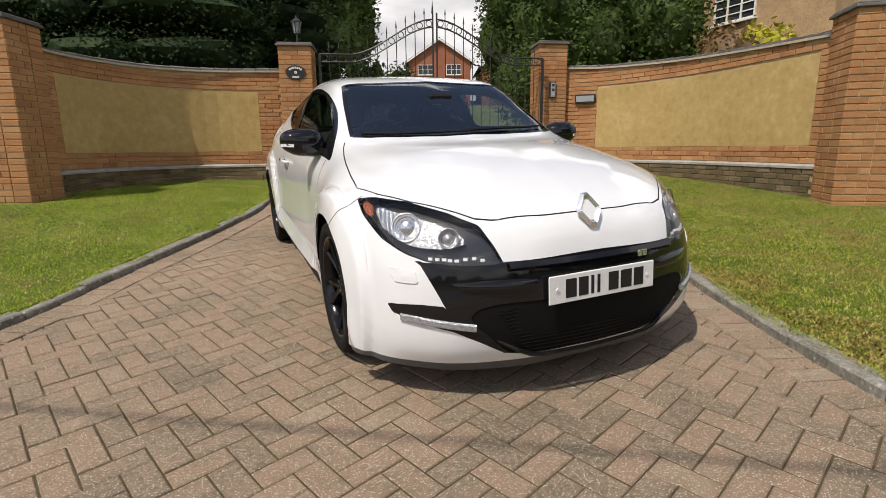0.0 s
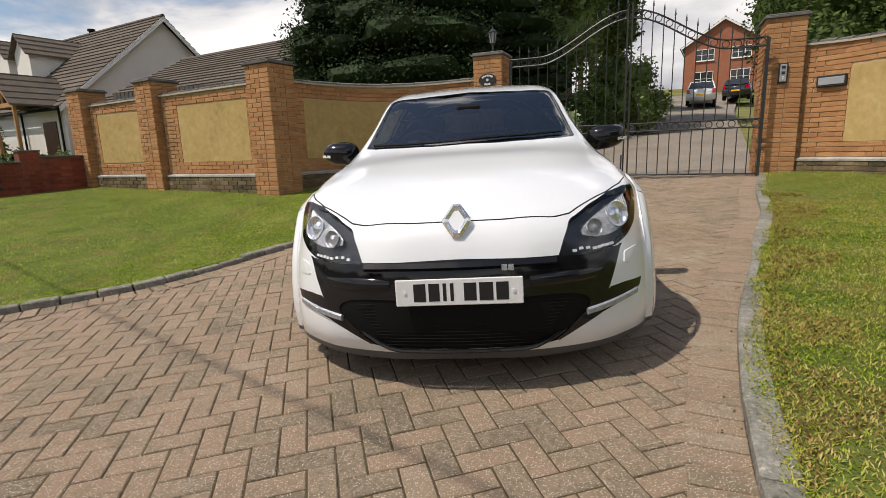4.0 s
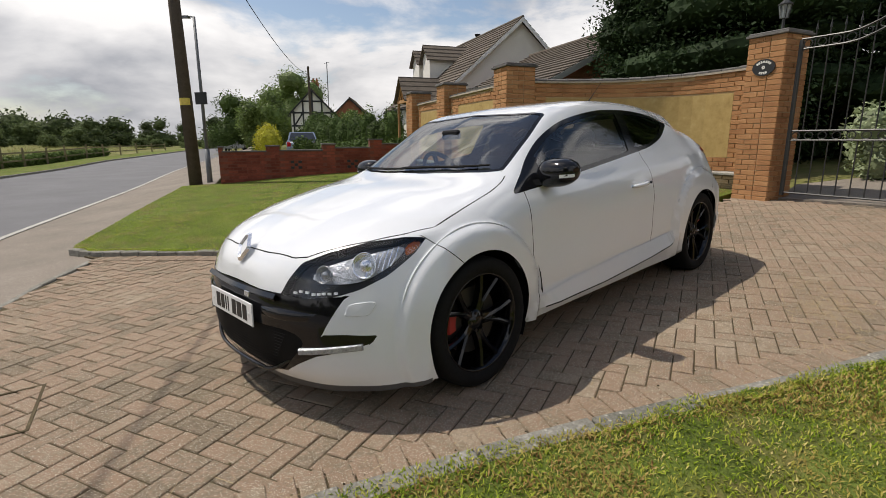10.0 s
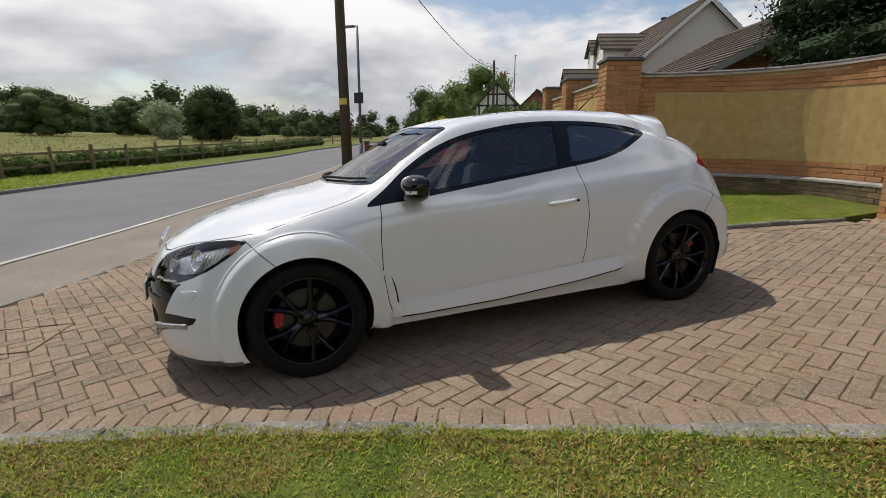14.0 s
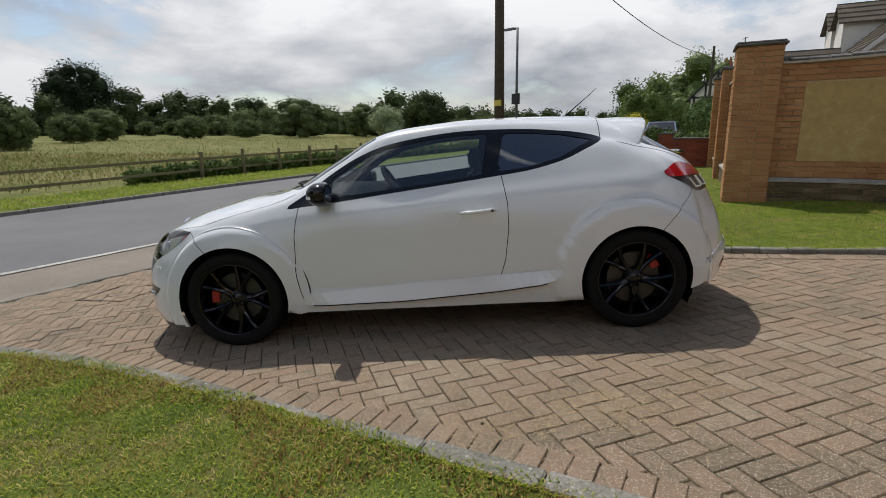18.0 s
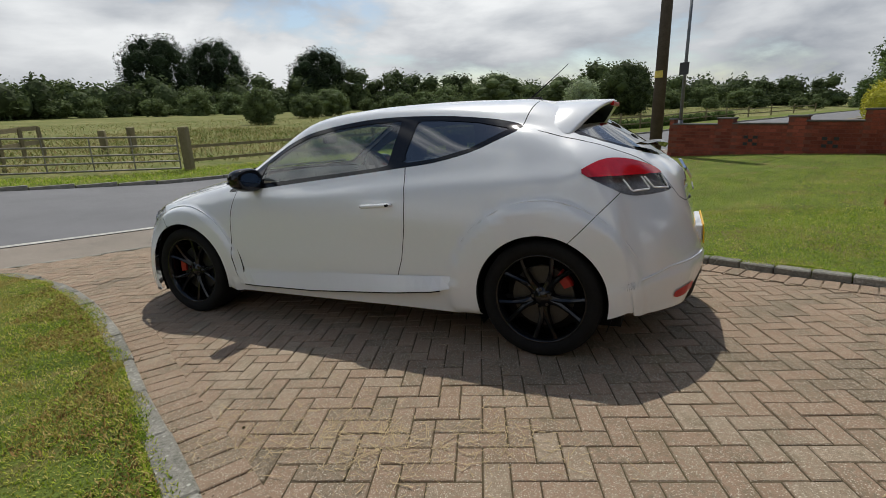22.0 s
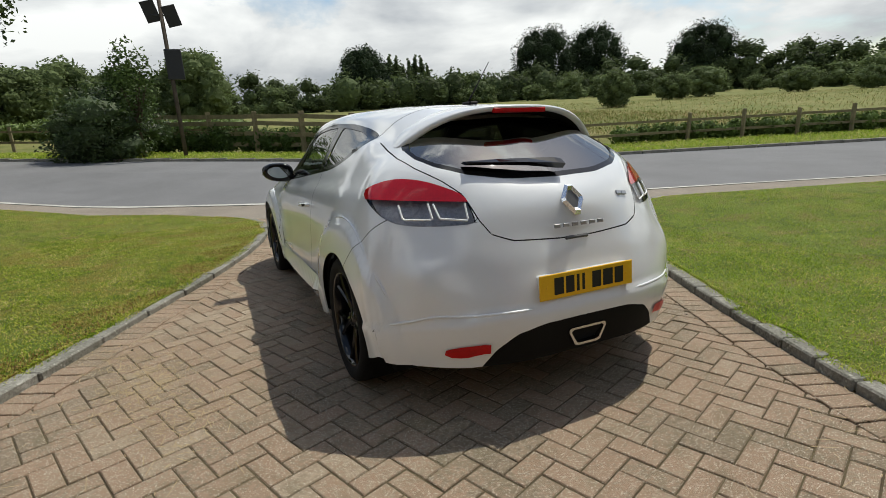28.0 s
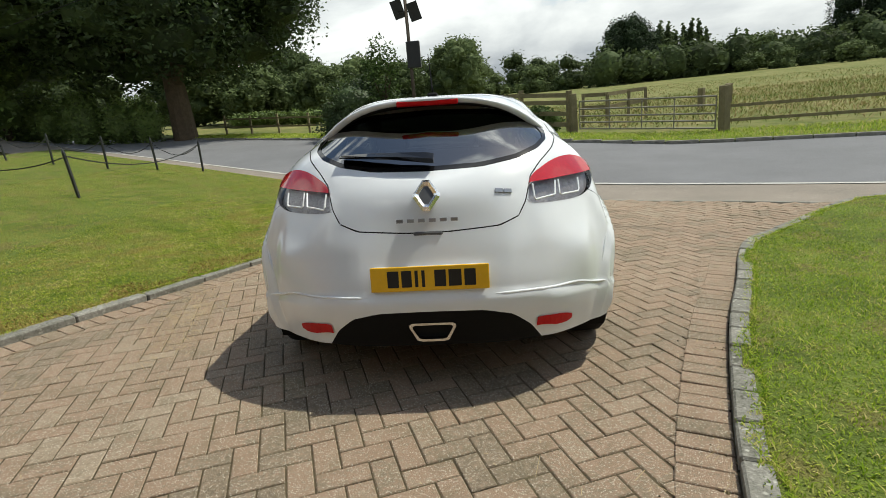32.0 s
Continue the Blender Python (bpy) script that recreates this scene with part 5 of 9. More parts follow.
def build_lamps(car):
    for s in (1, -1):
        # daytime lights in the bumper
        bm = bmesh.new()
        rows = []
        for k in range(9):
            t = k / 8
            x = .525 + .24 * t
            y = -2.098 + .175 * t * (.55 + .45 * t)
            rows.append([bm.verts.new((s * (x + dx), y + dy, z)) for dx, dy, z in ((0, 0, .318 + .030 * t), (.004, -.008, .324 + .030 * t), (.004, -.008, .344 + .030 * t), (0, 0, .350 + .028 * t), (-.01, .02, .335 + .03 * t))])
        for a, b in zip(rows, rows[1:]):
            for i in range(5):
                bm.faces.new((a[i], a[(i + 1) % 5], b[(i + 1) % 5], b[i]))
        bm.faces.new(rows[0])
        bm.faces.new(rows[-1][::-1])
        bmesh.ops.recalc_face_normals(bm, faces=bm.faces[:])
        part("daytime_light", bm, "daytime", car, "clear daytime running light")
        bm = bmesh.new()
        cyl(bm, (s * .60, 1.985, .425), (s * .604, 1.992, .425), .011, seg=16)
        part("parking_sensor", bm, "car_white", car)


def build_spoiler(car):
    bm = bmesh.new()
    n = 24
    rows = []
    for k in range(n + 1):
        t = -1 + 2 * k / n
        x = .605 * t
        drop = abs(t) ** 3.2
        zt = 1.362 - .018 * t * t - .165 * drop
        front, tip = 1.215 - .03 * t * t, 1.60 - .10 * t * t - .075 * drop
        rows.append([bm.verts.new(p) for p in ((x, front, zt + .012 - .01 * drop), (x, (front + tip) / 2, zt + .010), (x, tip - .012, zt - .002), (x, tip, zt - .012), (x, tip - .010, zt - .026 - .012 * drop), (x * .985, tip - .03, zt - .030 - .014 * drop))])
    for a, b in zip(rows, rows[1:]):
        for i in range(5):
            bm.faces.new((a[i], a[i + 1], b[i + 1], b[i]))
    bmesh.ops.recalc_face_normals(bm, faces=bm.faces[:])
    if sum(f.normal.z for f in bm.faces) < 0:
        bmesh.ops.reverse_faces(bm, faces=bm.faces[:])
    under = [[tuple(a[5].co), (a[5].co.x * .985, a[0].co.y + .12, a[5].co.z - .012), (a[0].co.x * .96, a[0].co.y + .03, a[0].co.z - .012)] for a in rows]
    sp = part("roof_spoiler", bm, "car_white", car, smooth=True)
    # underside coloured black to stand for the deep shade below the spoiler
    bm = bmesh.new()
    grid = [[bm.verts.new(p) for p in row] for row in under]
    for a, b in zip(grid, grid[1:]):
        for i in range(2):
            bm.faces.new((a[i], a[i + 1], b[i + 1], b[i]))
    part("spoiler_underside", bm, "seal_black", sp, "spoiler underside, coloured black for its deep shade", smooth=True)
    bm = bmesh.new()
    box(bm, -.155, .155, 1.575, 1.598, 1.322, 1.347, bevel=.005)
    part("brake_light", bm, "dark_red", sp, "dark red high brake light")
    bm = bmesh.new()
    box(bm, -.03, .03, 1.03, 1.13, 1.392, 1.412, bevel=.008)
    tube(bm, [(0, 1.06, 1.41), (0, 1.20, 1.52), (0, 1.30, 1.60)], [.006, .003, .002])
    part("aerial", bm, "seal_black", car, "black roof aerial")


def build_wipers(car):
    bm = bmesh.new()
    rows = []
    for x, y, z, w in ((-.035, 1.872, 1.078, .022), (.0, 1.865, 1.083, .024), (.14, 1.845, 1.094, .017), (.28, 1.815, 1.100, .013), (.42, 1.77, 1.100, .008)):
        rows.append([bm.verts.new((x, y + .012, z - w)), bm.verts.new((x, y + .032, z)), bm.verts.new((x, y - .005, z + w)), bm.verts.new((x, y - .03, z))])
    for a, b in zip(rows, rows[1:]):
        for i in range(4):
            bm.faces.new((a[i], a[(i + 1) % 4], b[(i + 1) % 4], b[i]))
    bm.faces.new(rows[0])
    bm.faces.new(rows[-1][::-1])
    bmesh.ops.recalc_face_normals(bm, faces=bm.faces[:])
    part("rear_wiper", bm, "gloss_black", car, "black rear wiper")
    bm = bmesh.new()
    prev = None
    for x in np.linspace(-.66, .66, 15):
        y0 = -1.095 + .30 * (abs(x) / .66) ** 2.2 * .8
        row = [bm.verts.new((x, y0 - .02, .978 - .02 * (x / .66) ** 2)), bm.verts.new((x, y0 + .05, .998 - .015 * (x / .66) ** 2))]
        if prev:
            bm.faces.new((prev[0], prev[1], row[1], row[0]))
        prev = row
    part("scuttle", bm, "seal_black", car, "black scuttle below the windscreen")


def build_cabin(car):
    bm = bmesh.new()
    box(bm, -.78, .78, -1.25, 1.72, .17, .30)
    box(bm, -.60, .60, -1.9, -1.2, .17, .26)
    # two unseen boxes added behind the lip to keep sun from leaking through
    box(bm, -.36, .36, -2.05, -1.9, .165, .262)
    box(bm, -.46, .46, -2.025, -1.9, .167, .264)
    # unseen bulkhead added to block sun coming forward from the cabin
    box(bm, -.60, .60, -1.16, -1.12, .25, .86)
    box(bm, -.50, .50, 1.7, 1.92, .24, .33)
    part("floor_pan", bm, "mesh_black", car)
    bm = bmesh.new()
    prev = None
    for y, z in ((-1.02, .97), (-.85, 1.0), (-.62, .99), (-.50, .94), (-.46, .80), (-.50, .40)):
        row = [bm.verts.new((x, y + .10 * (x / .72) ** 2, z - .03 * (x / .72) ** 2)) for x in np.linspace(-.72, .72, 13)]
        if prev:
            for i in range(12):
                bm.faces.new((prev[i], prev[i + 1], row[i + 1], row[i]))
        prev = row
    part("dashboard", bm, "cabin", car, smooth=True)
    wheel_at = Matrix.Translation((-.36, -.36, .93)) @ Matrix.Rotation(radians(-62), 4, 'X')
    bm = bmesh.new()
    tube(bm, [(.185 * math.cos(a), .185 * math.sin(a), 0) for a in np.linspace(0, math.tau, 32, endpoint=False)], .016, 8, True)
    for a in (.1, math.pi - .1, -math.pi / 2):
        cyl(bm, (0, 0, -.02), (.18 * math.cos(a), .18 * math.sin(a), 0), .02, .016, 8)
    cyl(bm, (0, 0, -.06), (0, 0, .012), .06, .055, 16)
    ob = part("steering_wheel", bm, "cabin", car)
    ob.matrix_local = wheel_at
    for x, y in ((-.37, .10), (.37, .10)):
        for name, prof, w in (("seat_cushion", [(-.26, .36), (-.26, .52), (-.1, .56), (.22, .52), (.26, .36)], .25), ("seat_back", [(.16, .50), (.10, .70), (.20, 1.02), (.30, 1.02), (.32, .70), (.28, .50)], .24), ("headrest", [(.20, 1.05), (.19, 1.19), (.24, 1.22), (.30, 1.18), (.30, 1.05)], .12)):
            bm = bmesh.new()
            slab(bm, [(x - w, y + a, b) for a, b in prof], (2 * w, 0, 0))
            bmesh.ops.bevel(bm, geom=bm.edges[:], offset=.025, segments=2, affect='EDGES')
            bmesh.ops.recalc_face_normals(bm, faces=bm.faces[:])
            part(name, bm, "seat_cloth", car, smooth=True)
    bm = bmesh.new()
    slab(bm, [(-.55, .80, .40), (-.55, .74, .55), (-.55, 1.12, .56), (-.55, 1.28, 1.0), (-.55, 1.40, 1.0), (-.55, 1.30, .40)], (1.1, 0, 0))
    bmesh.ops.bevel(bm, geom=bm.edges[:], offset=.03, segments=2, affect='EDGES')
    bmesh.ops.recalc_face_normals(bm, faces=bm.faces[:])
    part("rear_bench", bm, "seat_cloth", car, smooth=True)
    bm = bmesh.new()
    box(bm, -.08, .08, -.62, -.58, 1.19, 1.25, bevel=.012)
    part("inner_mirror", bm, "cabin", car)


def build_nose(car):
    # lower mesh grille, upper slot and trims
    bm = bmesh.new()
    for k in range(13):
        z = .222 + .015 * k
        hw = .33 + .010 * k
        tube(bm, [(x, -2.160 + .032 * (x / .36) ** 2 * .8, z) for x in np.linspace(-hw, hw, 9)], .0011, 4)
    part("lower_grille", bm, "mesh_black", car, "black mesh lower grille")
    bm = bmesh.new()
    pts = []
    for x in np.linspace(-.62, .62, 25):
        ax = abs(x)
        z = .196 + .0 * ax if ax < .26 else .196 + .128 * smoothstep(.26, .58, ax)
        pts.append((x, -2.166 + .03 * (ax / .35) ** 2 if ax < .35 else -2.136 + .105 * ((ax - .35) / .27), z))
    tube(bm, pts, [.010] * len(pts), 8)
    part("lower_trim", bm, "gloss_black", car, "gloss black trim blade")
    bm = bmesh.new()
    prev = None
    for x in np.linspace(-.40, .40, 17):
        y = -2.148 + .022 * (x / .35) ** 2
        row = [bm.verts.new((x, y, .545)), bm.verts.new((x, y - .012, .560)), bm.verts.new((x, y + .004, .578)), bm.verts.new((x, y + .02, .560))]
        if prev:
            for i in range(4):
                bm.faces.new((prev[i], prev[(i + 1) % 4], row[(i + 1) % 4], row[i]))
        prev = row
    part("upper_trim", bm, "gloss_black", car)
    for s in (1, -1):
        bm = bmesh.new()
        prev = None
        for t in np.linspace(0, 1, 8):
            x = .29 + .36 * t
            y = -2.142 + .012 + .15 * t * t
            row = [bm.verts.new((s * x, y + .004, .455)), bm.verts.new((s * x, y - .020, .470)), bm.verts.new((s * x, y - .016, .505)), bm.verts.new((s * x, y + .01, .520))]
            if prev:
                for i in range(3):
                    bm.faces.new((prev[i], prev[i + 1], row[i + 1], row[i]))
            prev = row
        bmesh.ops.recalc_face_normals(bm, faces=bm.faces[:])
        part("grille_bar", bm, "gloss_black", car, smooth=True)
    for k in range(2):
        bm = bmesh.new()
        box(bm, -.011, .011, -.012, .012, -.003, .003, bevel=.001)
        ob = part("model_bar", bm, "chrome", car, "small chrome badge bar")
        ob.matrix_local = pose(.188 + .026 * k, -2.166, .556, 80, 0, 3)


def build_tail(car):
    bm = bmesh.new()
    outer = [(-.092, .372), (-.104, .364), (-.104, .352), (-.072, .292), (-.05, .285), (.05, .285), (.072, .292), (.104, .352), (.104, .364), (.092, .372)][::-1]
    a = [bm.verts.new((x, 2.115, z)) for x, z in outer]
    b = [bm.verts.new((x * .86, 2.115, (z - .33) * .76 + .33)) for x, z in outer]
    c = [bm.verts.new((x * .84, 1.90, (z - .33) * .74 + .33)) for x, z in outer]
    d = [bm.verts.new((x, 1.90, z)) for x, z in outer]
    n = len(outer)
    for i in range(n):
        j = (i + 1) % n
        bm.faces.new((a[i], a[j], b[j], b[i]))
        bm.faces.new((b[i], b[j], c[j], c[i]))
        bm.faces.new((a[j], a[i], d[i], d[j]))
    part("exhaust_tip", bm, "exhaust", car, "polished trapezoid exhaust tip")
    bm = bmesh.new()
    bm.faces.new([bm.verts.new((x * .84, 1.95, (z - .33) * .74 + .33)) for x, z in outer])
    part("exhaust_inside", bm, "mesh_black", car)
    bm = bmesh.new()
    for x in (-.30, -.17, .17, .30):
        slab(bm, [(x - .006, 1.80, .20), (x - .006, 2.08, .31), (x - .006, 2.08, .40), (x - .006, 1.80, .34)], (.012, 0, 0))
    slab(bm, [(-.42, 1.75, .22), (-.42, 2.05, .33), (-.42, 2.05, .345), (-.42, 1.75, .235)], (.84, 0, 0))
    bmesh.ops.recalc_face_normals(bm, faces=bm.faces[:])
    part("diffuser", bm, "mesh_black", car, "black rear diffuser")
    for k in range(6):
        # plain bars in place of the model lettering
        bm = bmesh.new()
        box(bm, -.0155, .0155, -.0085, .0085, -.004, .0035, bevel=.0015)
        ob = part("model_bar", bm, "letter_chrome", car, "satin chrome lettering bar")
        ob.matrix_local = pose(0, 2.044, .823, 78, 0, 180) @ Matrix.Translation((-.12 + .048 * k, 0, 0))
    bm = bmesh.new()
    box(bm, -.065, .065, 2.018, 2.036, .752, .770, bevel=.006)
    part("boot_release", bm, "lip_grey", car, "black boot release strip")
    bm = bmesh.new()
    box(bm, -.250, .250, 2.060, 2.101, .532, .626, bevel=.006)
    part("plate_recess", bm, "car_white", car)


Q_CAR = Matrix(((0.99948, -0.00074, -0.03215, 0), (-0.00074, 0.99894, -0.04593, 0), (0.03215, 0.04593, 0.99843, 0), (0, 0, 0, 1)))
car = thing("hatchback_car", "white three-door hatchback with black mirrors and black wheels", "car", m=Q_CAR)
doors = build_body(car)
for s in (1, -1):
    build_mirror(car, s)
    build_handle(doors[s], s)
    for k, (yc, rr) in enumerate(WHEELS.values()):
        build_wheel(car, s, yc, .5 + 1.1 * k + .7 * s)
build_plate(car, -2.176, .463, -4, False)
build_plate(car, 2.106, .578, -3, True)
build_badge(car, pose(0, -2.066, .735, 60, 0, 0), "car_white")
build_badge(car, pose(0, 1.996, .925, 60, 0, 180), "lip_grey")
build_lamps(car)
build_spoiler(car)
build_wipers(car)
build_cabin(car)
build_nose(car)
build_tail(car)


# ---- garden walls, piers and gate ----
def brick_mesh(name, lx, ly, lz, bevel=.004):
    bm = bmesh.new()
    box(bm, -lx / 2, lx / 2, -ly / 2, ly / 2, -lz / 2, lz / 2, bevel=bevel)
    me = bpy.data.meshes.new(name)
    bm.to_mesh(me)
    bm.free()
    me.materials.append(M["brick"])
    return me


STRETCHER, HEADER = brick_mesh("brick", .216, .05, .066), brick_mesh("brick", .103, .05, .066)
LOW_BRICK = brick_mesh("brick", .216, .05, .066)
LOW_BRICK.materials[0] = M["mossy_brick"]
COURSE = .076
rng = random.Random(5)


def lay(me, m, parent, name="brick"):
    ob = new(name, me)
    ob.parent = parent
    ob.matrix_world = m @ pose(rng.uniform(-.0015, .0015), rng.uniform(-.002, .002), rng.uniform(-.001, .001), 0, 0, rng.uniform(-.5, .5))
    return ob


def build_pier(px, py, ang, z0, z1, label, group="brick piers"):
    pier = thing("brick_pier", label, "pier", group, pose(px, py, 0, 0, 0, ang))
    base = pose(px, py, 0, 0, 0, ang)
    bm = bmesh.new()
    h = .55 / 2
    box(bm, -h + .008, h - .008, -h + .008, h - .008, z0 - .15, z1)
    part("core", bm, "mortar", pier)
    n = int((z1 - z0) / COURSE)
    for k in range(-1, n):
        z = z1 - COURSE * (n - k - .5)
        for side in range(4):
            rot = base @ Matrix.Rotation(side * math.pi / 2, 4, 'Z')
            odd = (k + side) % 2
            x = -h
            pattern = (STRETCHER, HEADER, STRETCHER) if odd else (HEADER, STRETCHER, STRETCHER)
            for me in pattern:
                w = .226 if me is STRETCHER else .113
                w2 = w * .55 / .565
                lay(me, rot @ Matrix.Translation((x + w2 / 2, -h + .022, z)) @ Matrix.Diagonal((.97, 1, 1, 1)), pier)
                x += w2
    bm = bmesh.new()
    box(bm, -h - .035, h + .035, -h - .035, h + .035, z1, z1 + .035, bevel=.006)
    box(bm, -h - .015, h + .015, -h - .015, h + .015, z1 + .033, z1 + .062, bevel=.01)
    part("cap", bm, "coping", pier, "dark weathered stone cap")
    return pier


PIERS = {"B": (-3.62, 4.36, 66, 2.40), "C": (-6.55, 5.62, 66, 2.40), "D": (-8.88, 6.58, 66, 2.41), "L": (0.08, 5.86, -17, 2.60), "R": (4.72, 4.94, -17, 2.78), "S": (5.36, -0.20, 52, 2.30)}
for k, (px, py, ang, top) in PIERS.items():
    build_pier(px, py, ang, height(px, py) + .02, top, "square orange brick pier with stone cap beside the " + {"L": "iron gate", "R": "iron gate"}.get(k, "garden wall"))


def build_wall(name, pts, z_top, panel, plinth, label, face=1):
    """A curved brick wall with a rendered panel, ledge and coping. face: which side looks at the drive."""
    P = lerp_path(pts, .2405)
    n = len(P)
    wall = tagged(new(name), label, "wall", "", "structure")
    tang = [(P[min(i + 1, n - 1)] - P[max(i - 1, 0)]).normalized() for i in range(n)]
    norm = [Vector((-t.y, t.x, 0)) * face for t in tang]
    th = .24
    def ribbon(pname, mat, prof, i0=0, i1=None, plabel=""):
        """Sweep a closed profile of (out, z) along the wall; z may be a function of the part way along."""
        bm = bmesh.new()
        prev = None
        i1 = n - 1 if i1 is None else i1
        for i in range(i0, i1 + 1):
            s = i / (n - 1)
            row = [bm.verts.new(P[i] + norm[i] * o + Vector((0, 0, z(s) if callable(z) else z))) for o, z in prof]
            if prev:
                for k in range(len(prof)):
                    bm.faces.new((prev[k], prev[(k + 1) % len(prof)], row[(k + 1) % len(prof)], row[k]))
            else:
                bm.faces.new(row)
            prev = row
        bm.faces.new(prev[::-1])
        bmesh.ops.recalc_face_normals(bm, faces=bm.faces[:])
        return part(pname, bm, mat, wall, plabel)
    top = lambda s: z_top[0] + (z_top[1] - z_top[0]) * s
    low = min(height(p.x, p.y) for p in P) - .12
    ribbon("wall_core", "mortar", [(-th / 2, low), (-th / 2, lambda s: top(s) - .09), (th / 2 - .012, lambda s: top(s) - .09), (th / 2 - .012, low)])
    # coping: creasing tile and saddle stones
    ribbon("creasing", "creasing", [(-th / 2 - .03, lambda s: top(s) - .092), (-th / 2 - .03, lambda s: top(s) - .062), (th / 2 + .035, lambda s: top(s) - .062), (th / 2 + .035, lambda s: top(s) - .092)], plabel="pale tile creasing")
    for i in range(n - 1):
        bm = bmesh.new()
        a, b = P[i].lerp(P[i + 1], .03), P[i].lerp(P[i + 1], .97)
        zz = top((i + .5) / (n - 1)) + rng.uniform(-.004, .004)
        na = norm[i]
        pr = [(-th / 2 - .015, zz - .062), (-th / 2 - .015, zz - .04), (0, zz), (th / 2 + .018, zz - .035), (th / 2 + .018, zz - .062)]
        va, vb = [bm.verts.new(a + norm[i] * o + Vector((0, 0, z))) for o, z in pr], [bm.verts.new(b + norm[i + 1] * o + Vector((0, 0, z))) for o, z in pr]
        bm.faces.new(va)
        bm.faces.new(vb[::-1])
        for k in range(5):
            bm.faces.new((va[k], va[(k + 1) % 5], vb[(k + 1) % 5], vb[k]))
        bmesh.ops.recalc_face_normals(bm, faces=bm.faces[:])
        part("coping_stone", bm, "coping", wall)
    i0, i1, p0, p1 = panel
    a, b = round(i0 * (n - 1)), round(i1 * (n - 1))
    ribbon("render_panel", "render", [(th / 2 - .02, p0), (th / 2 - .02, p1), (th / 2 - .002, p1), (th / 2 - .002, p0)], a, b, "buff painted render panel")
    ribbon("ledge", "ledge_stone", [(0, plinth - .035), (0, plinth + .02), (th / 2 + .01, plinth + .02), (th / 2 + .075, plinth - .005), (th / 2 + .075, plinth - .035)], 0, n - 1, "grey stone ledge")
    ribbon("plinth", "mortar", [(0, low), (0, plinth - .036), (th / 2 + .045, plinth - .036), (th / 2 + .045, low)])
    # brick courses on the face
    z = plinth - .036 - COURSE / 2
    courses = []
    while z > low:
        courses.append((z, .06))
        z -= COURSE
    z = plinth + .02 + COURSE / 2
    while z < max(z_top) - .10:
        courses.append((z, .0))
        z += COURSE
    count = 0
    stuff = bmesh.new()
    for ci, (z, out) in enumerate(courses):
        off = .5 if ci % 2 else 0.0
        for i in range(n - 1 if not off else n - 2):
            q, r = (P[i].lerp(P[i + 1], .5 + off), i) if not off else (P[i + 1], i + 1)
            s = (i + .5 + off) / (n - 1)
            if z > top(s) - .12:
                continue
            half = 0
            if a <= i + (1 if off else 0) and i + 1 <= b and p0 - .01 < z < p1 + .01 and not out:
                # a half brick stands at each end of the panel in every second course
                half = -1 if off and i + 1 == a else 1 if off and i + 1 == b else 0
                if not half:
                    continue
            hold = pose(0, 0, 0)
            d = tang[r] if off else (P[i + 1] - P[i]).normalized()
            nn = Vector((-d.y, d.x, 0)) * face
            mm = Matrix.Translation(q + nn * (th / 2 + out - .021) + Vector((0, 0, z))) @ Matrix.Rotation(math.atan2(d.y, d.x), 4, 'Z')
            if half:
                mm = Matrix.Translation(d * half * .06) @ mm
                if count < 300:
                    lay(HEADER, mm, wall)
                else:
                    box(stuff, -.052, .052, -.025, .025, -.033, .033, mm)
            elif count < 300:
                lay(LOW_BRICK if out else STRETCHER, mm @ Matrix.Diagonal((1.05, 1, 1, 1)), wall)
            else:
                box(stuff, -.113, .113, -.025, .025, -.033, .033, mm)
            count += 1
    if count > 300:
        tagged(part("brickwork", stuff, "brick", wall), kind="stuff")
    else:
        stuff.free()
    return wall


M["creasing"] = material("pale_creasing_tile", (0.42, 0.37, 0.30), 0.9, scale=6, fine=90, amount=0.35, bump=0.3)
build_wall("wall_curved_west", [(-3.50, 4.42), (-3.30, 5.05), (-2.95, 5.62), (-2.3, 6.25), (-1.3, 6.5), (-0.1, 6.3)], (2.24, 2.33), (.08, .90, .86, 1.90), .61, "curved orange brick wall with a buff rendered panel", -1)
build_wall("wall_curved_east", [(4.98, 4.85), (5.55, 4.2), (5.9, 2.8), (5.8, 1.5), (5.52, 0.1)], (2.44, 2.22), (.16, .93, .87, 1.97), .62, "curved orange brick wall with a buff rendered panel", -1)
build_wall("wall_panel_one", [(-3.88, 4.50), (-6.28, 5.50)], (2.22, 2.20), (.12, .86, .86, 1.90), .61, "straight orange brick wall bay with a buff panel", 1)
build_wall("wall_panel_two", [(-6.82, 5.74), (-8.62, 6.48)], (2.20, 2.18), (.14, .86, .88, 1.88), .61, "straight orange brick wall bay with a buff panel", 1)


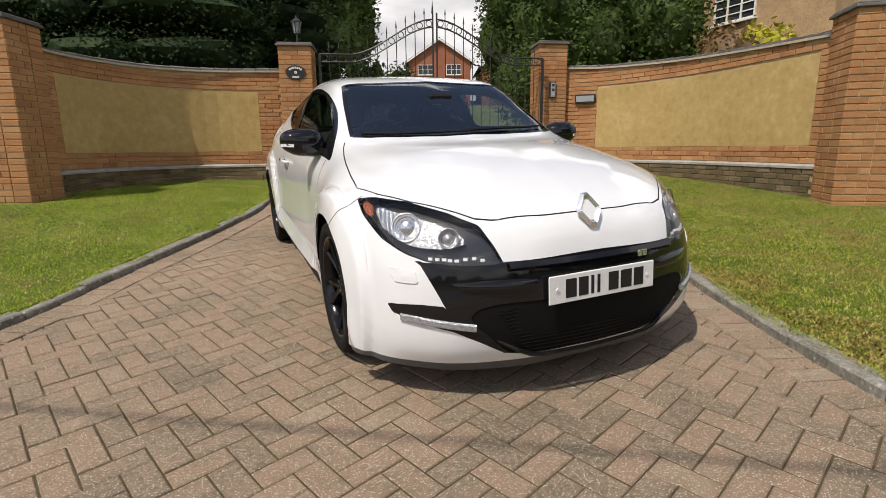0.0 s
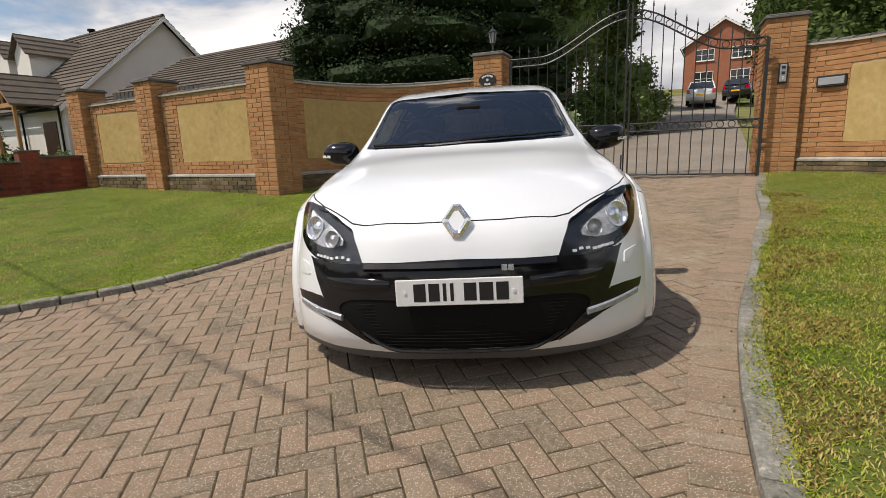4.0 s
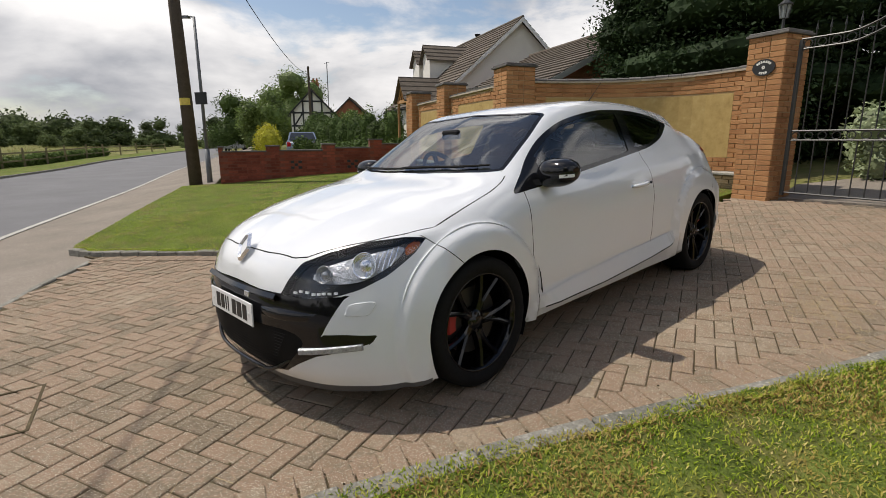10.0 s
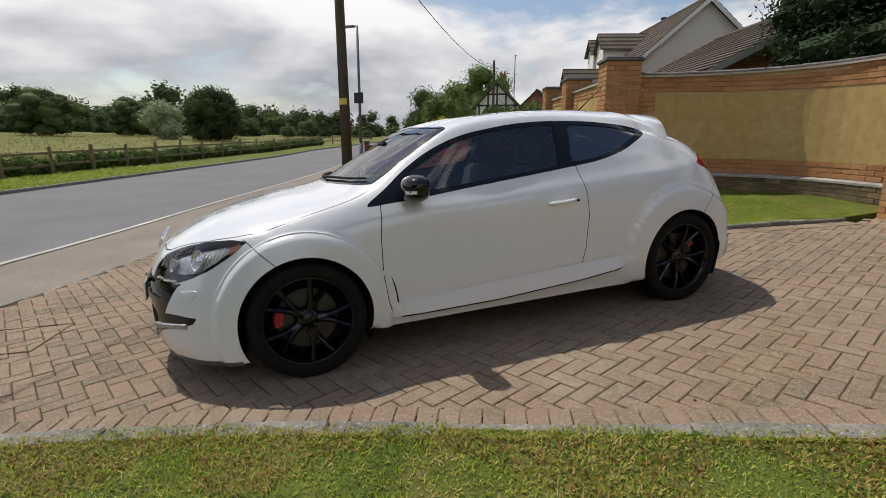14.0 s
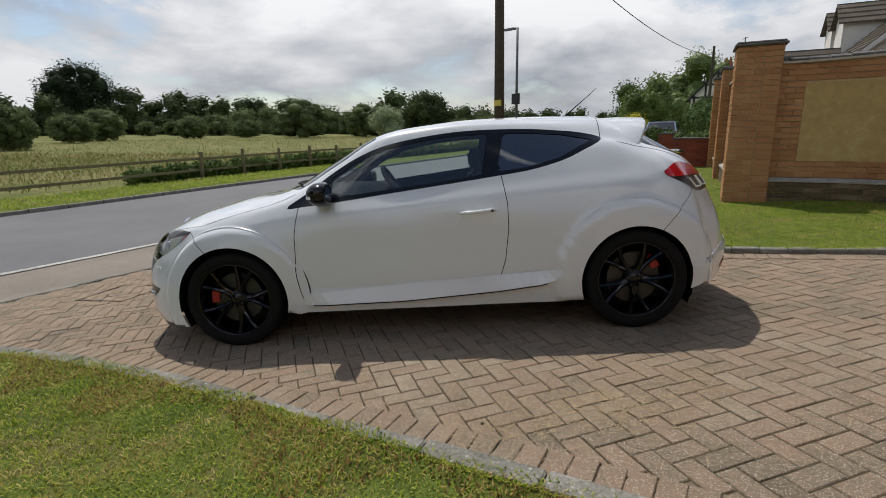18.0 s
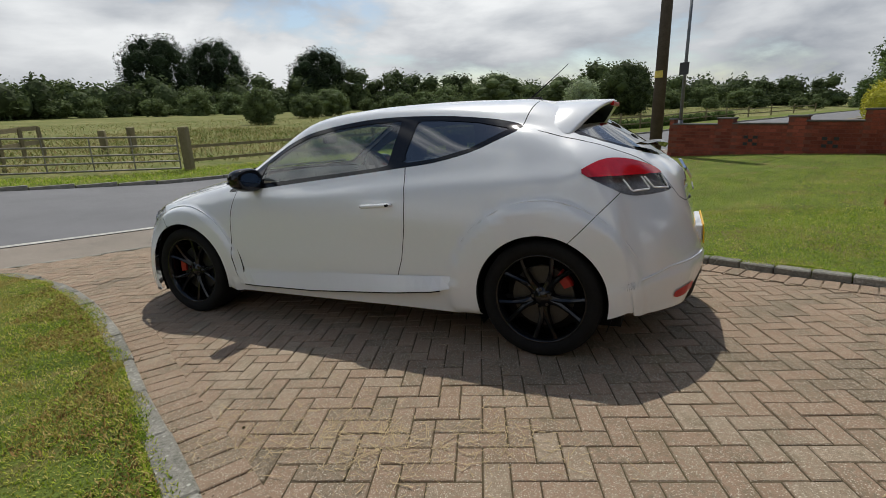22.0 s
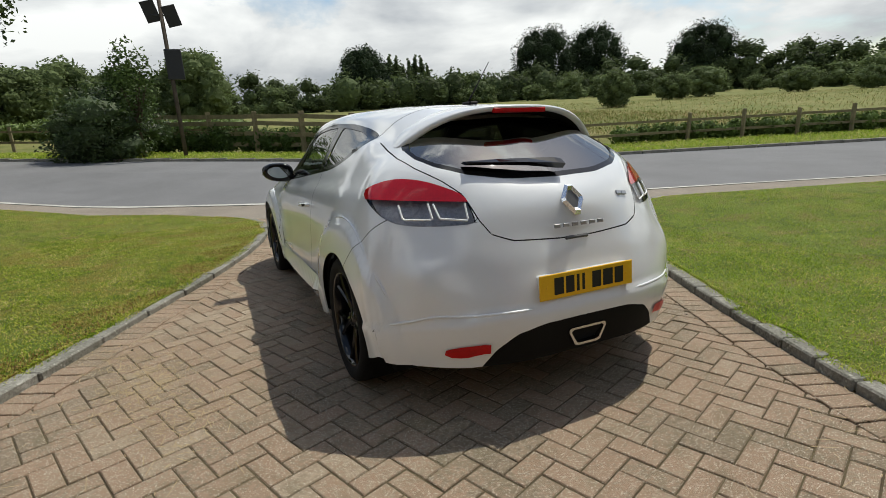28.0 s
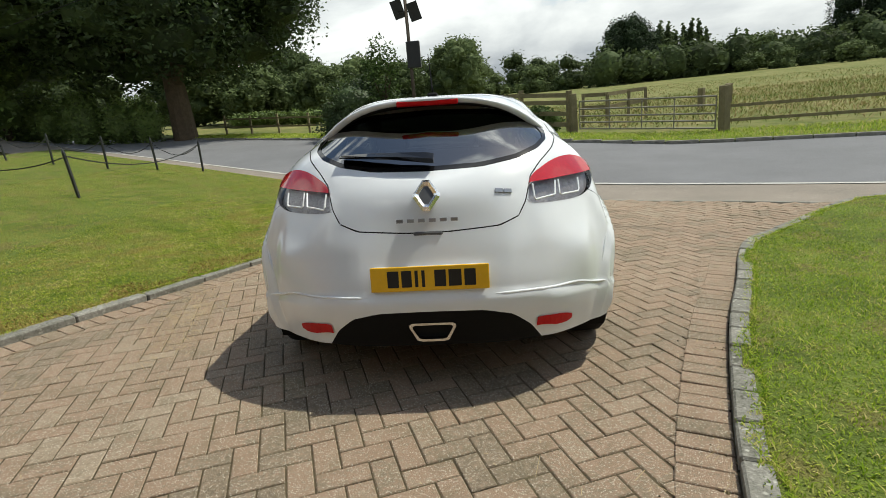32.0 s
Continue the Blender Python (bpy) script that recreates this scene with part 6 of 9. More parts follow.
def build_gate():
    """Two iron leaves with a swept top, rings and spear heads."""
    L, R = Vector((.42, 5.62, 0)), Vector((4.36, 4.62, 0))
    mid = (L + R) / 2
    d = (R - L).normalized()
    half = (R - L).length / 2
    z0 = .40
    def top(u):
        """Height of the arched rail; u from 0 at a hinge to 1 at the meeting stile."""
        return 2.50 + .62 * smoothstep(.25, 1.0, u)
    for leaf, (o, dr) in enumerate(((L, 1), (R, -1))):
        g = thing("iron_gate", "tall black wrought iron gate leaf, closed, with ring frieze", "gate", "gate leaves")
        P = lambda u, z: o + d * dr * (u * (half - .02)) + Vector((0, 0, z))
        for u, w in ((0.0, .022), (.992, .013)):
            bm = bmesh.new()
            box(bm, -w, w, -w, w, z0 - .04, top(u) - .01 + (.12 if u else 0), Matrix.Translation(P(u, 0)) @ Matrix.Rotation(math.atan2(d.y, d.x), 4, 'Z'))
            part("stile", bm, "iron", g)
        for name, f in (("bottom_rail", lambda u: z0), ("middle_rail", lambda u: 1.14), ("middle_rail", lambda u: 1.27), ("arched_rail", lambda u: top(u) - .13), ("arched_rail", lambda u: top(u))):
            bm = bmesh.new()
            tube(bm, [P(u, f(u)) for u in np.linspace(0, .992, 22)], .014, 6)
            part(name, bm, "iron", g)
        nb = 12
        for k in range(1, nb):
            u = k / nb
            bm = bmesh.new()
            tube(bm, [P(u, z0), P(u, 1.14)], .0085, 6)
            tube(bm, [P(u, 1.27), P(u, top(u) + .10)], .0085, 6)
            cyl(bm, P(u, top(u) + .10), P(u, top(u) + .22), .016, .001, 6)
            part("bar", bm, "iron", g)
        for k in range(nb * 1):
            u = (k + .5) / nb
            for zc, rr in ((1.205, .052), (top(u) - .065, .052)):
                bm = bmesh.new()
                tube(bm, [P(u + rr * math.cos(a) / half, zc + rr * math.sin(a)) for a in np.linspace(0, math.tau, 14, endpoint=False)], .008, 5, True)
                part("ring", bm, "iron", g)
        if leaf == 0:
            bm = bmesh.new()
            cyl(bm, P(.99, top(1) + .10), P(.99, top(1) + .34), .022, .001, 8)
            part("finial", bm, "iron", g)
            bm = bmesh.new()
            tube(bm, [P(.985, .30) + Vector((-.03, -.04, 0)), P(.985, .75) + Vector((-.03, -.04, 0))], .014, 6)
            part("drop_bolt", bm, "iron", g)


build_gate()


def build_pier_lamp():
    t = thing("pier_lamp", "small black lantern on a brick pier", "lantern", m=pose(.10, 5.86, 2.66))
    bm = bmesh.new()
    cyl(bm, (0, 0, 0), (0, 0, .03), .07, .06, 12)
    cyl(bm, (0, 0, .03), (0, 0, .20), .022, .018, 10)
    part("stem", bm, "iron", t)
    bm = bmesh.new()
    cyl(bm, (0, 0, .20), (0, 0, .37), .052, .085, 6)
    part("lantern_glass", bm, "lamp_pane", t)
    for k in range(6):
        a = k * math.tau / 6
        bm = bmesh.new()
        tube(bm, [(.053 * math.cos(a), .053 * math.sin(a), .20), (.086 * math.cos(a), .086 * math.sin(a), .37)], .006, 5)
        part("lantern_bar", bm, "iron", t)
    bm = bmesh.new()
    cyl(bm, (0, 0, .37), (0, 0, .385), .10, .10, 12)
    cyl(bm, (0, 0, .385), (0, 0, .45), .092, .02, 12)
    cyl(bm, (0, 0, .45), (0, 0, .50), .014, .006, 8)
    part("lantern_cap", bm, "iron", t)


M["lamp_pane"] = material("frosted_lamp_pane", (0.30, 0.33, 0.33), 0.2, scale=6, fine=40, amount=0.3, bump=0.0)
M["plaque"] = material("slate_plaque", (0.02, 0.021, 0.023), 0.4, scale=6, fine=60, amount=0.2, bump=0.05)
M["plaque_white"] = material("plaque_white_print", (0.65, 0.65, 0.62), 0.6, scale=6, fine=60, amount=0.05, bump=0.0)
M["grey_steel"] = material("grey_painted_steel", (0.30, 0.32, 0.34), 0.45, scale=6, fine=60, amount=0.15, bump=0.05)
build_pier_lamp()


def on_face(px, py, ang, side, x, z, out):
    return pose(px, py, 0, 0, 0, ang) @ Matrix.Rotation(side * math.pi / 2, 4, 'Z') @ Matrix.Translation((x, -.275 - out, z)) @ Matrix.Rotation(math.pi / 2, 4, 'X')


def build_plaque():
    t = thing("name_plaque", "oval black name plaque with white writing on the gate pier", "plaque", m=on_face(.08, 5.86, -17, 0, .0, 2.17, .006))
    bm = bmesh.new()
    slab(bm, [(.165 * math.cos(a), .115 * math.sin(a), 0) for a in np.linspace(0, math.tau, 40, endpoint=False)], (0, 0, .014))
    part("plaque_plate", bm, "plaque", t)
    for s in (1, -1):
        for k in range(7 if s > 0 else 4):
            nn = 7 if s > 0 else 4
            a = math.pi / 2 + (k - (nn - 1) / 2) * -.30 if s > 0 else -math.pi / 2 + (k - 1.5) * .26
            bm = bmesh.new()
            box(bm, -.012, .012, -.016, .016, .014, .0155, Matrix.Translation((.118 * math.cos(a), .078 * math.sin(a), 0)) @ Matrix.Rotation(a - math.pi / 2 * s, 4, 'Z'))
            part("name_bar", bm, "plaque_white", t)
    for k in range(6):
        a = k * math.tau / 6
        bm = bmesh.new()
        cyl(bm, (.016 * math.cos(a), .016 * math.sin(a), .014), (.016 * math.cos(a), .016 * math.sin(a), .016), .011, seg=10)
        part("flower_petal", bm, "plaque_white", t)


build_plaque()


def build_intercom():
    t = thing("gate_intercom", "grey steel gate intercom on the brick pier", "intercom", m=on_face(4.72, 4.94, -17, 0, .0, 1.95, .004))
    bm = bmesh.new()
    box(bm, -.062, .062, -.15, .15, 0, .035, bevel=.008)
    part("intercom_case", bm, "plaque", t, "black surround")
    bm = bmesh.new()
    box(bm, -.045, .045, -.13, .13, .033, .042, bevel=.004)
    part("intercom_face", bm, "grey_steel", t, "grey steel face")
    for z in (.085, .0):
        bm = bmesh.new()
        box(bm, -.025, .025, z - .022, z + .022, .041, .045)
        part("intercom_grille", bm, "plaque", t)
    for z in (-.06, -.09):
        bm = bmesh.new()
        cyl(bm, (0, z, .041), (0, z, .047), .011, seg=12)
        part("intercom_button", bm, "plaque_white", t)


build_intercom()


def build_letter_slot():
    t = thing("letter_plate", "dark grey letter box plate set in the brick wall", "letter box", m=pose(5.22, 4.42, 1.78, 0, 0, -47))
    bm = bmesh.new()
    box(bm, -.19, .19, -.03, .03, -.085, .085, bevel=.008)
    part("letter_frame", bm, "plaque", t)
    bm = bmesh.new()
    box(bm, -.165, .165, -.038, -.028, -.055, .055, bevel=.004)
    part("letter_flap", bm, "grey_steel", t)


build_letter_slot()


# ---- boundary wall, poles and street furniture ----
def ground_at(x, y):
    return height(x, y)


def build_boundary():
    """Low dark red wall that steps up towards the piers."""
    a, b = Vector((-11.15, 1.75, 0)), Vector((-9.05, 6.35, 0))
    d = (b - a).normalized()
    n = Vector((-d.y, d.x, 0)) * .11
    length = (b - a).length
    w = tagged(new("wall_boundary"), "low dark red brick boundary wall with a stepped top", "wall", "", "structure")
    spans = [(0, .10, .96), (.10, 1.15, .84), (1.15, 1.5, .98), (1.5, 2.6, .86), (2.6, 2.95, 1.02), (2.95, 3.9, .92), (3.9, 4.25, 1.14), (4.25, length, 1.02)]
    for s0, s1, top in spans:
        bm = bmesh.new()
        for q, zt in ((0, top), (.02, top + .035)):
            pass
        p, r = a + d * s0, a + d * s1
        vs = []
        for base in (p, r):
            zg = ground_at(base.x, base.y) - .15
            vs.append([bm.verts.new(base + n + Vector((0, 0, zg))), bm.verts.new(base + n + Vector((0, 0, top + .02))), bm.verts.new(base - n + Vector((0, 0, top + .02))), bm.verts.new(base - n + Vector((0, 0, zg)))])
        for k in range(4):
            bm.faces.new((vs[0][k], vs[0][(k + 1) % 4], vs[1][(k + 1) % 4], vs[1][k]))
        bm.faces.new(vs[0])
        bm.faces.new(vs[1][::-1])
        bmesh.ops.recalc_face_normals(bm, faces=bm.faces[:])
        part("wall_span", bm, "red_mortar", w)
        bm = bmesh.new()
        ang = math.atan2(d.y, d.x)
        box(bm, -.02, (s1 - s0) + .02, -.135, .135, top + .02, top + .055, Matrix.Translation(p) @ Matrix.Rotation(ang, 4, 'Z'), bevel=.006)
        part("wall_coping", bm, "coping", w)
        stuff = bmesh.new()
        z, k = -.05, 0
        while z < top - .03:
            x = s0 + (.11 if k % 2 else 0)
            while x < s1 - .05:
                wd = min(.215, s1 - x)
                q = a + d * x
                for face in (1, -1):
                    box(stuff, 0, wd, face * .105 - .012, face * .105 + .012, z, z + .065, Matrix.Translation(q) @ Matrix.Rotation(ang, 4, 'Z'))
                x += .226
            z += COURSE
            k += 1
        tagged(part("brickwork", stuff, "red_brick", w), kind="stuff")
    for s in (1.9, 3.4):
        q = a + d * s
        zc = .52
        for i in range(3):
            for j in range(3):
                if (i + j) % 2 == 0:
                    bm = bmesh.new()
                    box(bm, -.045, .045, -.127, -.119, -.032, .032, Matrix.Translation(q + d * (i - 1) * .10 + Vector((0, 0, zc + (j - 1) * .076))) @ Matrix.Rotation(math.atan2(d.y, d.x), 4, 'Z'))
                    part("wall_vent", bm, "plaque", w)


M["red_mortar"] = material("dark_red_mortar", (0.19, 0.075, 0.055), 0.95, scale=4, fine=60, amount=0.3, bump=0.3)
build_boundary()


def build_pole():
    x, y = -11.95, 1.37
    z = ground_at(x, y)
    t = thing("utility_pole", "tall dark creosoted timber utility pole with a yellow notice", "pole", m=pose(x, y, z, 0, -2.9, 0))
    bm = bmesh.new()
    cyl(bm, (0, 0, -.3), (0, 0, 8.2), .165, .12, 16)
    part("pole_shaft", bm, "pole", t, smooth=True)
    bm = bmesh.new()
    prev = None
    for a in np.linspace(-.9, .9, 7):
        aa = a - .6
        row = [bm.verts.new((.163 * math.cos(aa), .163 * math.sin(aa), zz)) for zz in (2.08, 2.26)]
        if prev:
            bm.faces.new((prev[0], row[0], row[1], prev[1]))
        prev = row
    part("pole_notice", bm, "notice", t, "small yellow notice")
    bm = bmesh.new()
    cyl(bm, (.12, .05, .2), (.10, .05, 7.5), .018, .018, 6)
    part("cable_guard", bm, "iron", t)


M["notice"] = material("yellow_notice", (0.65, 0.50, 0.10), 0.6, scale=9, fine=40, amount=0.3, bump=0.0)
build_pole()


def build_street_lamp():
    x, y = -12.6, 1.95
    z = ground_at(x, y)
    t = thing("street_lamp", "slim grey steel street lamp with a small dark sign", "street lamp", m=pose(x, y, z))
    bm = bmesh.new()
    cyl(bm, (0, 0, -.2), (0, 0, .9), .075, .07, 12)
    cyl(bm, (0, 0, .9), (0, 0, 4.35), .048, .036, 12)
    part("lamp_post", bm, "galvanised", t, smooth=True)
    bm = bmesh.new()
    tube(bm, [(0, 0, 4.33), (-.10, -.05, 4.36), (-.22, -.1, 4.36)], .022, 8)
    part("lamp_arm", bm, "galvanised", t)
    bm = bmesh.new()
    slab(bm, [(-.52, -.30, 4.335), (-.18, -.02, 4.325), (-.10, -.12, 4.325), (-.44, -.40, 4.335)], (0, 0, .055))
    bmesh.ops.recalc_face_normals(bm, faces=bm.faces[:])
    part("lamp_head", bm, "galvanised", t)
    bm = bmesh.new()
    box(bm, -.17, .17, -.05, -.03, 2.1, 2.42, pose(0, 0, 0, 0, 0, 40))
    part("lamp_sign", bm, "plaque", t, "dark back of a road sign")


M["galvanised"] = material("weathered_galvanised_steel", (0.16, 0.17, 0.18), 0.55, 0.4, scale=6, fine=50, amount=0.25, bump=0.05)
build_street_lamp()


def build_cable(name, p, q, sag, r, label):
    p, q = Vector(p), Vector(q)
    bm = bmesh.new()
    pts = []
    for k in range(25):
        t = k / 24
        v = p.lerp(q, t)
        v.z -= sag * 4 * t * (1 - t)
        pts.append(v)
    tube(bm, pts, r, 6)
    tagged(part(name, bm, "seal_black"), label, "cable")


top_pole = Vector((-12.2, 1.37, 7.6))
build_cable("overhead_cable", (-12.25, 1.39, 6.15), (24.0, -20.84, 6.3), .6, .014, "thick black overhead cable from the timber pole")
build_cable("overhead_cable", top_pole + Vector((0, .1, .1)), (-44.0, 22.5, 7.4), 1.0, .018, "black overhead cable running to a far pole")
t = thing("utility_pole", "dark timber utility pole beside the roadside trees", "pole", m=pose(24.0, -20.9, ground_at(24, -20.9)))
bm = bmesh.new()
cyl(bm, (0, 0, -.3), (0, 0, 6.6), .15, .11, 12)
part("pole_shaft", bm, "pole", t)
t = thing("utility_pole", "distant dark timber utility pole", "pole", m=pose(-44, 22.5, ground_at(-44, 22.5)))
bm = bmesh.new()
cyl(bm, (0, 0, -.3), (0, 0, 7.8), .15, .10, 10)
part("pole_shaft", bm, "pole", t)


def build_solar_pole():
    x, y = 1.78, -16.6
    z = ground_at(x, y)
    t = thing("solar_sign_pole", "dark steel pole with two tilted solar panels and a black box", "solar pole", m=pose(x, y, z, 0, -.5, 0))
    bm = bmesh.new()
    cyl(bm, (0, 0, -.2), (0, 0, 5.3), .07, .06, 12)
    part("pole_shaft", bm, "pole", t, smooth=True)
    for s in (1, -1):
        bm = bmesh.new()
        box(bm, -.21, .21, -.015, .015, -.33, .33, Matrix.Translation((s * .30, 0, 4.72 + .06 * s)) @ Matrix.Rotation(radians(-20), 4, 'X') @ Matrix.Rotation(radians(14), 4, 'Y'))
        part("solar_panel", bm, "plaque", t, "black solar panel")
    bm = bmesh.new()
    tube(bm, [(-.3, 0, 4.67), (.3, 0, 4.67)], .02, 6)
    part("panel_bracket", bm, "iron", t)
    bm = bmesh.new()
    box(bm, -.40, .12, -.12, .12, 2.65, 3.62, bevel=.02)
    part("sign_box", bm, "plaque", t, "matt black box")


build_solar_pole()


def build_bollards():
    pts = BOLLARDS
    for x, y in pts:
        z = ground_at(x, y) + .03
        t = thing("chain_post", "short black iron post carrying a hanging chain on the lawn", "post", "chain posts", pose(x, y, z, 0, rng.uniform(-3, 3), 0))
        bm = bmesh.new()
        box(bm, -.022, .022, -.022, .022, -.1, .82, bevel=.004)
        part("post_shaft", bm, "iron", t)
        bm = bmesh.new()
        cyl(bm, (0, 0, .82), (0, 0, .90), .028, .002, 8)
        part("post_tip", bm, "iron", t)
    for (i, j) in ((0, 1), (1, 2), (2, 3), (0, 4), (3, 5), (4, 6)):
        a, b = pts[i], pts[j]
        za, zb = ground_at(*a) + .78, ground_at(*b) + .78
        bm = bmesh.new()
        L = math.hypot(a[0] - b[0], a[1] - b[1])
        nl = int(L / .05)
        for k in range(nl):
            t = (k + .5) / nl
            c = Vector((a[0] + (b[0] - a[0]) * t, a[1] + (b[1] - a[1]) * t, za + (zb - za) * t - .3 * 4 * t * (1 - t)))
            box(bm, -.026, .026, -.008, .008, -.010, .010, Matrix.Translation(c) @ Matrix.Rotation(math.atan2(b[1] - a[1], b[0] - a[0]), 4, 'Z') @ Matrix.Rotation(k % 2 * math.pi / 2, 4, 'X'))
        tagged(part("chain", bm, "iron"), "black chain hanging between short lawn posts", "chain", "lawn chains")


# ---- field fence, gate and verge ----
def along(x, off):
    s = 0.45 + 0.17 * smoothstep(-9, 4, x)
    k = math.hypot(1, s)
    return x + s / k * off, road_near(x) + off / k


def build_fence(name, pts, rails, post_h, label, post_w=.055, rail_h=.045):
    f = thing(name, label, "fence")
    prev = None
    for i, (x, y) in enumerate(pts):
        z = ground_at(x, y) - .05
        h = post_h + rng.uniform(-.06, .05)
        bm = bmesh.new()
        box(bm, -post_w, post_w, -post_w, post_w, -.2, h, pose(x, y, z, rng.uniform(-2, 2), rng.uniform(-2, 2), rng.uniform(-8, 8)), bevel=.008)
        part("fence_post", bm, "wood_post", f)
        if prev:
            for rz in rails:
                p, q = Vector((*prev[:2], prev[2] + rz + rng.uniform(-.02, .02))), Vector((x, y, z + rz + rng.uniform(-.02, .02)))
                dd = q - p
                bm = bmesh.new()
                box(bm, -.05, dd.length + .05, -.018 + .06, .018 + .06, -rail_h, rail_h, Matrix.Translation(p) @ dd.to_track_quat('X', 'Z').to_matrix().to_4x4())
                part("fence_rail", bm, "wood_post", f)
        prev = (x, y, z)
    return f


fence_x = [-9.6, -11.4, -13.3, -15.2, -17.1, -19, -21, -23, -25, -27.2, -29.5, -32, -35, -38, -42, -46, -51, -57, -64, -72]
build_fence("field_fence", [(-8.1, -12.2)] + [along(x, -9.4) for x in fence_x[1:]], (.42, .85), 1.12, "weathered two-rail timber fence along the field")
build_fence("field_fence", [along(x, -10.2) for x in (5.0, 7.2, 9.4, 11.6, 13.8, 16, 18.2, 20.4)], (.45, .9), 1.1, "weathered two-rail timber fence beyond the road")
build_fence("tall_timber_fence", [(-4.05, -15.6), (-2.4, -16.9), (-.8, -18.1), (.8, -19.2), (2.6, -20.4), (4.4, -21.4)], (.35, .75, 1.15, 1.42), 1.6, "tall weathered timber rail fence overgrown with weeds", .09, .08)


def build_field_gate():
    a, b = Vector((-8.1, -12.2, 0)), Vector((-4.2, -15.5, 0))
    za, zb = ground_at(a.x, a.y), ground_at(b.x, b.y)
    for p, z in ((a, za), (b, zb)):
        t = thing("gate_post", "stout weathered timber gate post", "post", "gate posts", pose(p.x, p.y, z))
        bm = bmesh.new()
        box(bm, -.12, .12, -.12, .12, -.3, 1.42, pose(0, 0, 0, 0, 2, 20), bevel=.015)
        part("post_shaft", bm, "wood_post", t)
    g = thing("field_gate", "closed galvanised five-bar steel field gate", "gate")
    P = lambda u, z: a.lerp(b, .05 + .9 * u) + Vector((0, 0, za + (zb - za) * u + z))
    for z in (.15, .38, .60, .85, 1.12):
        bm = bmesh.new()
        tube(bm, [P(0, z), P(1, z)], .028, 8)
        part("gate_bar", bm, "galvanised_light", g)
    for u in (0, .27, .5, .75, 1):
        bm = bmesh.new()
        tube(bm, [P(u, .12), P(u, 1.14)], .02, 8)
        part("gate_upright", bm, "galvanised_light", g)
    for x, y, h in ((-11.5, -21.6, .95), (-12.5, -21.1, 1.05)):
        z = ground_at(x, y)
        t = thing("old_post", "weathered old timber post standing in the field", "post", "old posts", pose(x, y, z, rng.uniform(-4, 4), rng.uniform(-4, 4), rng.uniform(0, 40)))
        bm = bmesh.new()
        box(bm, -.13, .13, -.13, .13, -.3, h, bevel=.02)
        part("post_shaft", bm, "wood_post", t)
    build_fence("old_paddock_rail", [(-5.4, -19.4), (-6.4, -19.2), (-7.7, -20.4), (-8.7, -21.0)], (.7, 1.25), 1.3, "broken timber paddock rails in the field", .06, .08)


M["galvanised_light"] = material("galvanised_steel", (0.24, 0.22, 0.18), 0.6, 0.3, scale=6, fine=60, amount=0.2, bump=0.05)
BOLLARDS = [(7.2, -9.7), (8.3, -9.4), (9.4, -9.0), (11.7, -10.0), (6.7, -4.4), (14.2, -11.2), (9.6, -4.2)]
build_field_gate()
build_bollards()
# kerbs of the road
def road_kerb(name, off, label, x0, x1, z_up, skip=None):
    k = tagged(new(name), label, "kerb", "", "structure")
    stuff = bmesh.new()
    x = x0
    while x < x1:
        a, b = along(x, off), along(x + .82, off)
        mid = ((a[0] + b[0]) / 2, (a[1] + b[1]) / 2)
        dd = Vector((b[0] - a[0], b[1] - a[1], 0))
        z = ground_at(*mid)
        box(stuff, 0, dd.length - .012, -.06, .06, -.2, z_up + rng.uniform(-.006, .006), Matrix.Translation((a[0], a[1], z)) @ Matrix.Rotation(math.atan2(dd.y, dd.x), 4, 'Z'))
        x += .84
    tagged(part("kerbstone", stuff, "kerb", k), kind="stuff")


road_kerb("kerb_far", -6.36, "worn grey kerb below the verge", -70, 45, .07)
strip("edge_line", -.11, -.004, "paint_line", -.013, "worn white line at the road's edge", -60, 30)


# ---- trees, hedges and grass ----
def leaf_cloud(lobes, n, size, seed, droop=0.0, spread=.07):
    """Leaf blades scattered on and in lobes (centre, radii)."""
    r = np.random.RandomState(seed)
    w = np.array([rx * ry + ry * rz + rx * rz for _, (rx, ry, rz) in lobes])
    pick = r.choice(len(lobes), n, p=w / w.sum())
    c = np.array([l[0] for l in lobes])[pick]
    rad = np.array([l[1] for l in lobes])[pick]
    d = r.normal(size=(n, 3))
    d /= np.linalg.norm(d, axis=1, keepdims=True)
    depth = 1 - .38 * r.rand(n) ** 1.6
    lump = 1 + .22 * np.sin(d[:, 0] * 5 + pick) * np.sin(d[:, 1] * 6 + 2 * pick) + spread * r.normal(size=n)
    p = c + rad * d * (depth * lump)[:, None]
    s = size * (.6 + .8 * r.rand(n))
    a = r.normal(size=(n, 3))
    a[:, 2] = a[:, 2] * .6 - droop
    a /= np.linalg.norm(a, axis=1, keepdims=True)
    b = np.cross(a, d + .7 * r.normal(size=(n, 3)))
    b /= np.linalg.norm(b, axis=1, keepdims=True) + 1e-9
    q = np.stack([p - a * s[:, None], p + b * (s * .5)[:, None], p + a * s[:, None], p - b * (s * .5)[:, None]], 1)
    return q.reshape(-1, 3), np.arange(4 * n).reshape(-1, 4)


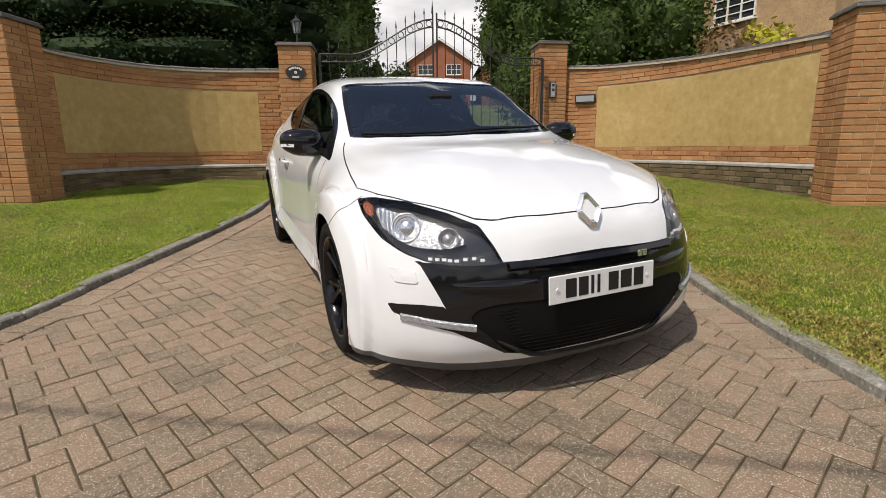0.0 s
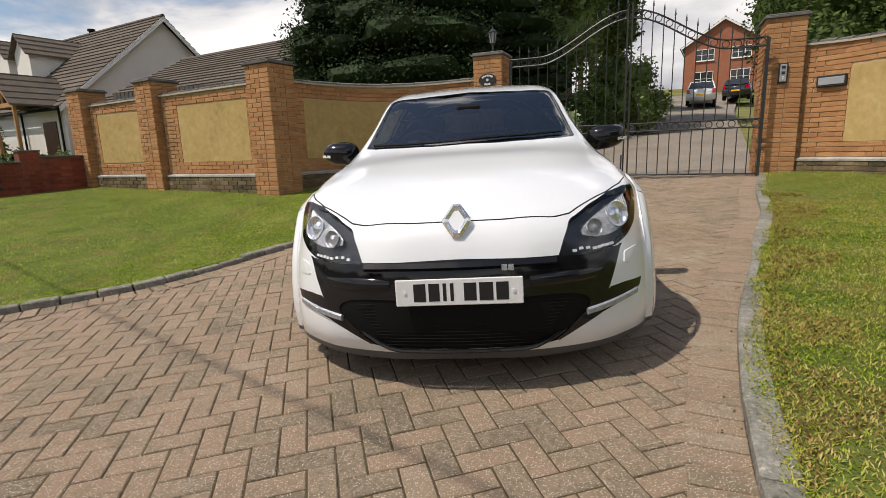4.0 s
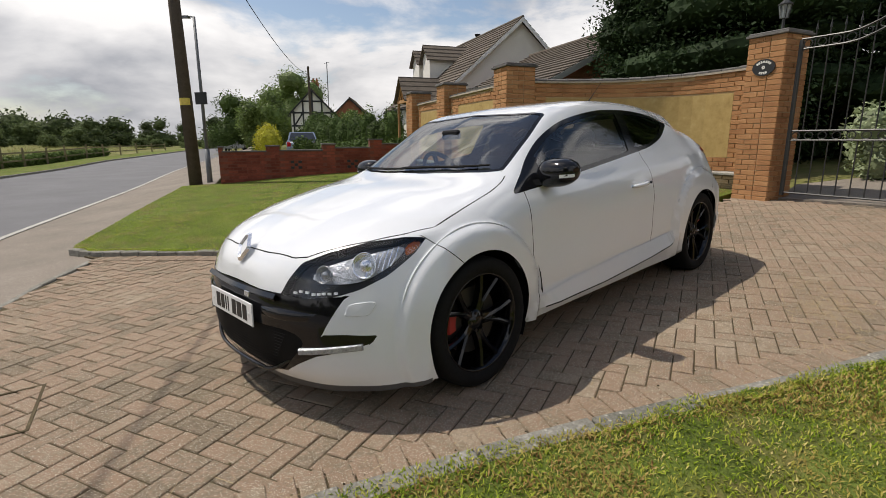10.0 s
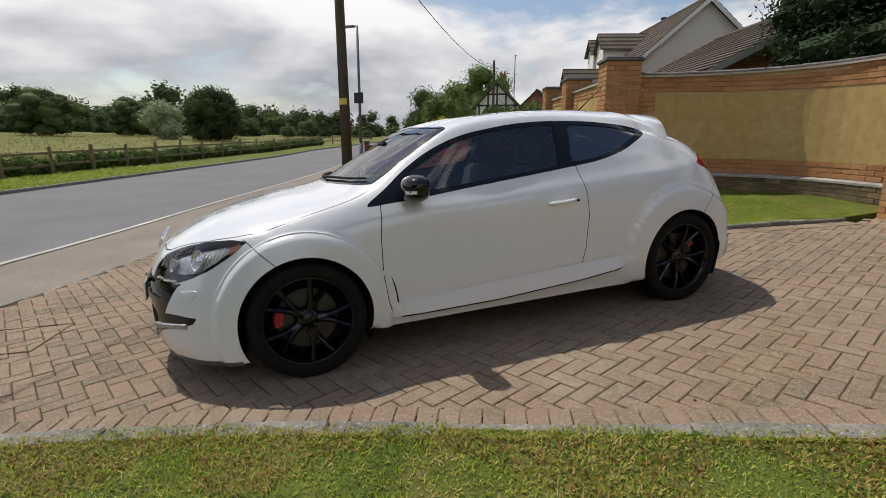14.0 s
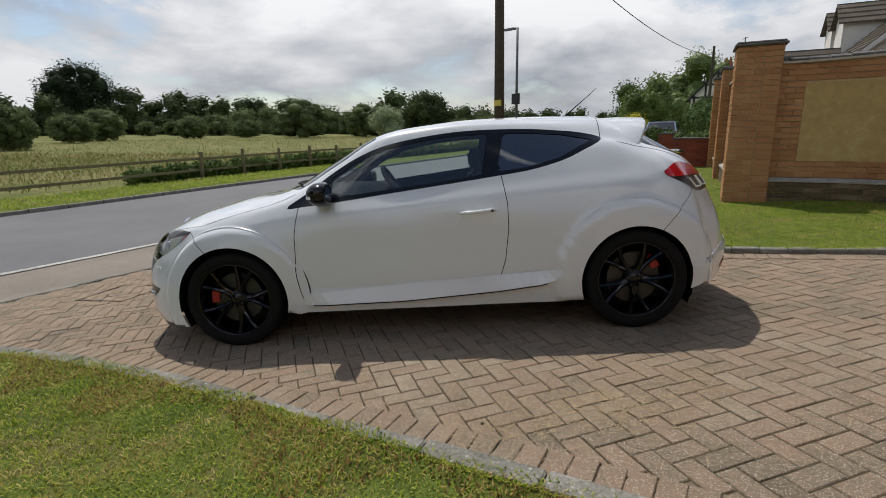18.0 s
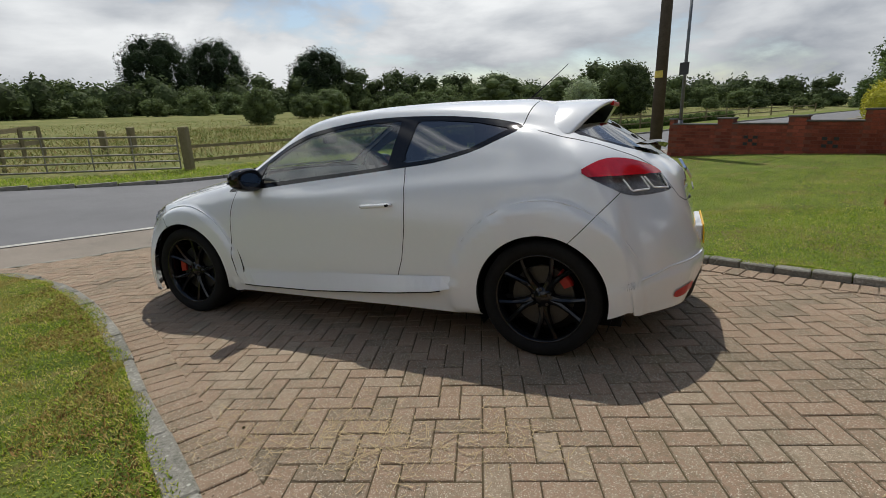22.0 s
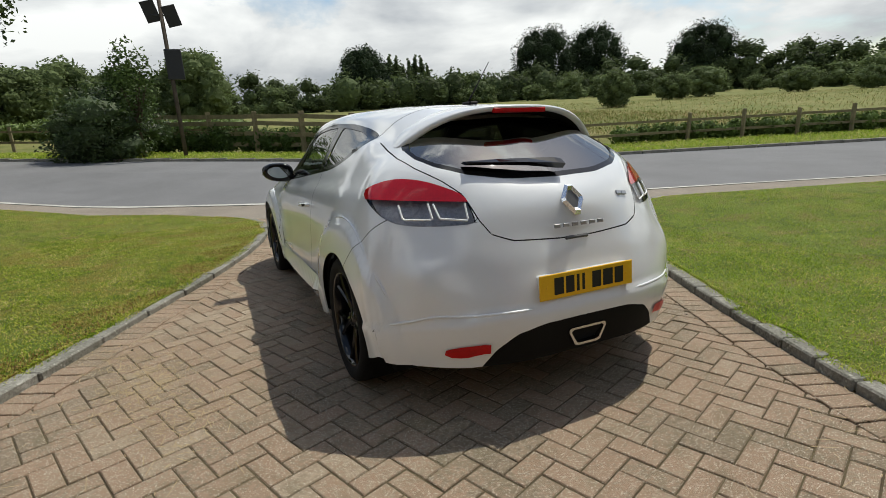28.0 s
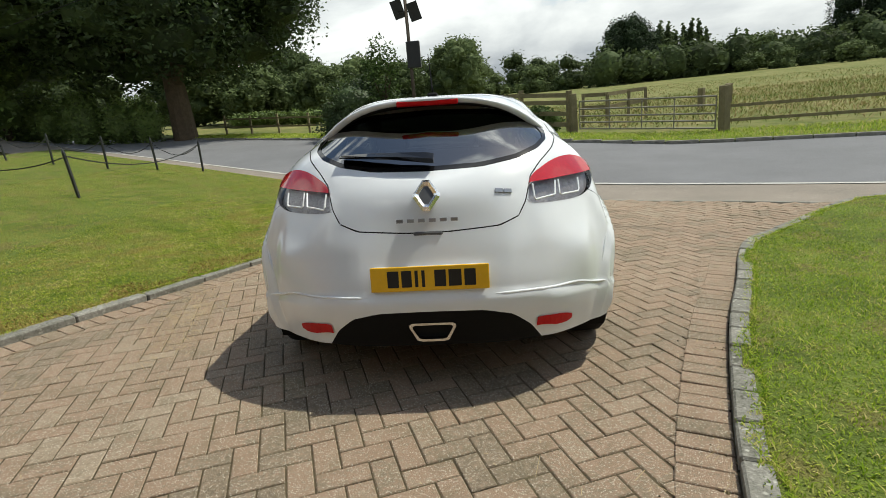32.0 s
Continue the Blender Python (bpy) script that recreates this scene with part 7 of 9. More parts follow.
def quads_object(name, V, Fq, mat, parent=None, label="", kind=""):
    me = bpy.data.meshes.new(name)
    me.vertices.add(len(V))
    me.vertices.foreach_set("co", np.asarray(V, np.float32).ravel())
    k = Fq.shape[1]
    me.loops.add(Fq.size)
    me.loops.foreach_set("vertex_index", Fq.ravel().astype(np.int32))
    me.polygons.add(len(Fq))
    me.polygons.foreach_set("loop_start", (np.arange(len(Fq)) * k).astype(np.int32))
    me.update(calc_edges=True)
    me.materials.append(M[mat])
    ob = new(name, me)
    if parent:
        ob.parent = parent
    return tagged(ob, label, "", "", kind)


def lobes_for(h, r, base, n, seed, kind):
    g = random.Random(seed)
    out = []
    if kind == "cone":
        for k in range(n):
            t = (k + .5) / n
            z = base + (h - base) * t
            rr = r * (1 - t) ** .75 + .25
            for j in range(3):
                a = g.uniform(0, math.tau)
                out.append(((rr * .55 * math.cos(a), rr * .55 * math.sin(a), z), (rr * .62, rr * .62, (h - base) / n * 1.1)))
    else:
        for k in range(n):
            a, e = (g.uniform(0, math.tau), g.uniform(-.95, 1)) if n < 30 else (2.4 * k + g.uniform(-.4, .4), -.95 + 1.95 * (k + g.random()) / n)
            rr = r * (g.uniform(.35, .75) if n < 30 else g.uniform(.30, .55))
            zc = base + (h - base) * (.5 + .42 * e * (1 if e > 0 else .9))
            q = r * math.sqrt(max(.05, 1 - e * e)) * (.62 if n < 30 else .70)
            out.append(((q * math.cos(a), q * math.sin(a), zc), (rr * .72, rr * .72, rr * .58 * (h - base) / (2 * r) + .2)))
        out.append(((0, 0, base + (h - base) * .5), (r * .6, r * .6, (h - base) * .33)))
    return out


def build_tree(name, x, y, h, r, mat, label, n=2500, size=.25, base=.25, lobes=14, seed=1, kind="round", trunk=None, group="", core=True, droop=0.0, facets=2, inner=.66):
    z = ground_at(x, y) - .05
    t = thing(name, label, "tree" if "hedge" not in name and "shrub" not in name else name.split("_")[-1], group, pose(x, y, z))
    L = lobes_for(h, r, base * h, lobes, seed, kind)
    tr = trunk or max(.08, h * .022)
    bm = bmesh.new()
    g = random.Random(seed)
    cyl(bm, (0, 0, -.2), (0, 0, h * .55), tr, tr * .5, 10)
    part("trunk", bm, "bark", t)
    for k in range(min(7, lobes)):
        c = Vector(L[k][0])
        s = Vector((0, 0, h * g.uniform(.18, .42)))
        if group != "far tree line":
            b2 = bmesh.new()
            tube(b2, [s, s.lerp(c, .5) + Vector((0, 0, .1 * h * .2)), c], [tr * .5, tr * .32, tr * .12], 6)
            part("limb", b2, "bark", t)
    V, Fq = leaf_cloud(L, n, size, seed, droop=droop)
    crown = quads_object("crown", V, Fq, mat, t)
    if core:
        bm = bmesh.new()
        for c, rad in L:
            vs = bmesh.ops.create_icosphere(bm, subdivisions=facets, radius=1)["verts"]
            for v in vs:
                k = inner + .2 * noise.noise(v.co * 2.3 + Vector(c))
                v.co = Vector((c[0] + v.co.x * rad[0] * k, c[1] + v.co.y * rad[1] * k, c[2] + v.co.z * rad[2] * k))
        part("inner_foliage", bm, mat, t)
    return t


def build_hedge(name, pts, w, h, mat, label, per=500, size=.12, seed=3):
    """A clipped or rough hedge along points."""
    P = lerp_path(pts, w * .9)
    lobes = []
    g = random.Random(seed)
    for p in P:
        z = ground_at(p.x, p.y)
        hh = h * g.uniform(.8, 1.15)
        lobes.append(((p.x + g.uniform(-.2, .2) * w, p.y + g.uniform(-.2, .2) * w, z + hh * .45), (w * .75, w * .75, hh * .58)))
    V, Fq = leaf_cloud(lobes, per * len(lobes), size, seed)
    t = thing(name, label, "hedge")
    quads_object("foliage", V, Fq, mat, t)
    bm = bmesh.new()
    for c, rad in lobes:
        vs = bmesh.ops.create_icosphere(bm, subdivisions=2, radius=1)["verts"]
        for v in vs:
            k = .78 + .15 * noise.noise(v.co * 2 + Vector(c))
            v.co = Vector((c[0] + v.co.x * rad[0] * k, c[1] + v.co.y * rad[1] * k, c[2] + v.co.z * rad[2] * k))
    part("inner_foliage", bm, mat, t)
    return t


# behind the walls
for i, (x, y, h, r) in enumerate(((-4.2, 11.2, 9.5, 2.0), (-2.2, 10.8, 11, 2.8), (-.4, 13.0, 12, 3.2), (-3.4, 15, 12, 2.8))):
    build_tree("dark_conifer", x, y, h, r, "leaf_dark", "tall dense dark green conifer behind the garden wall", (52000, 52000, 16000, 12000)[i], (.048, .048, .08, .09)[i], .0, 22, 20 + i, "cone", group="conifers", droop=.35)
build_tree("broadleaf_tree", 1.6, 14.5, 10, 3.0, "leaf_light", "light green broadleaf tree behind the gate pier", 18000, .095, .2, 22, 31)
build_tree("broadleaf_tree", 3.2, 19.5, 12.5, 4.3, "leaf", "dense dark green tree behind the gate", 18000, .12, .42, 20, 32, trunk=.34)
for i, (x, y, h, r) in enumerate(((10.5, 12.6, 8.0, 2.3), (12.2, 10.6, 7.4, 2.5), (14.6, 15.5, 9.5, 3.2), (12.7, 17.6, 9.5, 2.7))):
    build_tree("broadleaf_tree", x, y, h, r, "leaf", "dense green tree behind the curved wall", 16000, .09, .03, 20, 40 + i)
for i, (x, y, h, r) in enumerate(((6.0, 29.0, 12.5, 2.8), (7.6, 31.5, 11, 2.2), (6.6, 37.0, 13, 3.2))):
    build_tree("broadleaf_tree", x, y, h, r, "leaf", "tall green tree beside the climbing drive", 6500, .16, .30, 18, 180 + i, trunk=.25)
build_tree("variegated_shrub", 1.35, 8.0, 1.30, .70, "leaf_pale", "round variegated pale green shrub behind the gate", 5000, .05, .05, 14, 50)
build_tree("garden_shrub", 5.0, 14.5, 2.2, 1.0, "leaf_light", "loose green garden shrub beside the climbing drive", 4000, .07, .05, 12, 51)
build_tree("garden_shrub", 5.4, 20.0, 2.8, 1.3, "leaf_light", "loose green garden shrub beside the climbing drive", 4000, .09, .05, 12, 52)
build_tree("garden_shrub", 2.8, 12.5, 1.3, .9, "leaf", "low green shrub in the border behind the gate", 2500, .06, .05, 10, 53)
build_tree("garden_shrub", 4.0, 17.5, 1.6, 1.2, "leaf_light", "low green shrub in the border behind the gate", 2500, .07, .05, 10, 54)
build_tree("garden_shrub", 13.6, 7.2, 3.6, 1.3, "leaf_yellow", "yellow-green shrub behind the curved wall", 3500, .09, .05, 12, 55)
build_tree("climbing_shrub", 12.3, 6.6, 3.6, 1.5, "leaf_bronze", "bronze leaved climbing shrub against the brick house", 4000, .08, .05, 14, 56)
# neighbour's garden
build_hedge("garden_hedge", [(-13.5, 13.5), (-17, 11.0), (-22, 9.6)], .5, .9, "leaf", "low clipped hedge in the neighbour's garden", 250, .08, 61)
build_hedge("garden_hedge", [(-19.0, 13.4), (-26, 14.2), (-33, 16.5)], .9, 2.3, "leaf", "dark garden hedge behind the boundary wall", 900, .07, 62)
build_hedge("yellow_hedge", [(-27.0, 10.2), (-29.6, 11.4)], .9, 1.75, "leaf_yellow", "bright yellow-green shrub beside the road", 1500, .06, 63)
for i, (x, y, h, r, m) in enumerate(((-55, 26.5, 8.2, 4.2, "leaf_light"), (-34, 17.5, 2.6, 1.8, "leaf"), (-38, 15.0, 4.6, 2.0, "leaf_light"), (-45, 28, 3.8, 2.2, "leaf_light"), (-31, 24, 2.4, 1.8, "leaf"), (-37, 28, 3.4, 2.2, "leaf_light"), (-28, 21.5, 2.6, 1.6, "leaf_light"), (-62, 26, 6.5, 3.4, "leaf"), (-52, 18, 5.6, 2.8, "leaf"), (-45, 36, 7, 4, "leaf"))):
    build_tree("garden_tree", x, y, h, r, m, "leafy green tree among the village houses", 9000, .11, .03, 16, 70 + i)
# across the road
build_tree("roadside_tree", 15.3, -23.8, 14, 9.2, "leaf_deep", "large old spreading tree beside the road", 76000, .13, .18, 64, 90, trunk=.66, inner=.54)
build_tree("roadside_tree", 24.5, -22.8, 8.6, 5.0, "leaf_light", "broad light green roadside tree", 20000, .12, .02, 24, 91)
build_tree("sapling", 3.1, -17.4, 3.6, .85, "leaf", "slim young tree beside the solar pole", 1700, .075, .25, 24, 92, core=False)
build_tree("roadside_shrub", 4.0, -17.6, 2.3, 2.1, "leaf_deep", "dark low bush beside the road", 12000, .06, .0, 14, 93)
build_hedge("roadside_hedge", [(17.2, -23.0), (18.6, -22.6), (21, -22.6), (28, -25), (38, -29)], 1.3, 2.3, "leaf_light", "rough green roadside hedge", 1500, .10, 94)
build_hedge("far_hedge", [(2, -33), (9, -34.5), (18, -37)], .9, 1.0, "leaf_light", "long clipped green hedge across the field", 400, .12, 95)
build_hedge("far_hedge", [(-2, -40), (6, -43), (16, -46)], 1.0, 1.0, "leaf_light", "long clipped green hedge across the field", 350, .13, 96)
build_hedge("weedy_growth", [(-3.6, -16.3), (-1.8, -17.6), (0.2, -18.9), (3.2, -20.6)], .55, .95, "leaf", "weeds and brambles growing through the timber fence", 600, .07, 97)
build_hedge("weedy_growth", [along(x, -9.75) for x in (-9.2, -10.4, -11.5, -15, -19, -24, -30, -38, -48)], .42, .66, "leaf_weed", "tall weeds growing along the field fence", 260, .07, 98)
for i, (x, y, h, r, m) in enumerate(((0.5, -58, 7.5, 4.2, "leaf_far2"), (11, -50, 5.5, 3.6, "leaf_far2"), (12.5, -41, 4.4, 3.0, "leaf_far2"), (7.4, -55.5, 5.2, 3.6, "leaf_far"), (18.5, -42, 5.0, 3.2, "leaf_far2"), (19, -53, 7, 4.5, "leaf_far"), (25, -45, 7, 4.5, "leaf_far2"), (34, -40, 8, 5, "leaf_far"))):
    build_tree("hedgerow_tree", x, y, h, r, m, "rounded green tree in a hedge across the field", 6500, .17, -.06, 34, 170 + i, group="hedgerow trees")
# distant tree line: a few shapes, repeated in a close belt of two ranks
protos = []
for i, (h, r, m, kind) in enumerate(((9, 5, "leaf_far", "round"), (7.5, 5, "leaf_far2", "round"), (11, 5.5, "leaf_far", "round"), (6, 4.5, "leaf_far2", "round"), (12, 2.0, "leaf_far", "cone"))):
    protos.append(build_tree("distant_tree", -150 + 6 * i, -60 - 9 * i, h, r, m, "distant broadleaf tree in the far tree line" if kind == "round" else "distant slim poplar in the far tree line", 1500, .42, -.25 if kind == "round" else .0, 14, 110 + i, kind, group="far tree line", facets=1))
g = random.Random(9)
low = lambda a: .55 + .25 * smoothstep(175, 182, math.degrees(a)) + .2 * smoothstep(196, 206, math.degrees(a))
spots = []
for k in range(84):
    a = radians(148 + 170 * k / 83 + g.uniform(-.5, .5))
    D = g.uniform(138, 165) if 190 < math.degrees(a) < 285 else g.uniform(112, 140)
    spots.append((D * math.cos(a), D * math.sin(a), g.choice((0, 0, 2, 2, 1)), g.uniform(.8, 1.08) * low(a), 1.15))
for k in range(70):
    a = radians(150 + 166 * k / 69 + g.uniform(-.8, .8))
    D = g.uniform(116, 130) if 190 < math.degrees(a) < 285 else g.uniform(92, 108)
    spots.append((D * math.cos(a), D * math.sin(a), g.choice((0, 1, 1, 3, 3)), g.uniform(.5, .8) * low(a), 1.1))
for k in range(7):
    spots.append((-57.5 + 2.2 * k - 4, -135 + .8 * k, 4, g.uniform(.85, 1.1), 1.0))
for x, y, i, s, wide in spots:
    copy_thing(protos[i], Matrix.Translation((x, y, ground_at(x, y) - .3)) @ Matrix.Rotation(g.uniform(0, 6.28), 4, 'Z') @ Matrix.Diagonal((s * g.uniform(.9, 1.1) * wide, s * wide, s, 1)))
build_tree("field_oak", -90, -119, 19, 9.5, "leaf_oak", "large dark oak standing in the field", 26000, .22, -.15, 44, 130, trunk=.6, inner=.5)
build_tree("field_oak", -108, -118, 19.5, 10, "leaf_oak", "large dark oak standing in the field", 26000, .22, -.15, 44, 131, trunk=.6, inner=.5)
build_tree("field_oak", -128, -98, 18, 9.5, "leaf_oak", "large dark oak standing in the field", 26000, .22, -.15, 44, 132, trunk=.6, inner=.5)
build_tree("field_oak", -37, -118, 14, 7, "leaf_oak", "large dark oak standing in the field", 26000, .22, -.15, 44, 133, trunk=.6)
for i, (x, y, h, r) in enumerate(((-39.6, -38.8, 3.6, 2.0), (-70, -52, 4.2, 3.4), (-60, -49, 3.4, 2.6), (-84, -46, 3.6, 2.8), (-92, -40, 3.2, 2.6), (-88, -28, 6.5, 5), (-95, -18, 6, 4.5))):
    build_tree("field_shrub", x, y, h, r, "leaf_far2", "rounded grey-green bush standing in the field", 4000, .15, -.05, 32, 140 + i)
build_tree("field_tree", -68, -4.6, 6.3, 3.5, "leaf_far", "dense dark green round tree at the field's edge", 12000, .15, -.1, 44, 160)
build_tree("field_tree", -76.5, -10.8, 4.6, 3.2, "leaf_pale", "pale grey-green willow bush at the field's edge", 6000, .15, -.1, 16, 161)
build_hedge("far_hedge", [(-30, -105), (-60, -112), (-100, -105), (-140, -85), (-160, -50), (-165, -10), (-150, 25)], 5.5, 7.0, "leaf_far", "long dark belt of trees at the field's far edge", 420, .5, 150)


# ---- lawn blades ----
M["field_blade"] = material("long_field_grass", (0.2, 0.2, 0.07), 0.9, spots=[(0.09, 0.12, 0.03), (0.16, 0.18, 0.05), (0.25, 0.22, 0.09), (0.34, 0.27, 0.14)], scale=0.2, fine=2, bump=0, per_island=0.5, leaf=0.3, span=0.16)
def in_poly_np(p, poly):
    odd = np.zeros(len(p), bool)
    n = len(poly)
    for i in range(n):
        (x0, y0), (x1, y1) = poly[i][:2], poly[(i + 1) % n][:2]
        cond = (y0 > p[:, 1]) != (y1 > p[:, 1])
        if y1 != y0:
            odd ^= cond & (p[:, 0] < (x1 - x0) * (p[:, 1] - y0) / (y1 - y0) + x0)
    return odd


def build_blades(name, outline, boxes, mat, h, label, seed, wide=1.0, edges=()):
    """Grass blades; boxes: (x0, x1, y0, y1, blades per square metre)."""
    r = np.random.RandomState(seed)
    allp = []
    for x0, x1, y0, y1, dens in boxes:
        p = np.stack([r.uniform(x0, x1, int(dens * (x1 - x0) * (y1 - y0))), r.uniform(y0, y1, int(dens * (x1 - x0) * (y1 - y0)))], 1)
        allp.append(p[in_poly_np(p, outline)])
    for pts, sgn in edges:
        # tufts that hang over the edging
        e = np.array([(q.x, q.y) for q in lerp_path(pts, .004)])
        d = np.gradient(e, axis=0)
        d /= np.linalg.norm(d, axis=1, keepdims=True)
        k = np.repeat(np.arange(len(e)), 3)
        tuft = .5 + .5 * np.sin(k * .021 + 2 * np.sin(k * .0083))
        off = (.075 - .115 * tuft * r.rand(len(k))) * sgn
        allp.append(e[k] + np.stack([-d[k, 1], d[k, 0]], 1) * off[:, None])
    p = np.concatenate(allp)
    n = len(p)
    z = np.array([height(a, b) for a, b in p]) + .048
    patch = .55 + .45 * np.sin(p[:, 0] * 3.1 + 1.7 * np.sin(p[:, 1] * 2.3)) * np.sin(p[:, 1] * 2.7 + 1.3 * np.sin(p[:, 0] * 1.9))
    hh = h * (.45 + .75 * r.rand(n)) * (.75 + .45 * patch)
    a = r.uniform(0, math.tau, n)
    lean = hh * (.4 + 1.3 * r.rand(n))
    w = (.0016 + .0020 * r.rand(n)) * wide
    base = np.stack([p[:, 0], p[:, 1], z], 1)
    side = np.stack([-np.sin(a), np.cos(a), 0 * a], 1) * w[:, None]
    out = np.stack([np.cos(a), np.sin(a), 0 * a], 1)
    mid = base + out * (lean * .35)[:, None] + np.array([0, 0, 1]) * (hh * .62)[:, None]
    tip = base + out * lean[:, None] + np.array([0, 0, 1]) * hh[:, None]
    V = np.stack([base, mid + side, tip, mid - side], 1).reshape(-1, 3)
    Fq = np.arange(4 * n).reshape(-1, 4)
    ob = quads_object(name, V, Fq, mat, None, label, "stuff")
    ob["category"] = "grass"


build_blades("lawn_grass", LAWN_E, [(.6, 3.6, -4.6, 1.8, 7000), (2.0, 6.2, 1.8, 4.8, 2200), (.7, 5, -8.9, -4.6, 2600), (3.6, 5, -4.6, 1.8, 4200), (5, 9, -11.4, 1.8, 1700), (9, 15, -13, -1, 500)], "blade_dry", .017, "short mown green grass with dry brown patches", 7, 1.0, [(KERB_EAST, 1)])
build_blades("lawn_grass", LAWN_W, [(-3.4, 0, -1.0, 5.5, 4500), (-7, -3.4, -2.2, 5.5, 1800), (-12.2, -7, -1.6, 6.8, 800), (-3.4, 0, 5.5, 6.6, 900)], "blade", .018, "short mown bright green grass", 8, 1.0, [(KERB_WEST, -1)])
def beside(pts, lo, hi, y0, y1):
    """A band along a kerb line, between two distances to its east, as an outline."""
    e = np.array([(q.x, q.y) for q in lerp_path(pts, .15)])
    e = e[(e[:, 1] > y0) & (e[:, 1] < y1)]
    d = np.gradient(e, axis=0)
    d /= np.linalg.norm(d, axis=1, keepdims=True)
    side = np.stack([-d[:, 1], d[:, 0]], 1)
    near, far = e + side * lo, e + side * hi * (.75 + .45 * np.sin(np.arange(len(e)) * .9 + 1.2 * np.sin(np.arange(len(e)) * .37)))[:, None]
    return [tuple(p) for p in near] + [tuple(p) for p in far[::-1]]


M["blade_brown"] = material("withered_grass_blades", (0.33, 0.22, 0.09), 0.9, spots=[(0.11, 0.065, 0.022), (0.22, 0.135, 0.045), (0.34, 0.215, 0.08), (0.42, 0.33, 0.12), (0.30, 0.36, 0.06)], span=0.17, scale=3, fine=14, bump=0, per_island=0.65, leaf=0.2)
build_blades("withered_grass", beside(KERB_EAST, .05, .42, -3.2, 2.6), [(.6, 4.2, -3.4, 2.8, 5200)], "blade_brown", .020, "withered brown grass along the edging", 17, 1.3)
FIELD = [along(x, -10.0) for x in range(-90, 12, 4)] + [along(x, -62) for x in range(11, -91, -6)]
build_blades("field_grass", FIELD, [(-95, 30, -75, 20, 3.2), (-30, 12, -34, 0, 22)], "field_blade", .22, "long seeding grass tufts in the field", 10, 9.0)
VERGE = [along(x, -6.45) for x in range(-40, 26, 3)] + [along(x, -9.2) for x in range(25, -41, -3)]
build_blades("verge_grass", VERGE, [(-22, 16, -26, 2, 260)], "blade", .09, "rough green verge grass", 9, 3.0)


# ---- houses ----
def build_window(parent, m, w, h, cols=2, rows=1, depth=.06):
    """A white window with frame, panes and sill; local x across, z up, facing -y."""
    win = new("window")
    win.parent = parent
    win.matrix_local = m
    bm = bmesh.new()
    f = .055
    for x0, x1, z0, z1 in ((-w / 2, w / 2, -h / 2, -h / 2 + f), (-w / 2, w / 2, h / 2 - f, h / 2), (-w / 2, -w / 2 + f, -h / 2, h / 2), (w / 2 - f, w / 2, -h / 2, h / 2)):
        box(bm, x0, x1, -depth, .02, z0, z1)
    for k in range(1, cols):
        x = -w / 2 + w * k / cols
        box(bm, x - .028, x + .028, -depth, .02, -h / 2, h / 2)
    for k in range(1, rows):
        z = -h / 2 + h * k / rows
        box(bm, -w / 2, w / 2, -depth + .004, .02, z - .018, z + .018)
    part("window_frame", bm, "white_paint", win)
    bm = bmesh.new()
    box(bm, -w / 2 + .02, w / 2 - .02, -.022, -.012, -h / 2 + .02, h / 2 - .02)
    part("pane", bm, "dark_pane", win)
    bm = bmesh.new()
    box(bm, -w / 2 - .06, w / 2 + .06, -.12, .02, -h / 2 - .06, -h / 2)
    part("window_sill", bm, "white_paint", win)


def roof_courses(h, mat, *args):
    """A roof slope as a part, with each tile course under it."""
    r = new("roof")
    r.parent = h
    roof_side(None, *args, done=lambda bm: part("tile_course", bm, mat, r))


def roof_side(bm, x0, x1, y_e, z_e, y_r, z_r, step=.30, done=None):
    """Overlapping tile courses from the eaves to the ridge."""
    L = math.hypot(y_r - y_e, z_r - z_e)
    n = max(1, round(L / step))
    dy, dz = (y_r - y_e) / n, (z_r - z_e) / n
    ny, nz = -dz / math.hypot(dy, dz), dy / math.hypot(dy, dz)
    if nz < 0:
        ny, nz = -ny, -nz
    for k in range(n):
        a, b = (y_e + dy * k, z_e + dz * k), (y_e + dy * (k + 1.15), z_e + dz * (k + 1.15))
        t0, t1 = .055, .012
        pts = [(a[0], a[1]), (a[0] + ny * t0, a[1] + nz * t0), (b[0] + ny * t1, b[1] + nz * t1), (b[0], b[1])]
        b = bmesh.new()
        slab(b, [(x0, y, z) for y, z in pts], (x1 - x0, 0, 0))
        bmesh.ops.recalc_face_normals(b, faces=b.faces[:])
        done(b)


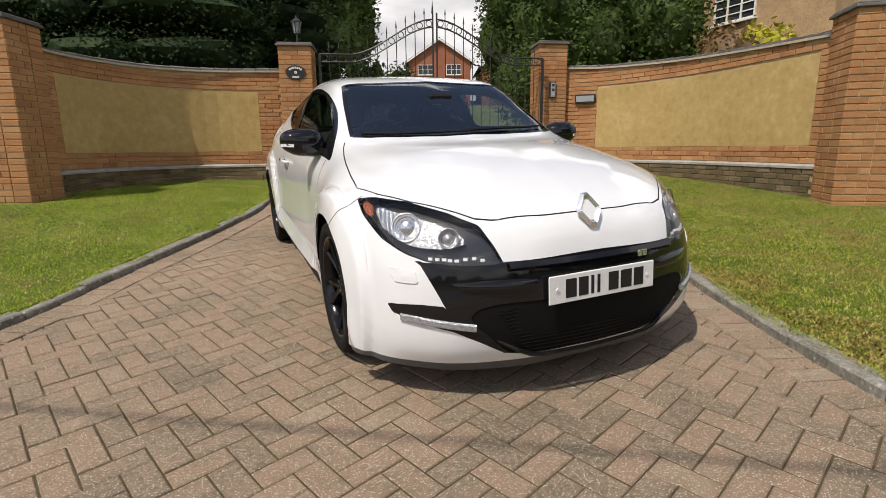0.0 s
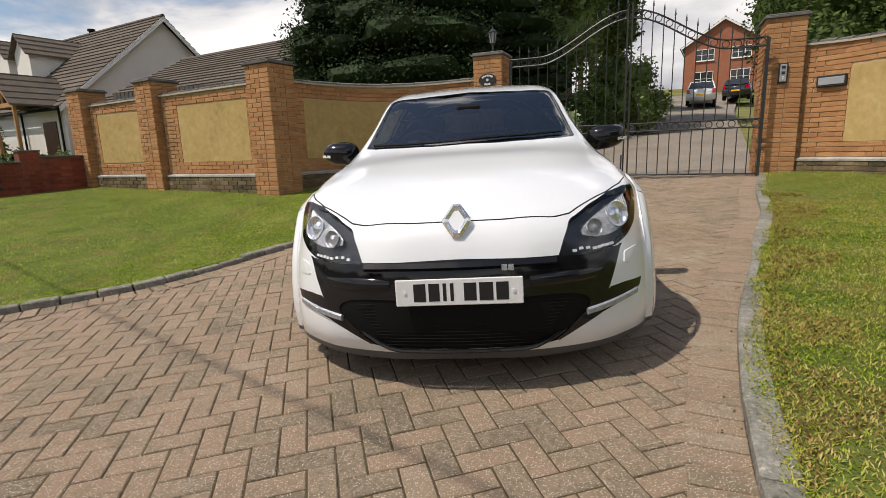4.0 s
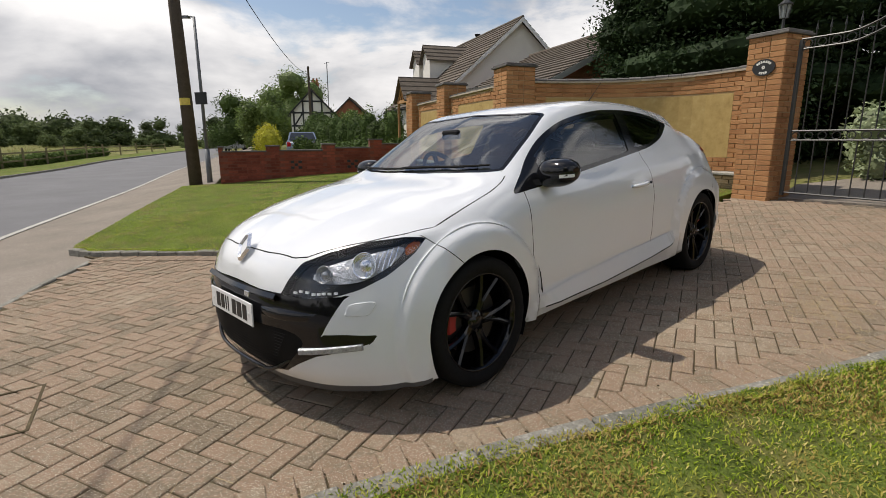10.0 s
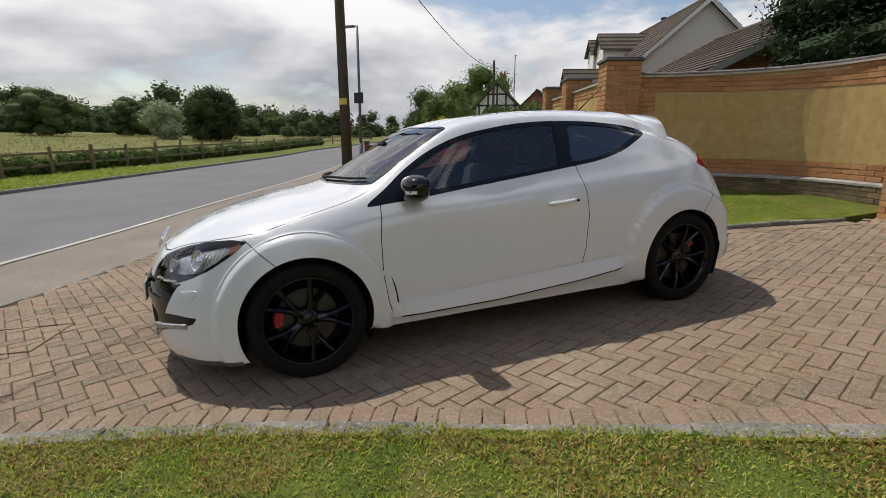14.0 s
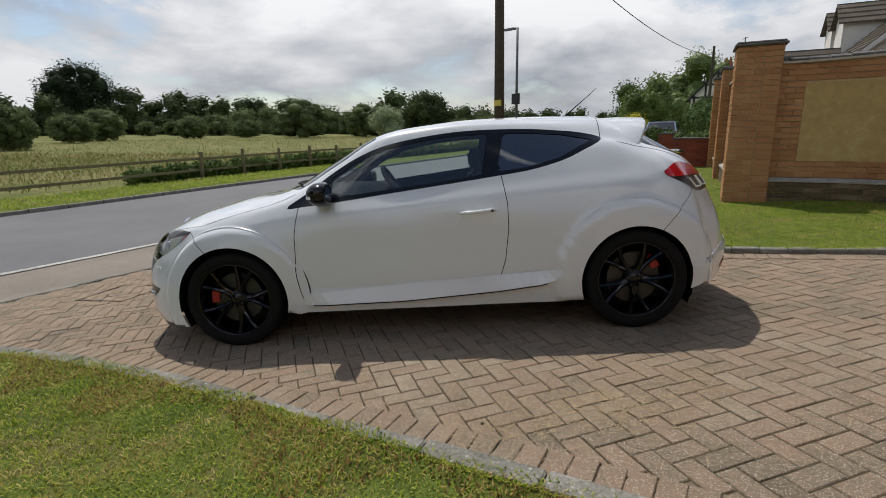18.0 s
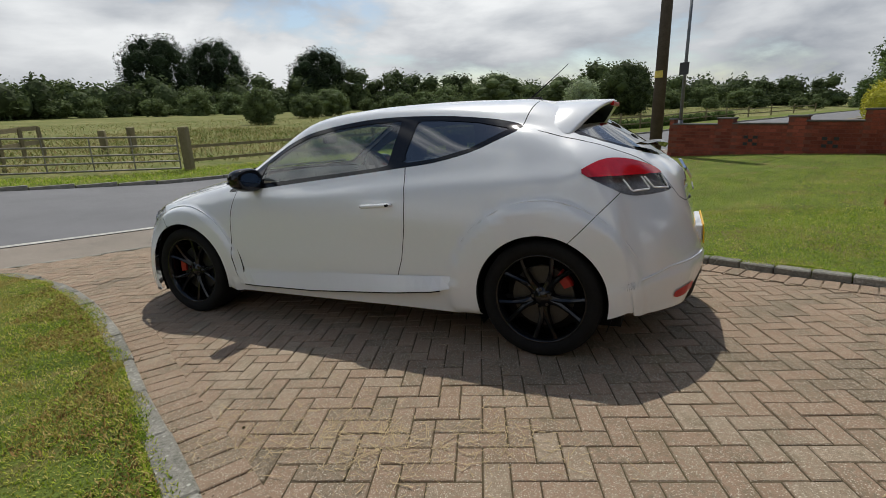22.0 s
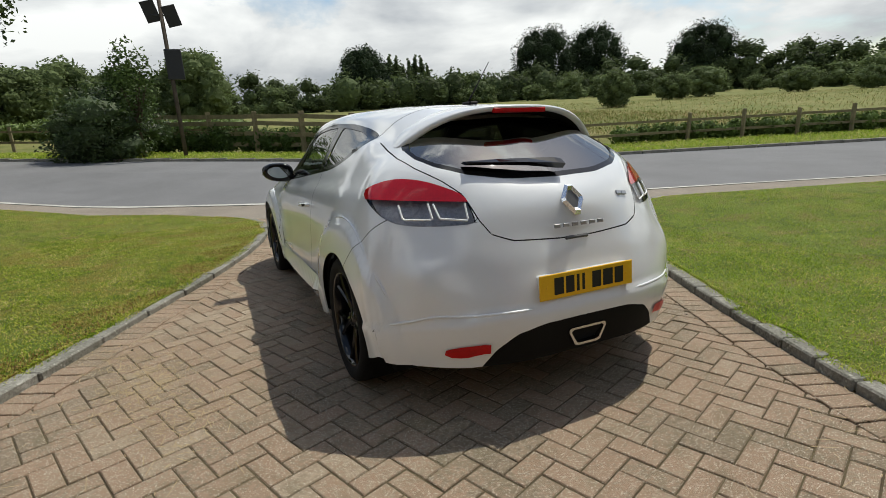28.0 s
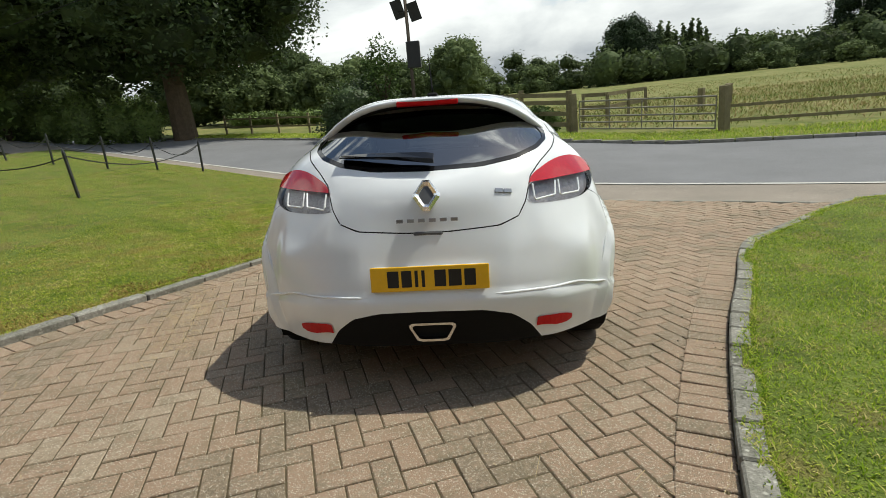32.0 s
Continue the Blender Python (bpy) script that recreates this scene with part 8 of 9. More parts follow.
def gable_house(name, label, m, length, width, eaves, ridge, wall, roof, verge="white_paint", over=.25, step=.30):
    """Local x along the ridge from the near gable, y across, z up."""
    h = thing(name, label, "house", m=m)
    bm = bmesh.new()
    w = width / 2
    slab(bm, [(0, -w, -.6), (0, -w, eaves), (0, 0, ridge - .08), (0, w, eaves), (0, w, -.6)], (length, 0, 0))
    bmesh.ops.recalc_face_normals(bm, faces=bm.faces[:])
    part("wall", bm, wall, h)
    sl = (ridge - eaves) / w
    for s in (1, -1):
        roof_courses(h, roof, -over, length + over, s * (w + over), eaves - sl * over + .04, 0, ridge + .04, step)
        for x in (-over - .02, length + over - .01):
            bm = bmesh.new()
            slab(bm, [(x, s * (w + over), eaves - sl * over - .14), (x, s * (w + over), eaves - sl * over + .05), (x, 0, ridge + .05), (x, 0, ridge - .16)], (.03, 0, 0))
            bmesh.ops.recalc_face_normals(bm, faces=bm.faces[:])
            part("bargeboard", bm, verge, h)
        bm = bmesh.new()
        tube(bm, [(-over, s * (w + over + .06), eaves - sl * over - .03), (length + over, s * (w + over + .06), eaves - sl * over - .03)], .055, 8)
        part("gutter", bm, "seal_black", h)
    bm = bmesh.new()
    tube(bm, [(-over, 0, ridge + .06), (length + over, 0, ridge + .06)], .09, 8)
    part("ridge_tiles", bm, roof, h)
    return h


def face_y(x, y, z, s):
    """A window on the wall that looks along s * y."""
    return pose(x, y, z, 0, 0, 180 if s > 0 else 0)


def build_bungalow():
    gz = .35
    h = gable_house("bungalow", "white rendered dormer bungalow with a brown tiled roof", pose(-14.0, 17.4, gz, 0, 0, 156.6), 9.6, 8.4, 2.75, 6.45, "white_wall", "roof_tile")
    for x in (8.4, 6.6):
        build_window(h, face_y(x, 4.2, 1.45, 1), .95, 1.5, 2, 1)
    # dormers on the front slope
    for x in (5.0, 6.95):
        d = new("dormer")
        d.parent = h
        d.matrix_local = pose(x, 3.15, 0, 0, 0, 0)
        bm = bmesh.new()
        slab(bm, [(-.62, 0, 3.2), (-.62, 0, 5.2), (0, 0, 5.85), (.62, 0, 5.2), (.62, 0, 3.2)], (0, -2.6, 0))
        bmesh.ops.recalc_face_normals(bm, faces=bm.faces[:])
        part("dormer_wall", bm, "white_wall", d)
        for s in (1, -1):
            bm = bmesh.new()
            for k in range(4):
                t0, t1 = k / 4, (k + 1.1) / 4
                xx = lambda t: s * (.80 - .80 * t)
                zz = lambda t: 5.02 + .88 * t
                slab(bm, [(xx(t0), .2, zz(t0)), (xx(t0), .2, zz(t0) + .07), (xx(t1), .2, zz(t1) + .02), (xx(t1), .2, zz(t1) - .03)], (0, -2.9, 0))
            bmesh.ops.recalc_face_normals(bm, faces=bm.faces[:])
            part("dormer_roof", bm, "roof_tile", d)
        w = new("dormer_window")
        w.parent = d
        w.matrix_local = pose(0, .0, 4.65, 0, 0, 180)
        bm = bmesh.new()
        for x0, x1, z0, z1 in ((-.36, .36, -.5, -.44), (-.36, .36, .44, .5), (-.36, -.30, -.5, .5), (.30, .36, -.5, .5), (-.03, .03, -.5, .5)):
            box(bm, x0, x1, -.05, .02, z0, z1)
        box(bm, -.31, .31, -.02, -.012, -.45, .45)
        ob = part("window_frame", bm, "white_paint", d)
        ob.matrix_local = w.matrix_local
        bm = bmesh.new()
        for s in (-1, 1):
            box(bm, s * .165 - .125, s * .165 + .125, -.03, -.021, -.42, .42)
        ob = part("pane", bm, "dark_pane", d)
        ob.matrix_local = w.matrix_local
        bpy.data.objects.remove(w)
    # timber porch
    p = new("porch")
    p.parent = h
    p.matrix_local = pose(1.2, 4.2, 0, 0, 0, 0) @ Matrix.Diagonal((.68, .75, .96, 1))
    for x in (-1.15, 1.15):
        bm = bmesh.new()
        box(bm, x - .07, x + .07, 1.75, 1.89, 0, 2.75, bevel=.01)
        part("porch_post", bm, "oak", p)
    bm = bmesh.new()
    box(bm, -1.3, 1.3, 1.74, 1.90, 2.65, 2.80)
    for a, b in (((-1.25, 2.78), (0, 3.75)), ((1.25, 2.78), (0, 3.75)), ((0, 2.8), (0, 3.7)), ((-.7, 2.8), (0, 3.3)), ((.7, 2.8), (0, 3.3))):
        tube(bm, [(a[0], 1.82, a[1]), (b[0], 1.82, b[1])], .06, 4)
    part("porch_truss", bm, "oak", p, "pale oak gable truss")
    for s in (1, -1):
        bm = bmesh.new()
        for k in range(5):
            t0, t1 = k / 5, (k + 1.1) / 5
            slab(bm, [(s * 1.5 * (1 - t0), -.6, 2.68 + 1.18 * t0), (s * 1.5 * (1 - t0), -.6, 2.75 + 1.18 * t0), (s * 1.5 * (1 - t1), -.6, 2.71 + 1.18 * t1), (s * 1.5 * (1 - t1), -.6, 2.66 + 1.18 * t1)], (0, 2.7, 0))
        bmesh.ops.recalc_face_normals(bm, faces=bm.faces[:])
        part("porch_roof", bm, "roof_tile", p)
    bm = bmesh.new()
    box(bm, .7, 1.7, 4.19, 4.24, 0, 2.1)
    part("front_door", bm, "door_brown", h, "dark brown front door")
    for x in (.25, 3.2):
        bm = bmesh.new()
        tube(bm, [(x, 4.28, 0), (x, 4.28, 2.6)], .04, 8)
        part("downpipe", bm, "seal_black", h)
    bm = bmesh.new()
    cyl(bm, (6.3, -.5, 6.2), (6.3, -.5, 6.85), .11, .11, 12)
    cyl(bm, (6.3, -.5, 6.85), (6.3, -.5, 6.95), .17, .17, 12)
    part("flue", bm, "seal_black", h, "black metal flue")


M["oak"] = material("pale_oak", (0.42, 0.24, 0.11), 0.7, scale=4, fine=60, amount=0.25, bump=0.2)
M["door_brown"] = material("brown_door", (0.12, 0.06, 0.035), 0.5, scale=4, fine=60, amount=0.2, bump=0.05)
M["roof_dark"] = material("dark_roof_tile", (0.10, 0.08, 0.06), 0.85, scale=1.2, fine=18, amount=0.35, bump=0.2)
M["house_brick"] = material("red_house_brick", (0.32, 0.13, 0.08), 0.88, scale=1.2, fine=26, amount=0.3, bump=0.3)
M["buff_brick"] = material("mixed_buff_brick", (0.42, 0.29, 0.17), 0.88, scale=1.6, fine=22, amount=0.4, bump=0.4)
M["fascia_grey"] = material("grey_fascia", (0.38, 0.38, 0.36), 0.6, scale=3, fine=30, amount=0.12, bump=0.0)
build_bungalow()
gar = gable_house("garage", "brown tiled garage with a grey bargeboard behind the garden wall", pose(-5.7, 13.6, .4, 0, 0, 156.6), 7.4, 7.0, 2.6, 4.45, "house_brick", "roof_tile", "fascia_grey", .3)


def build_board_fence():
    f = thing("board_fence", "dark grey weathered timber board fence above the wall", "fence")
    a, b = Vector((-9.5, 8.3, 0)), Vector((-5.0, 6.6, 0))
    n = 30
    for k in range(n):
        p = a.lerp(b, k / n)
        bm = bmesh.new()
        box(bm, -.07, .07, -.012, .012, .2, 2.62 - .10 * k / n + rng.uniform(-.01, .01), Matrix.Translation(p) @ Matrix.Rotation(math.atan2(b.y - a.y, b.x - a.x), 4, 'Z'))
        part("fence_board", bm, "grey_board", f)


M["grey_board"] = material("weathered_board", (0.10, 0.095, 0.085), 0.85, scale=3, fine=40, amount=0.35, bump=0.3)
build_board_fence()


def build_tudor():
    h = gable_house("timbered_house", "old black and white timber framed house", pose(-49, 25.5, 1.1, 0, 0, 146), 8, 4.6, 3.0, 5.4, "white_wall", "roof_dark", "plaque", .3, .4)
    for y in (-2.0, -1.0, 0, 1.0, 2.0):
        top = 5.4 - abs(y) / 2.3 * 2.4
        bm = bmesh.new()
        box(bm, -.04, .0, y - .09, y + .09, .4, top - .1)
        part("timber_post", bm, "plaque", h)
    for z, w in ((1.6, 2.25), (3.0, 2.25), (4.2, 1.1)):
        bm = bmesh.new()
        box(bm, -.045, .0, -w, w, z - .09, z + .09)
        part("timber_rail", bm, "plaque", h)
    for s in (1, -1):
        for z0, z1 in ((1.7, 2.9),):
            bm = bmesh.new()
            tube(bm, [(-.02, s * 1.9, z0), (-.02, s * 1.1, z1)], .08, 4)
            part("timber_brace", bm, "plaque", h)
    bm = bmesh.new()
    box(bm, 5.0, 5.9, -.4, .4, 4.8, 6.8)
    part("chimney", bm, "house_brick", h)
    for y in (-.2, .2):
        bm = bmesh.new()
        cyl(bm, (5.45, y, 6.8), (5.45, y, 7.2), .13, .10, 10)
        part("chimney_pot", bm, "house_brick", h)
    h2 = gable_house("village_house", "dark tiled village house with brick gable", pose(-57, 35.5, 1.0, 0, 0, 140), 8, 5.0, 3.2, 5.6, "house_brick", "roof_dark", "plaque", .3, .4)
    t = thing("aerial_mast", "tall thin steel aerial mast", "mast", m=pose(-51.1, 28.8, .5))
    bm = bmesh.new()
    tube(bm, [(0, 0, 0), (0, 0, 9.4)], .05, 6)
    for z, w in ((9.3, .5), (7.2, .4)):
        tube(bm, [(-w, 0, z), (w, 0, z)], .03, 4)
    part("mast_rod", bm, "galvanised", t)


build_tudor()


def build_far_house():
    ang = math.degrees(math.atan2(50.0 - 52.5, 25.6 - 19.6))
    gz = height(22.6, 51.3)
    h = gable_house("brick_house", "red brick house with white windows at the top of the drive", pose(22.6, 51.3, gz, 0, 0, ang + 90), 10, 7.0, 4.6, 6.9, "house_brick", "roof_dark", "white_paint", .3, .4)
    for y in (-1.6, 1.6):
        for z, hh in ((3.6, 1.1), (1.3, 1.4)):
            m = Matrix.Translation((-.0, y, z)) @ Matrix.Rotation(-math.pi / 2, 4, 'Z')
            build_window(h, m, 1.7, hh, 3, 2)
    g2 = gable_house("brick_house", "red brick house with a pale bay among the trees", pose(30.5, 49, height(30, 49), 0, 0, ang + 90), 9, 6.5, 4.6, 6.8, "house_brick", "roof_dark", "white_paint", .3, .4)
    for z in (3.5, 1.3):
        build_window(g2, Matrix.Translation((0, 0, z)) @ Matrix.Rotation(-math.pi / 2, 4, 'Z'), 1.9, 1.2, 3, 2)


build_far_house()


def build_right_house():
    """Brick house above the east wall, gable side to the drive."""
    h = thing("old_brick_house", "old buff and red brick house behind the curved wall", "house", m=pose(15.3, 6.0, 1.0, 0, 0, 0))
    bm = bmesh.new()
    box(bm, 0, 7, 0, 6.0, -1.5, 6.6)
    part("wall", bm, "buff_brick", h)
    bm = bmesh.new()
    slab(bm, [(-.1, 6.0, -1.5), (-.1, 6.0, 6.4), (-.1, 8.1, 4.3), (-.1, 8.1, -1.5)], (7, 0, 0))
    bmesh.ops.recalc_face_normals(bm, faces=bm.faces[:])
    part("side_wing", bm, "house_brick", h, "red brick side wing")
    roof_courses(h, "roof_dark", -.45, 7.2, 8.5, 3.95, 5.6, 6.95)
    roof_courses(h, "roof_dark", -.45, 7.2, -.4, 6.4, 3.0, 9.0)
    roof_courses(h, "roof_dark", -.45, 7.2, 6.4, 6.4, 3.0, 9.0)
    bm = bmesh.new()
    tube(bm, [(-.16, 5.95, -1), (-.16, 5.95, 6.3)], .05, 8)
    part("downpipe", bm, "seal_black", h)
    build_window(h, Matrix.Translation((0, 3.2, 4.55)) @ Matrix.Rotation(-math.pi / 2, 4, 'Z'), 1.55, 1.05, 3, 4)


build_right_house()


# ---- parked vehicles, far off ----
def build_parked(name, label, m, mat, L=4.0, W=1.7, H=1.45, van=False):
    c = thing(name, label, "van" if van else "car", "parked cars", m)
    w = W / 2
    bm = bmesh.new()
    prof = [(-L / 2, .30), (-L / 2 - .02, .62), (-L / 2 + .08, .82), (-L * .24, .92), (L / 2 - .10, .95), (L / 2, .72), (L / 2, .30)] if not van else [(-L / 2, .3), (-L / 2 - .02, .7), (-L / 2 + .1, 1.05), (L / 2, 1.05), (L / 2, .3)]
    slab(bm, [(-w, y, z) for y, z in prof], (W, 0, 0))
    bmesh.ops.bevel(bm, geom=[e for e in bm.edges], offset=.05, segments=2, affect='EDGES')
    bmesh.ops.recalc_face_normals(bm, faces=bm.faces[:])
    part("body", bm, mat, c, smooth=True)
    top = [(-L * .24, .90), (-L * .06, H), (L * .36, H - .02), (L / 2 - .12, .93)] if not van else [(-L / 2 + .12, 1.03), (-L * .33, H), (L / 2 - .02, H), (L / 2, 1.03)]
    bm = bmesh.new()
    a = [bm.verts.new((s * (w - .05 if z < 1.1 else w - .2), y, z)) for s in (-1, 1) for y, z in top]
    for i in range(3):
        bm.faces.new((a[i], a[i + 1], a[i + 5], a[i + 4]))
    bm.faces.new((a[0], a[1], a[2], a[3]))
    bm.faces.new((a[4], a[5], a[6], a[7]))
    bmesh.ops.recalc_face_normals(bm, faces=bm.faces[:])
    part("cabin_top", bm, mat, c)
    def pane(pname, pts, push):
        b2 = bmesh.new()
        b2.faces.new([b2.verts.new(Vector(p) + Vector(push)) for p in pts])
        part(pname, b2, "dark_pane", c)
    (y0, z0), (y1, z1), (y2, z2), (y3, z3) = top
    lw, uw = w - .05, w - .2
    q = lambda s, y, z, t: (s * (lw + (uw - lw) * t), y, z)
    for s in (-1, 1):
        pane("side_window", [q(s, y0 + .22, z0 + .06, .1), q(s, y1 + .08, z1 - .10, .85), q(s, y2 - (.05 if not van else L * .55), z2 - .10, .85), q(s, y3 - (.2 if not van else L * .55), z3 + .06, .1)], (s * .012, 0, 0))
    pane("windscreen", [(-lw + .1, y0 + .03, z0 + .05), (lw - .1, y0 + .03, z0 + .05), (uw - .06, y1 - .02, z1 - .05), (-uw + .06, y1 - .02, z1 - .05)], (0, -.015, .01))
    if not van:
        pane("rear_window", [(-lw + .1, y3 - .02, z3 + .06), (lw - .1, y3 - .02, z3 + .06), (uw - .06, y2 + .03, z2 - .05), (-uw + .06, y2 + .03, z2 - .05)], (0, .015, .01))
    for s in (-1, 1):
        for y in (-L * .31, L * .31):
            bm = bmesh.new()
            cyl(bm, (s * (w - .19), y, .30), (s * (w + .01), y, .30), .30, .30, 20)
            part("wheel", bm, "tyre", c)
        bm = bmesh.new()
        box(bm, s * (w - .22), s * (w - .04), L / 2 - .06, L / 2 + .012, .66, .90, bevel=.01)
        part("tail_light", bm, "tail_red", c)
        bm = bmesh.new()
        box(bm, s * (w - .36), s * (w - .06), -L / 2 - .015, -L / 2 + .06, .58, .74, bevel=.01)
        part("headlight", bm, "drl", c)
    bm = bmesh.new()
    box(bm, -.26, .26, L / 2 - .005, L / 2 + .02, .5, .61)
    part("number_plate", bm, "plate_yellow", c)
    return c


M["car_blue"] = material("pale_blue_paint", (0.22, 0.27, 0.36), 0.25, scale=2, fine=20, amount=0.03, bump=0, coat=1.0)
M["car_dark"] = material("dark_paint", (0.02, 0.022, 0.03), 0.25, scale=2, fine=20, amount=0.03, bump=0, coat=1.0)
M["car_silver"] = material("silver_paint", (0.45, 0.46, 0.48), 0.3, 0.5, scale=2, fine=20, amount=0.03, bump=0, coat=1.0)
build_parked("parked_car", "pale blue small hatchback parked behind the boundary wall", pose(-25.0, 11.4, height(-25, 11.4) - .15, 0, 0, -117), "car_blue")
build_parked("parked_van", "white van parked at the roadside", pose(-53.0, 18.4, height(-53, 18.4) + .03, 0, 0, 64), "car_white", 4.8, 1.9, 1.95, True)
zb = height(14, 33)
build_parked("parked_car", "white hatchback parked at the top of the drive", pose(14.0, 33.0, zb + .05, 4, 0, 158), "car_white", 4.1, 1.75, 1.5)
build_parked("parked_car", "dark hatchback parked at the top of the drive", pose(17.9, 36.5, height(17.9, 36.5) + .05, 4, 0, 150), "car_dark")
build_parked("parked_car", "silver car parked under the trees", pose(4.3, 22.5, height(4.3, 22.5) + .05, 5, 0, -100), "car_silver")
build_parked("parked_car", "dark blue car parked under the trees", pose(5.6, 25.5, height(5.6, 25.5) + .05, 5, 0, -100), "car_blue")


# ---- kerbs and paving, piece by piece ----
def build_kerb(name, pts, label, step=.52, w=.05, top=.055):
    P = lerp_path(pts, step)
    k = tagged(new(name), label, "kerb", "", "structure")
    for i in range(len(P) - 1):
        a, b = P[i], P[i + 1]
        d = b - a
        bm = bmesh.new()
        L = d.length
        box(bm, .004, L - .004, -w, w, -.15, top + rng.uniform(-.008, .006), bevel=.009)
        ob = part("kerbstone", bm, "kerb", k)
        z0, z1 = height(a.x, a.y), height(b.x, b.y)
        ob.matrix_world = Matrix.Translation((a.x, a.y, z0)) @ Matrix.Rotation(math.atan2(d.y, d.x) + rng.uniform(-.012, .012), 4, 'Z') @ Matrix.Rotation(-math.atan2(z1 - z0, L), 4, 'Y')


build_kerb("kerb_west", KERB_WEST, "worn grey concrete edging along the drive", .24)
build_kerb("kerb_east", KERB_EAST, "worn grey concrete edging along the drive", .52, .058)


build_kerb("edging_strip", [(x, y - .04) for x, y in foot_edge[::2]], "flush concrete strip between drive and footway", .9, .032, .008)


def build_pavers():
    """Herringbone blocks, 200 by 100 mm, laid at 20 degrees."""
    u, ang = .1006, radians(20.3)
    ca, sa = math.cos(ang), math.sin(ang)
    drive = tagged(new("block_paving"), "worn brown concrete block paving laid in herringbone", "paving", "", "structure")
    proto = {}
    r = random.Random(3)
    up = Vector((-A, -B, 1)).normalized()
    for key, (lx, ly) in (("h", (2 * u, u)), ("v", (u, 2 * u))):
        g, hgt, bv = .0030, .03, .0040
        x, y = lx / 2 - g, ly / 2 - g
        V = [(-x, -y, -hgt), (x, -y, -hgt), (x, y, -hgt), (-x, y, -hgt), (-x, -y, -bv), (x, -y, -bv), (x, y, -bv), (-x, y, -bv), (-x + bv, -y + bv, 0), (x - bv, -y + bv, 0), (x - bv, y - bv, 0), (-x + bv, y - bv, 0)]
        Fq = [(8, 9, 10, 11)] + [(i, (i + 1) % 4, 4 + (i + 1) % 4, 4 + i) for i in range(4)] + [(4 + i, 4 + (i + 1) % 4, 8 + (i + 1) % 4, 8 + i) for i in range(4)]
        me = bpy.data.meshes.new("paver")
        me.from_pydata(V, [], Fq)
        me.materials.append(M["paver"])
        proto[key] = (me, np.array(V), Fq)
    rot = np.array([[ca, -sa, 0], [sa, ca, 0], [0, 0, 1]])
    SV, SF, count = [], [], 0
    edge = np.array([(p.x, p.y) for pts in (KERB_WEST, KERB_EAST) for p in lerp_path(pts, .05)])
    for i in range(-75, 75):
        for j in range(-75, 75):
            k = (i - j) % 4
            if k == 0:
                key, cx, cy = "h", (i + 1) * u, (j + .5) * u
            elif k == 3:
                key, cx, cy = "v", (i + .5) * u, (j + 1) * u
            else:
                continue
            wx, wy = ca * cx - sa * cy, sa * cx + ca * cy
            if not inside((wx, wy), PAVED):
                continue
            if np.min(np.hypot(edge[:, 0] - wx, edge[:, 1] - wy)) < .14:
                continue
            z = height(wx, wy) + r.uniform(-.0025, .0025)
            tilt = Matrix.Rotation(r.uniform(-.008, .008) + math.atan(B), 4, 'X') @ Matrix.Rotation(r.uniform(-.008, .008) - math.atan(A), 4, 'Y')
            m = Matrix.Translation((wx, wy, z)) @ tilt @ Matrix.Rotation(ang, 4, 'Z')
            near = 1.1 < wx < 2.1 and -1.2 < wy < 2.6
            if near and count < 200:
                ob = new("paver", proto[key][0])
                ob.parent = drive
                ob.matrix_world = m
                count += 1
            else:
                mm = np.array(m)
                off = 12 * len(SV)
                SV.append(proto[key][1] @ mm[:3, :3].T + mm[:3, 3])
                SF += [tuple(q + off for q in f) for f in proto[key][2]]
    # one row of blocks laid square to each kerb
    for pts, sgn in ((KERB_WEST, 1), (KERB_EAST, -1)):
        P = lerp_path(pts, u)
        for a, b in zip(P, P[1:]):
            d = (b - a).normalized()
            n = Vector((-d.y, d.x, 0)) * sgn
            c = (a + b) / 2 + n * (.052 + u)
            if not inside((c.x, c.y), PAVED):
                continue
            m = Matrix.Translation((c.x, c.y, height(c.x, c.y) + .0065 + r.uniform(-.003, .003))) @ Matrix.Rotation(math.atan(B) + r.uniform(-.012, .012), 4, 'X') @ Matrix.Rotation(-math.atan(A) + r.uniform(-.012, .012), 4, 'Y') @ Matrix.Rotation(math.atan2(n.y, n.x) + r.uniform(-.03, .03), 4, 'Z')
            if sgn < 0 and count < 300:
                ob = new("paver", proto["h"][0])
                ob.parent = drive
                ob.matrix_world = m
                count += 1
            else:
                mm = np.array(m)
                off = 12 * len(SV)
                SV.append(proto["h"][1] @ mm[:3, :3].T + mm[:3, 3])
                SF += [tuple(q + off for q in f) for f in proto["h"][2]]
    me = bpy.data.meshes.new("paver_field")
    me.from_pydata(np.concatenate(SV).tolist(), [], SF)
    me.materials.append(M["paver"])
    ob = new("paver_field", me)
    ob.parent = drive
    tagged(ob, kind="stuff")


GATE_END = [(-.15, 5.85), (.4, 5.75), (4.35, 4.75), (4.5, 4.6)]
PAVED = west + [p for p in foot_edge] + east[::-1] + GATE_END[::-1]
build_pavers()


def build_manhole():
    cx, cy = -.73, -3.24
    t = thing("drain_cover", "recessed steel drain cover in the block paving", "drain cover", m=Matrix.Translation((cx, cy, height(cx, cy))) @ Matrix.Rotation(math.atan(B), 4, 'X') @ Matrix.Rotation(-math.atan(A), 4, 'Y') @ Matrix.Rotation(radians(168), 4, 'Z'))
    bm = bmesh.new()
    for s in (1, -1):
        box(bm, -.285, .285, s * .275 - .008, s * .275 + .008, -.03, .003)
        box(bm, s * .275 - .008, s * .275 + .008, -.267, .267, -.03, .003)
    part("cover_frame", bm, "joint", t, "dirt-filled steel frame")


build_manhole()


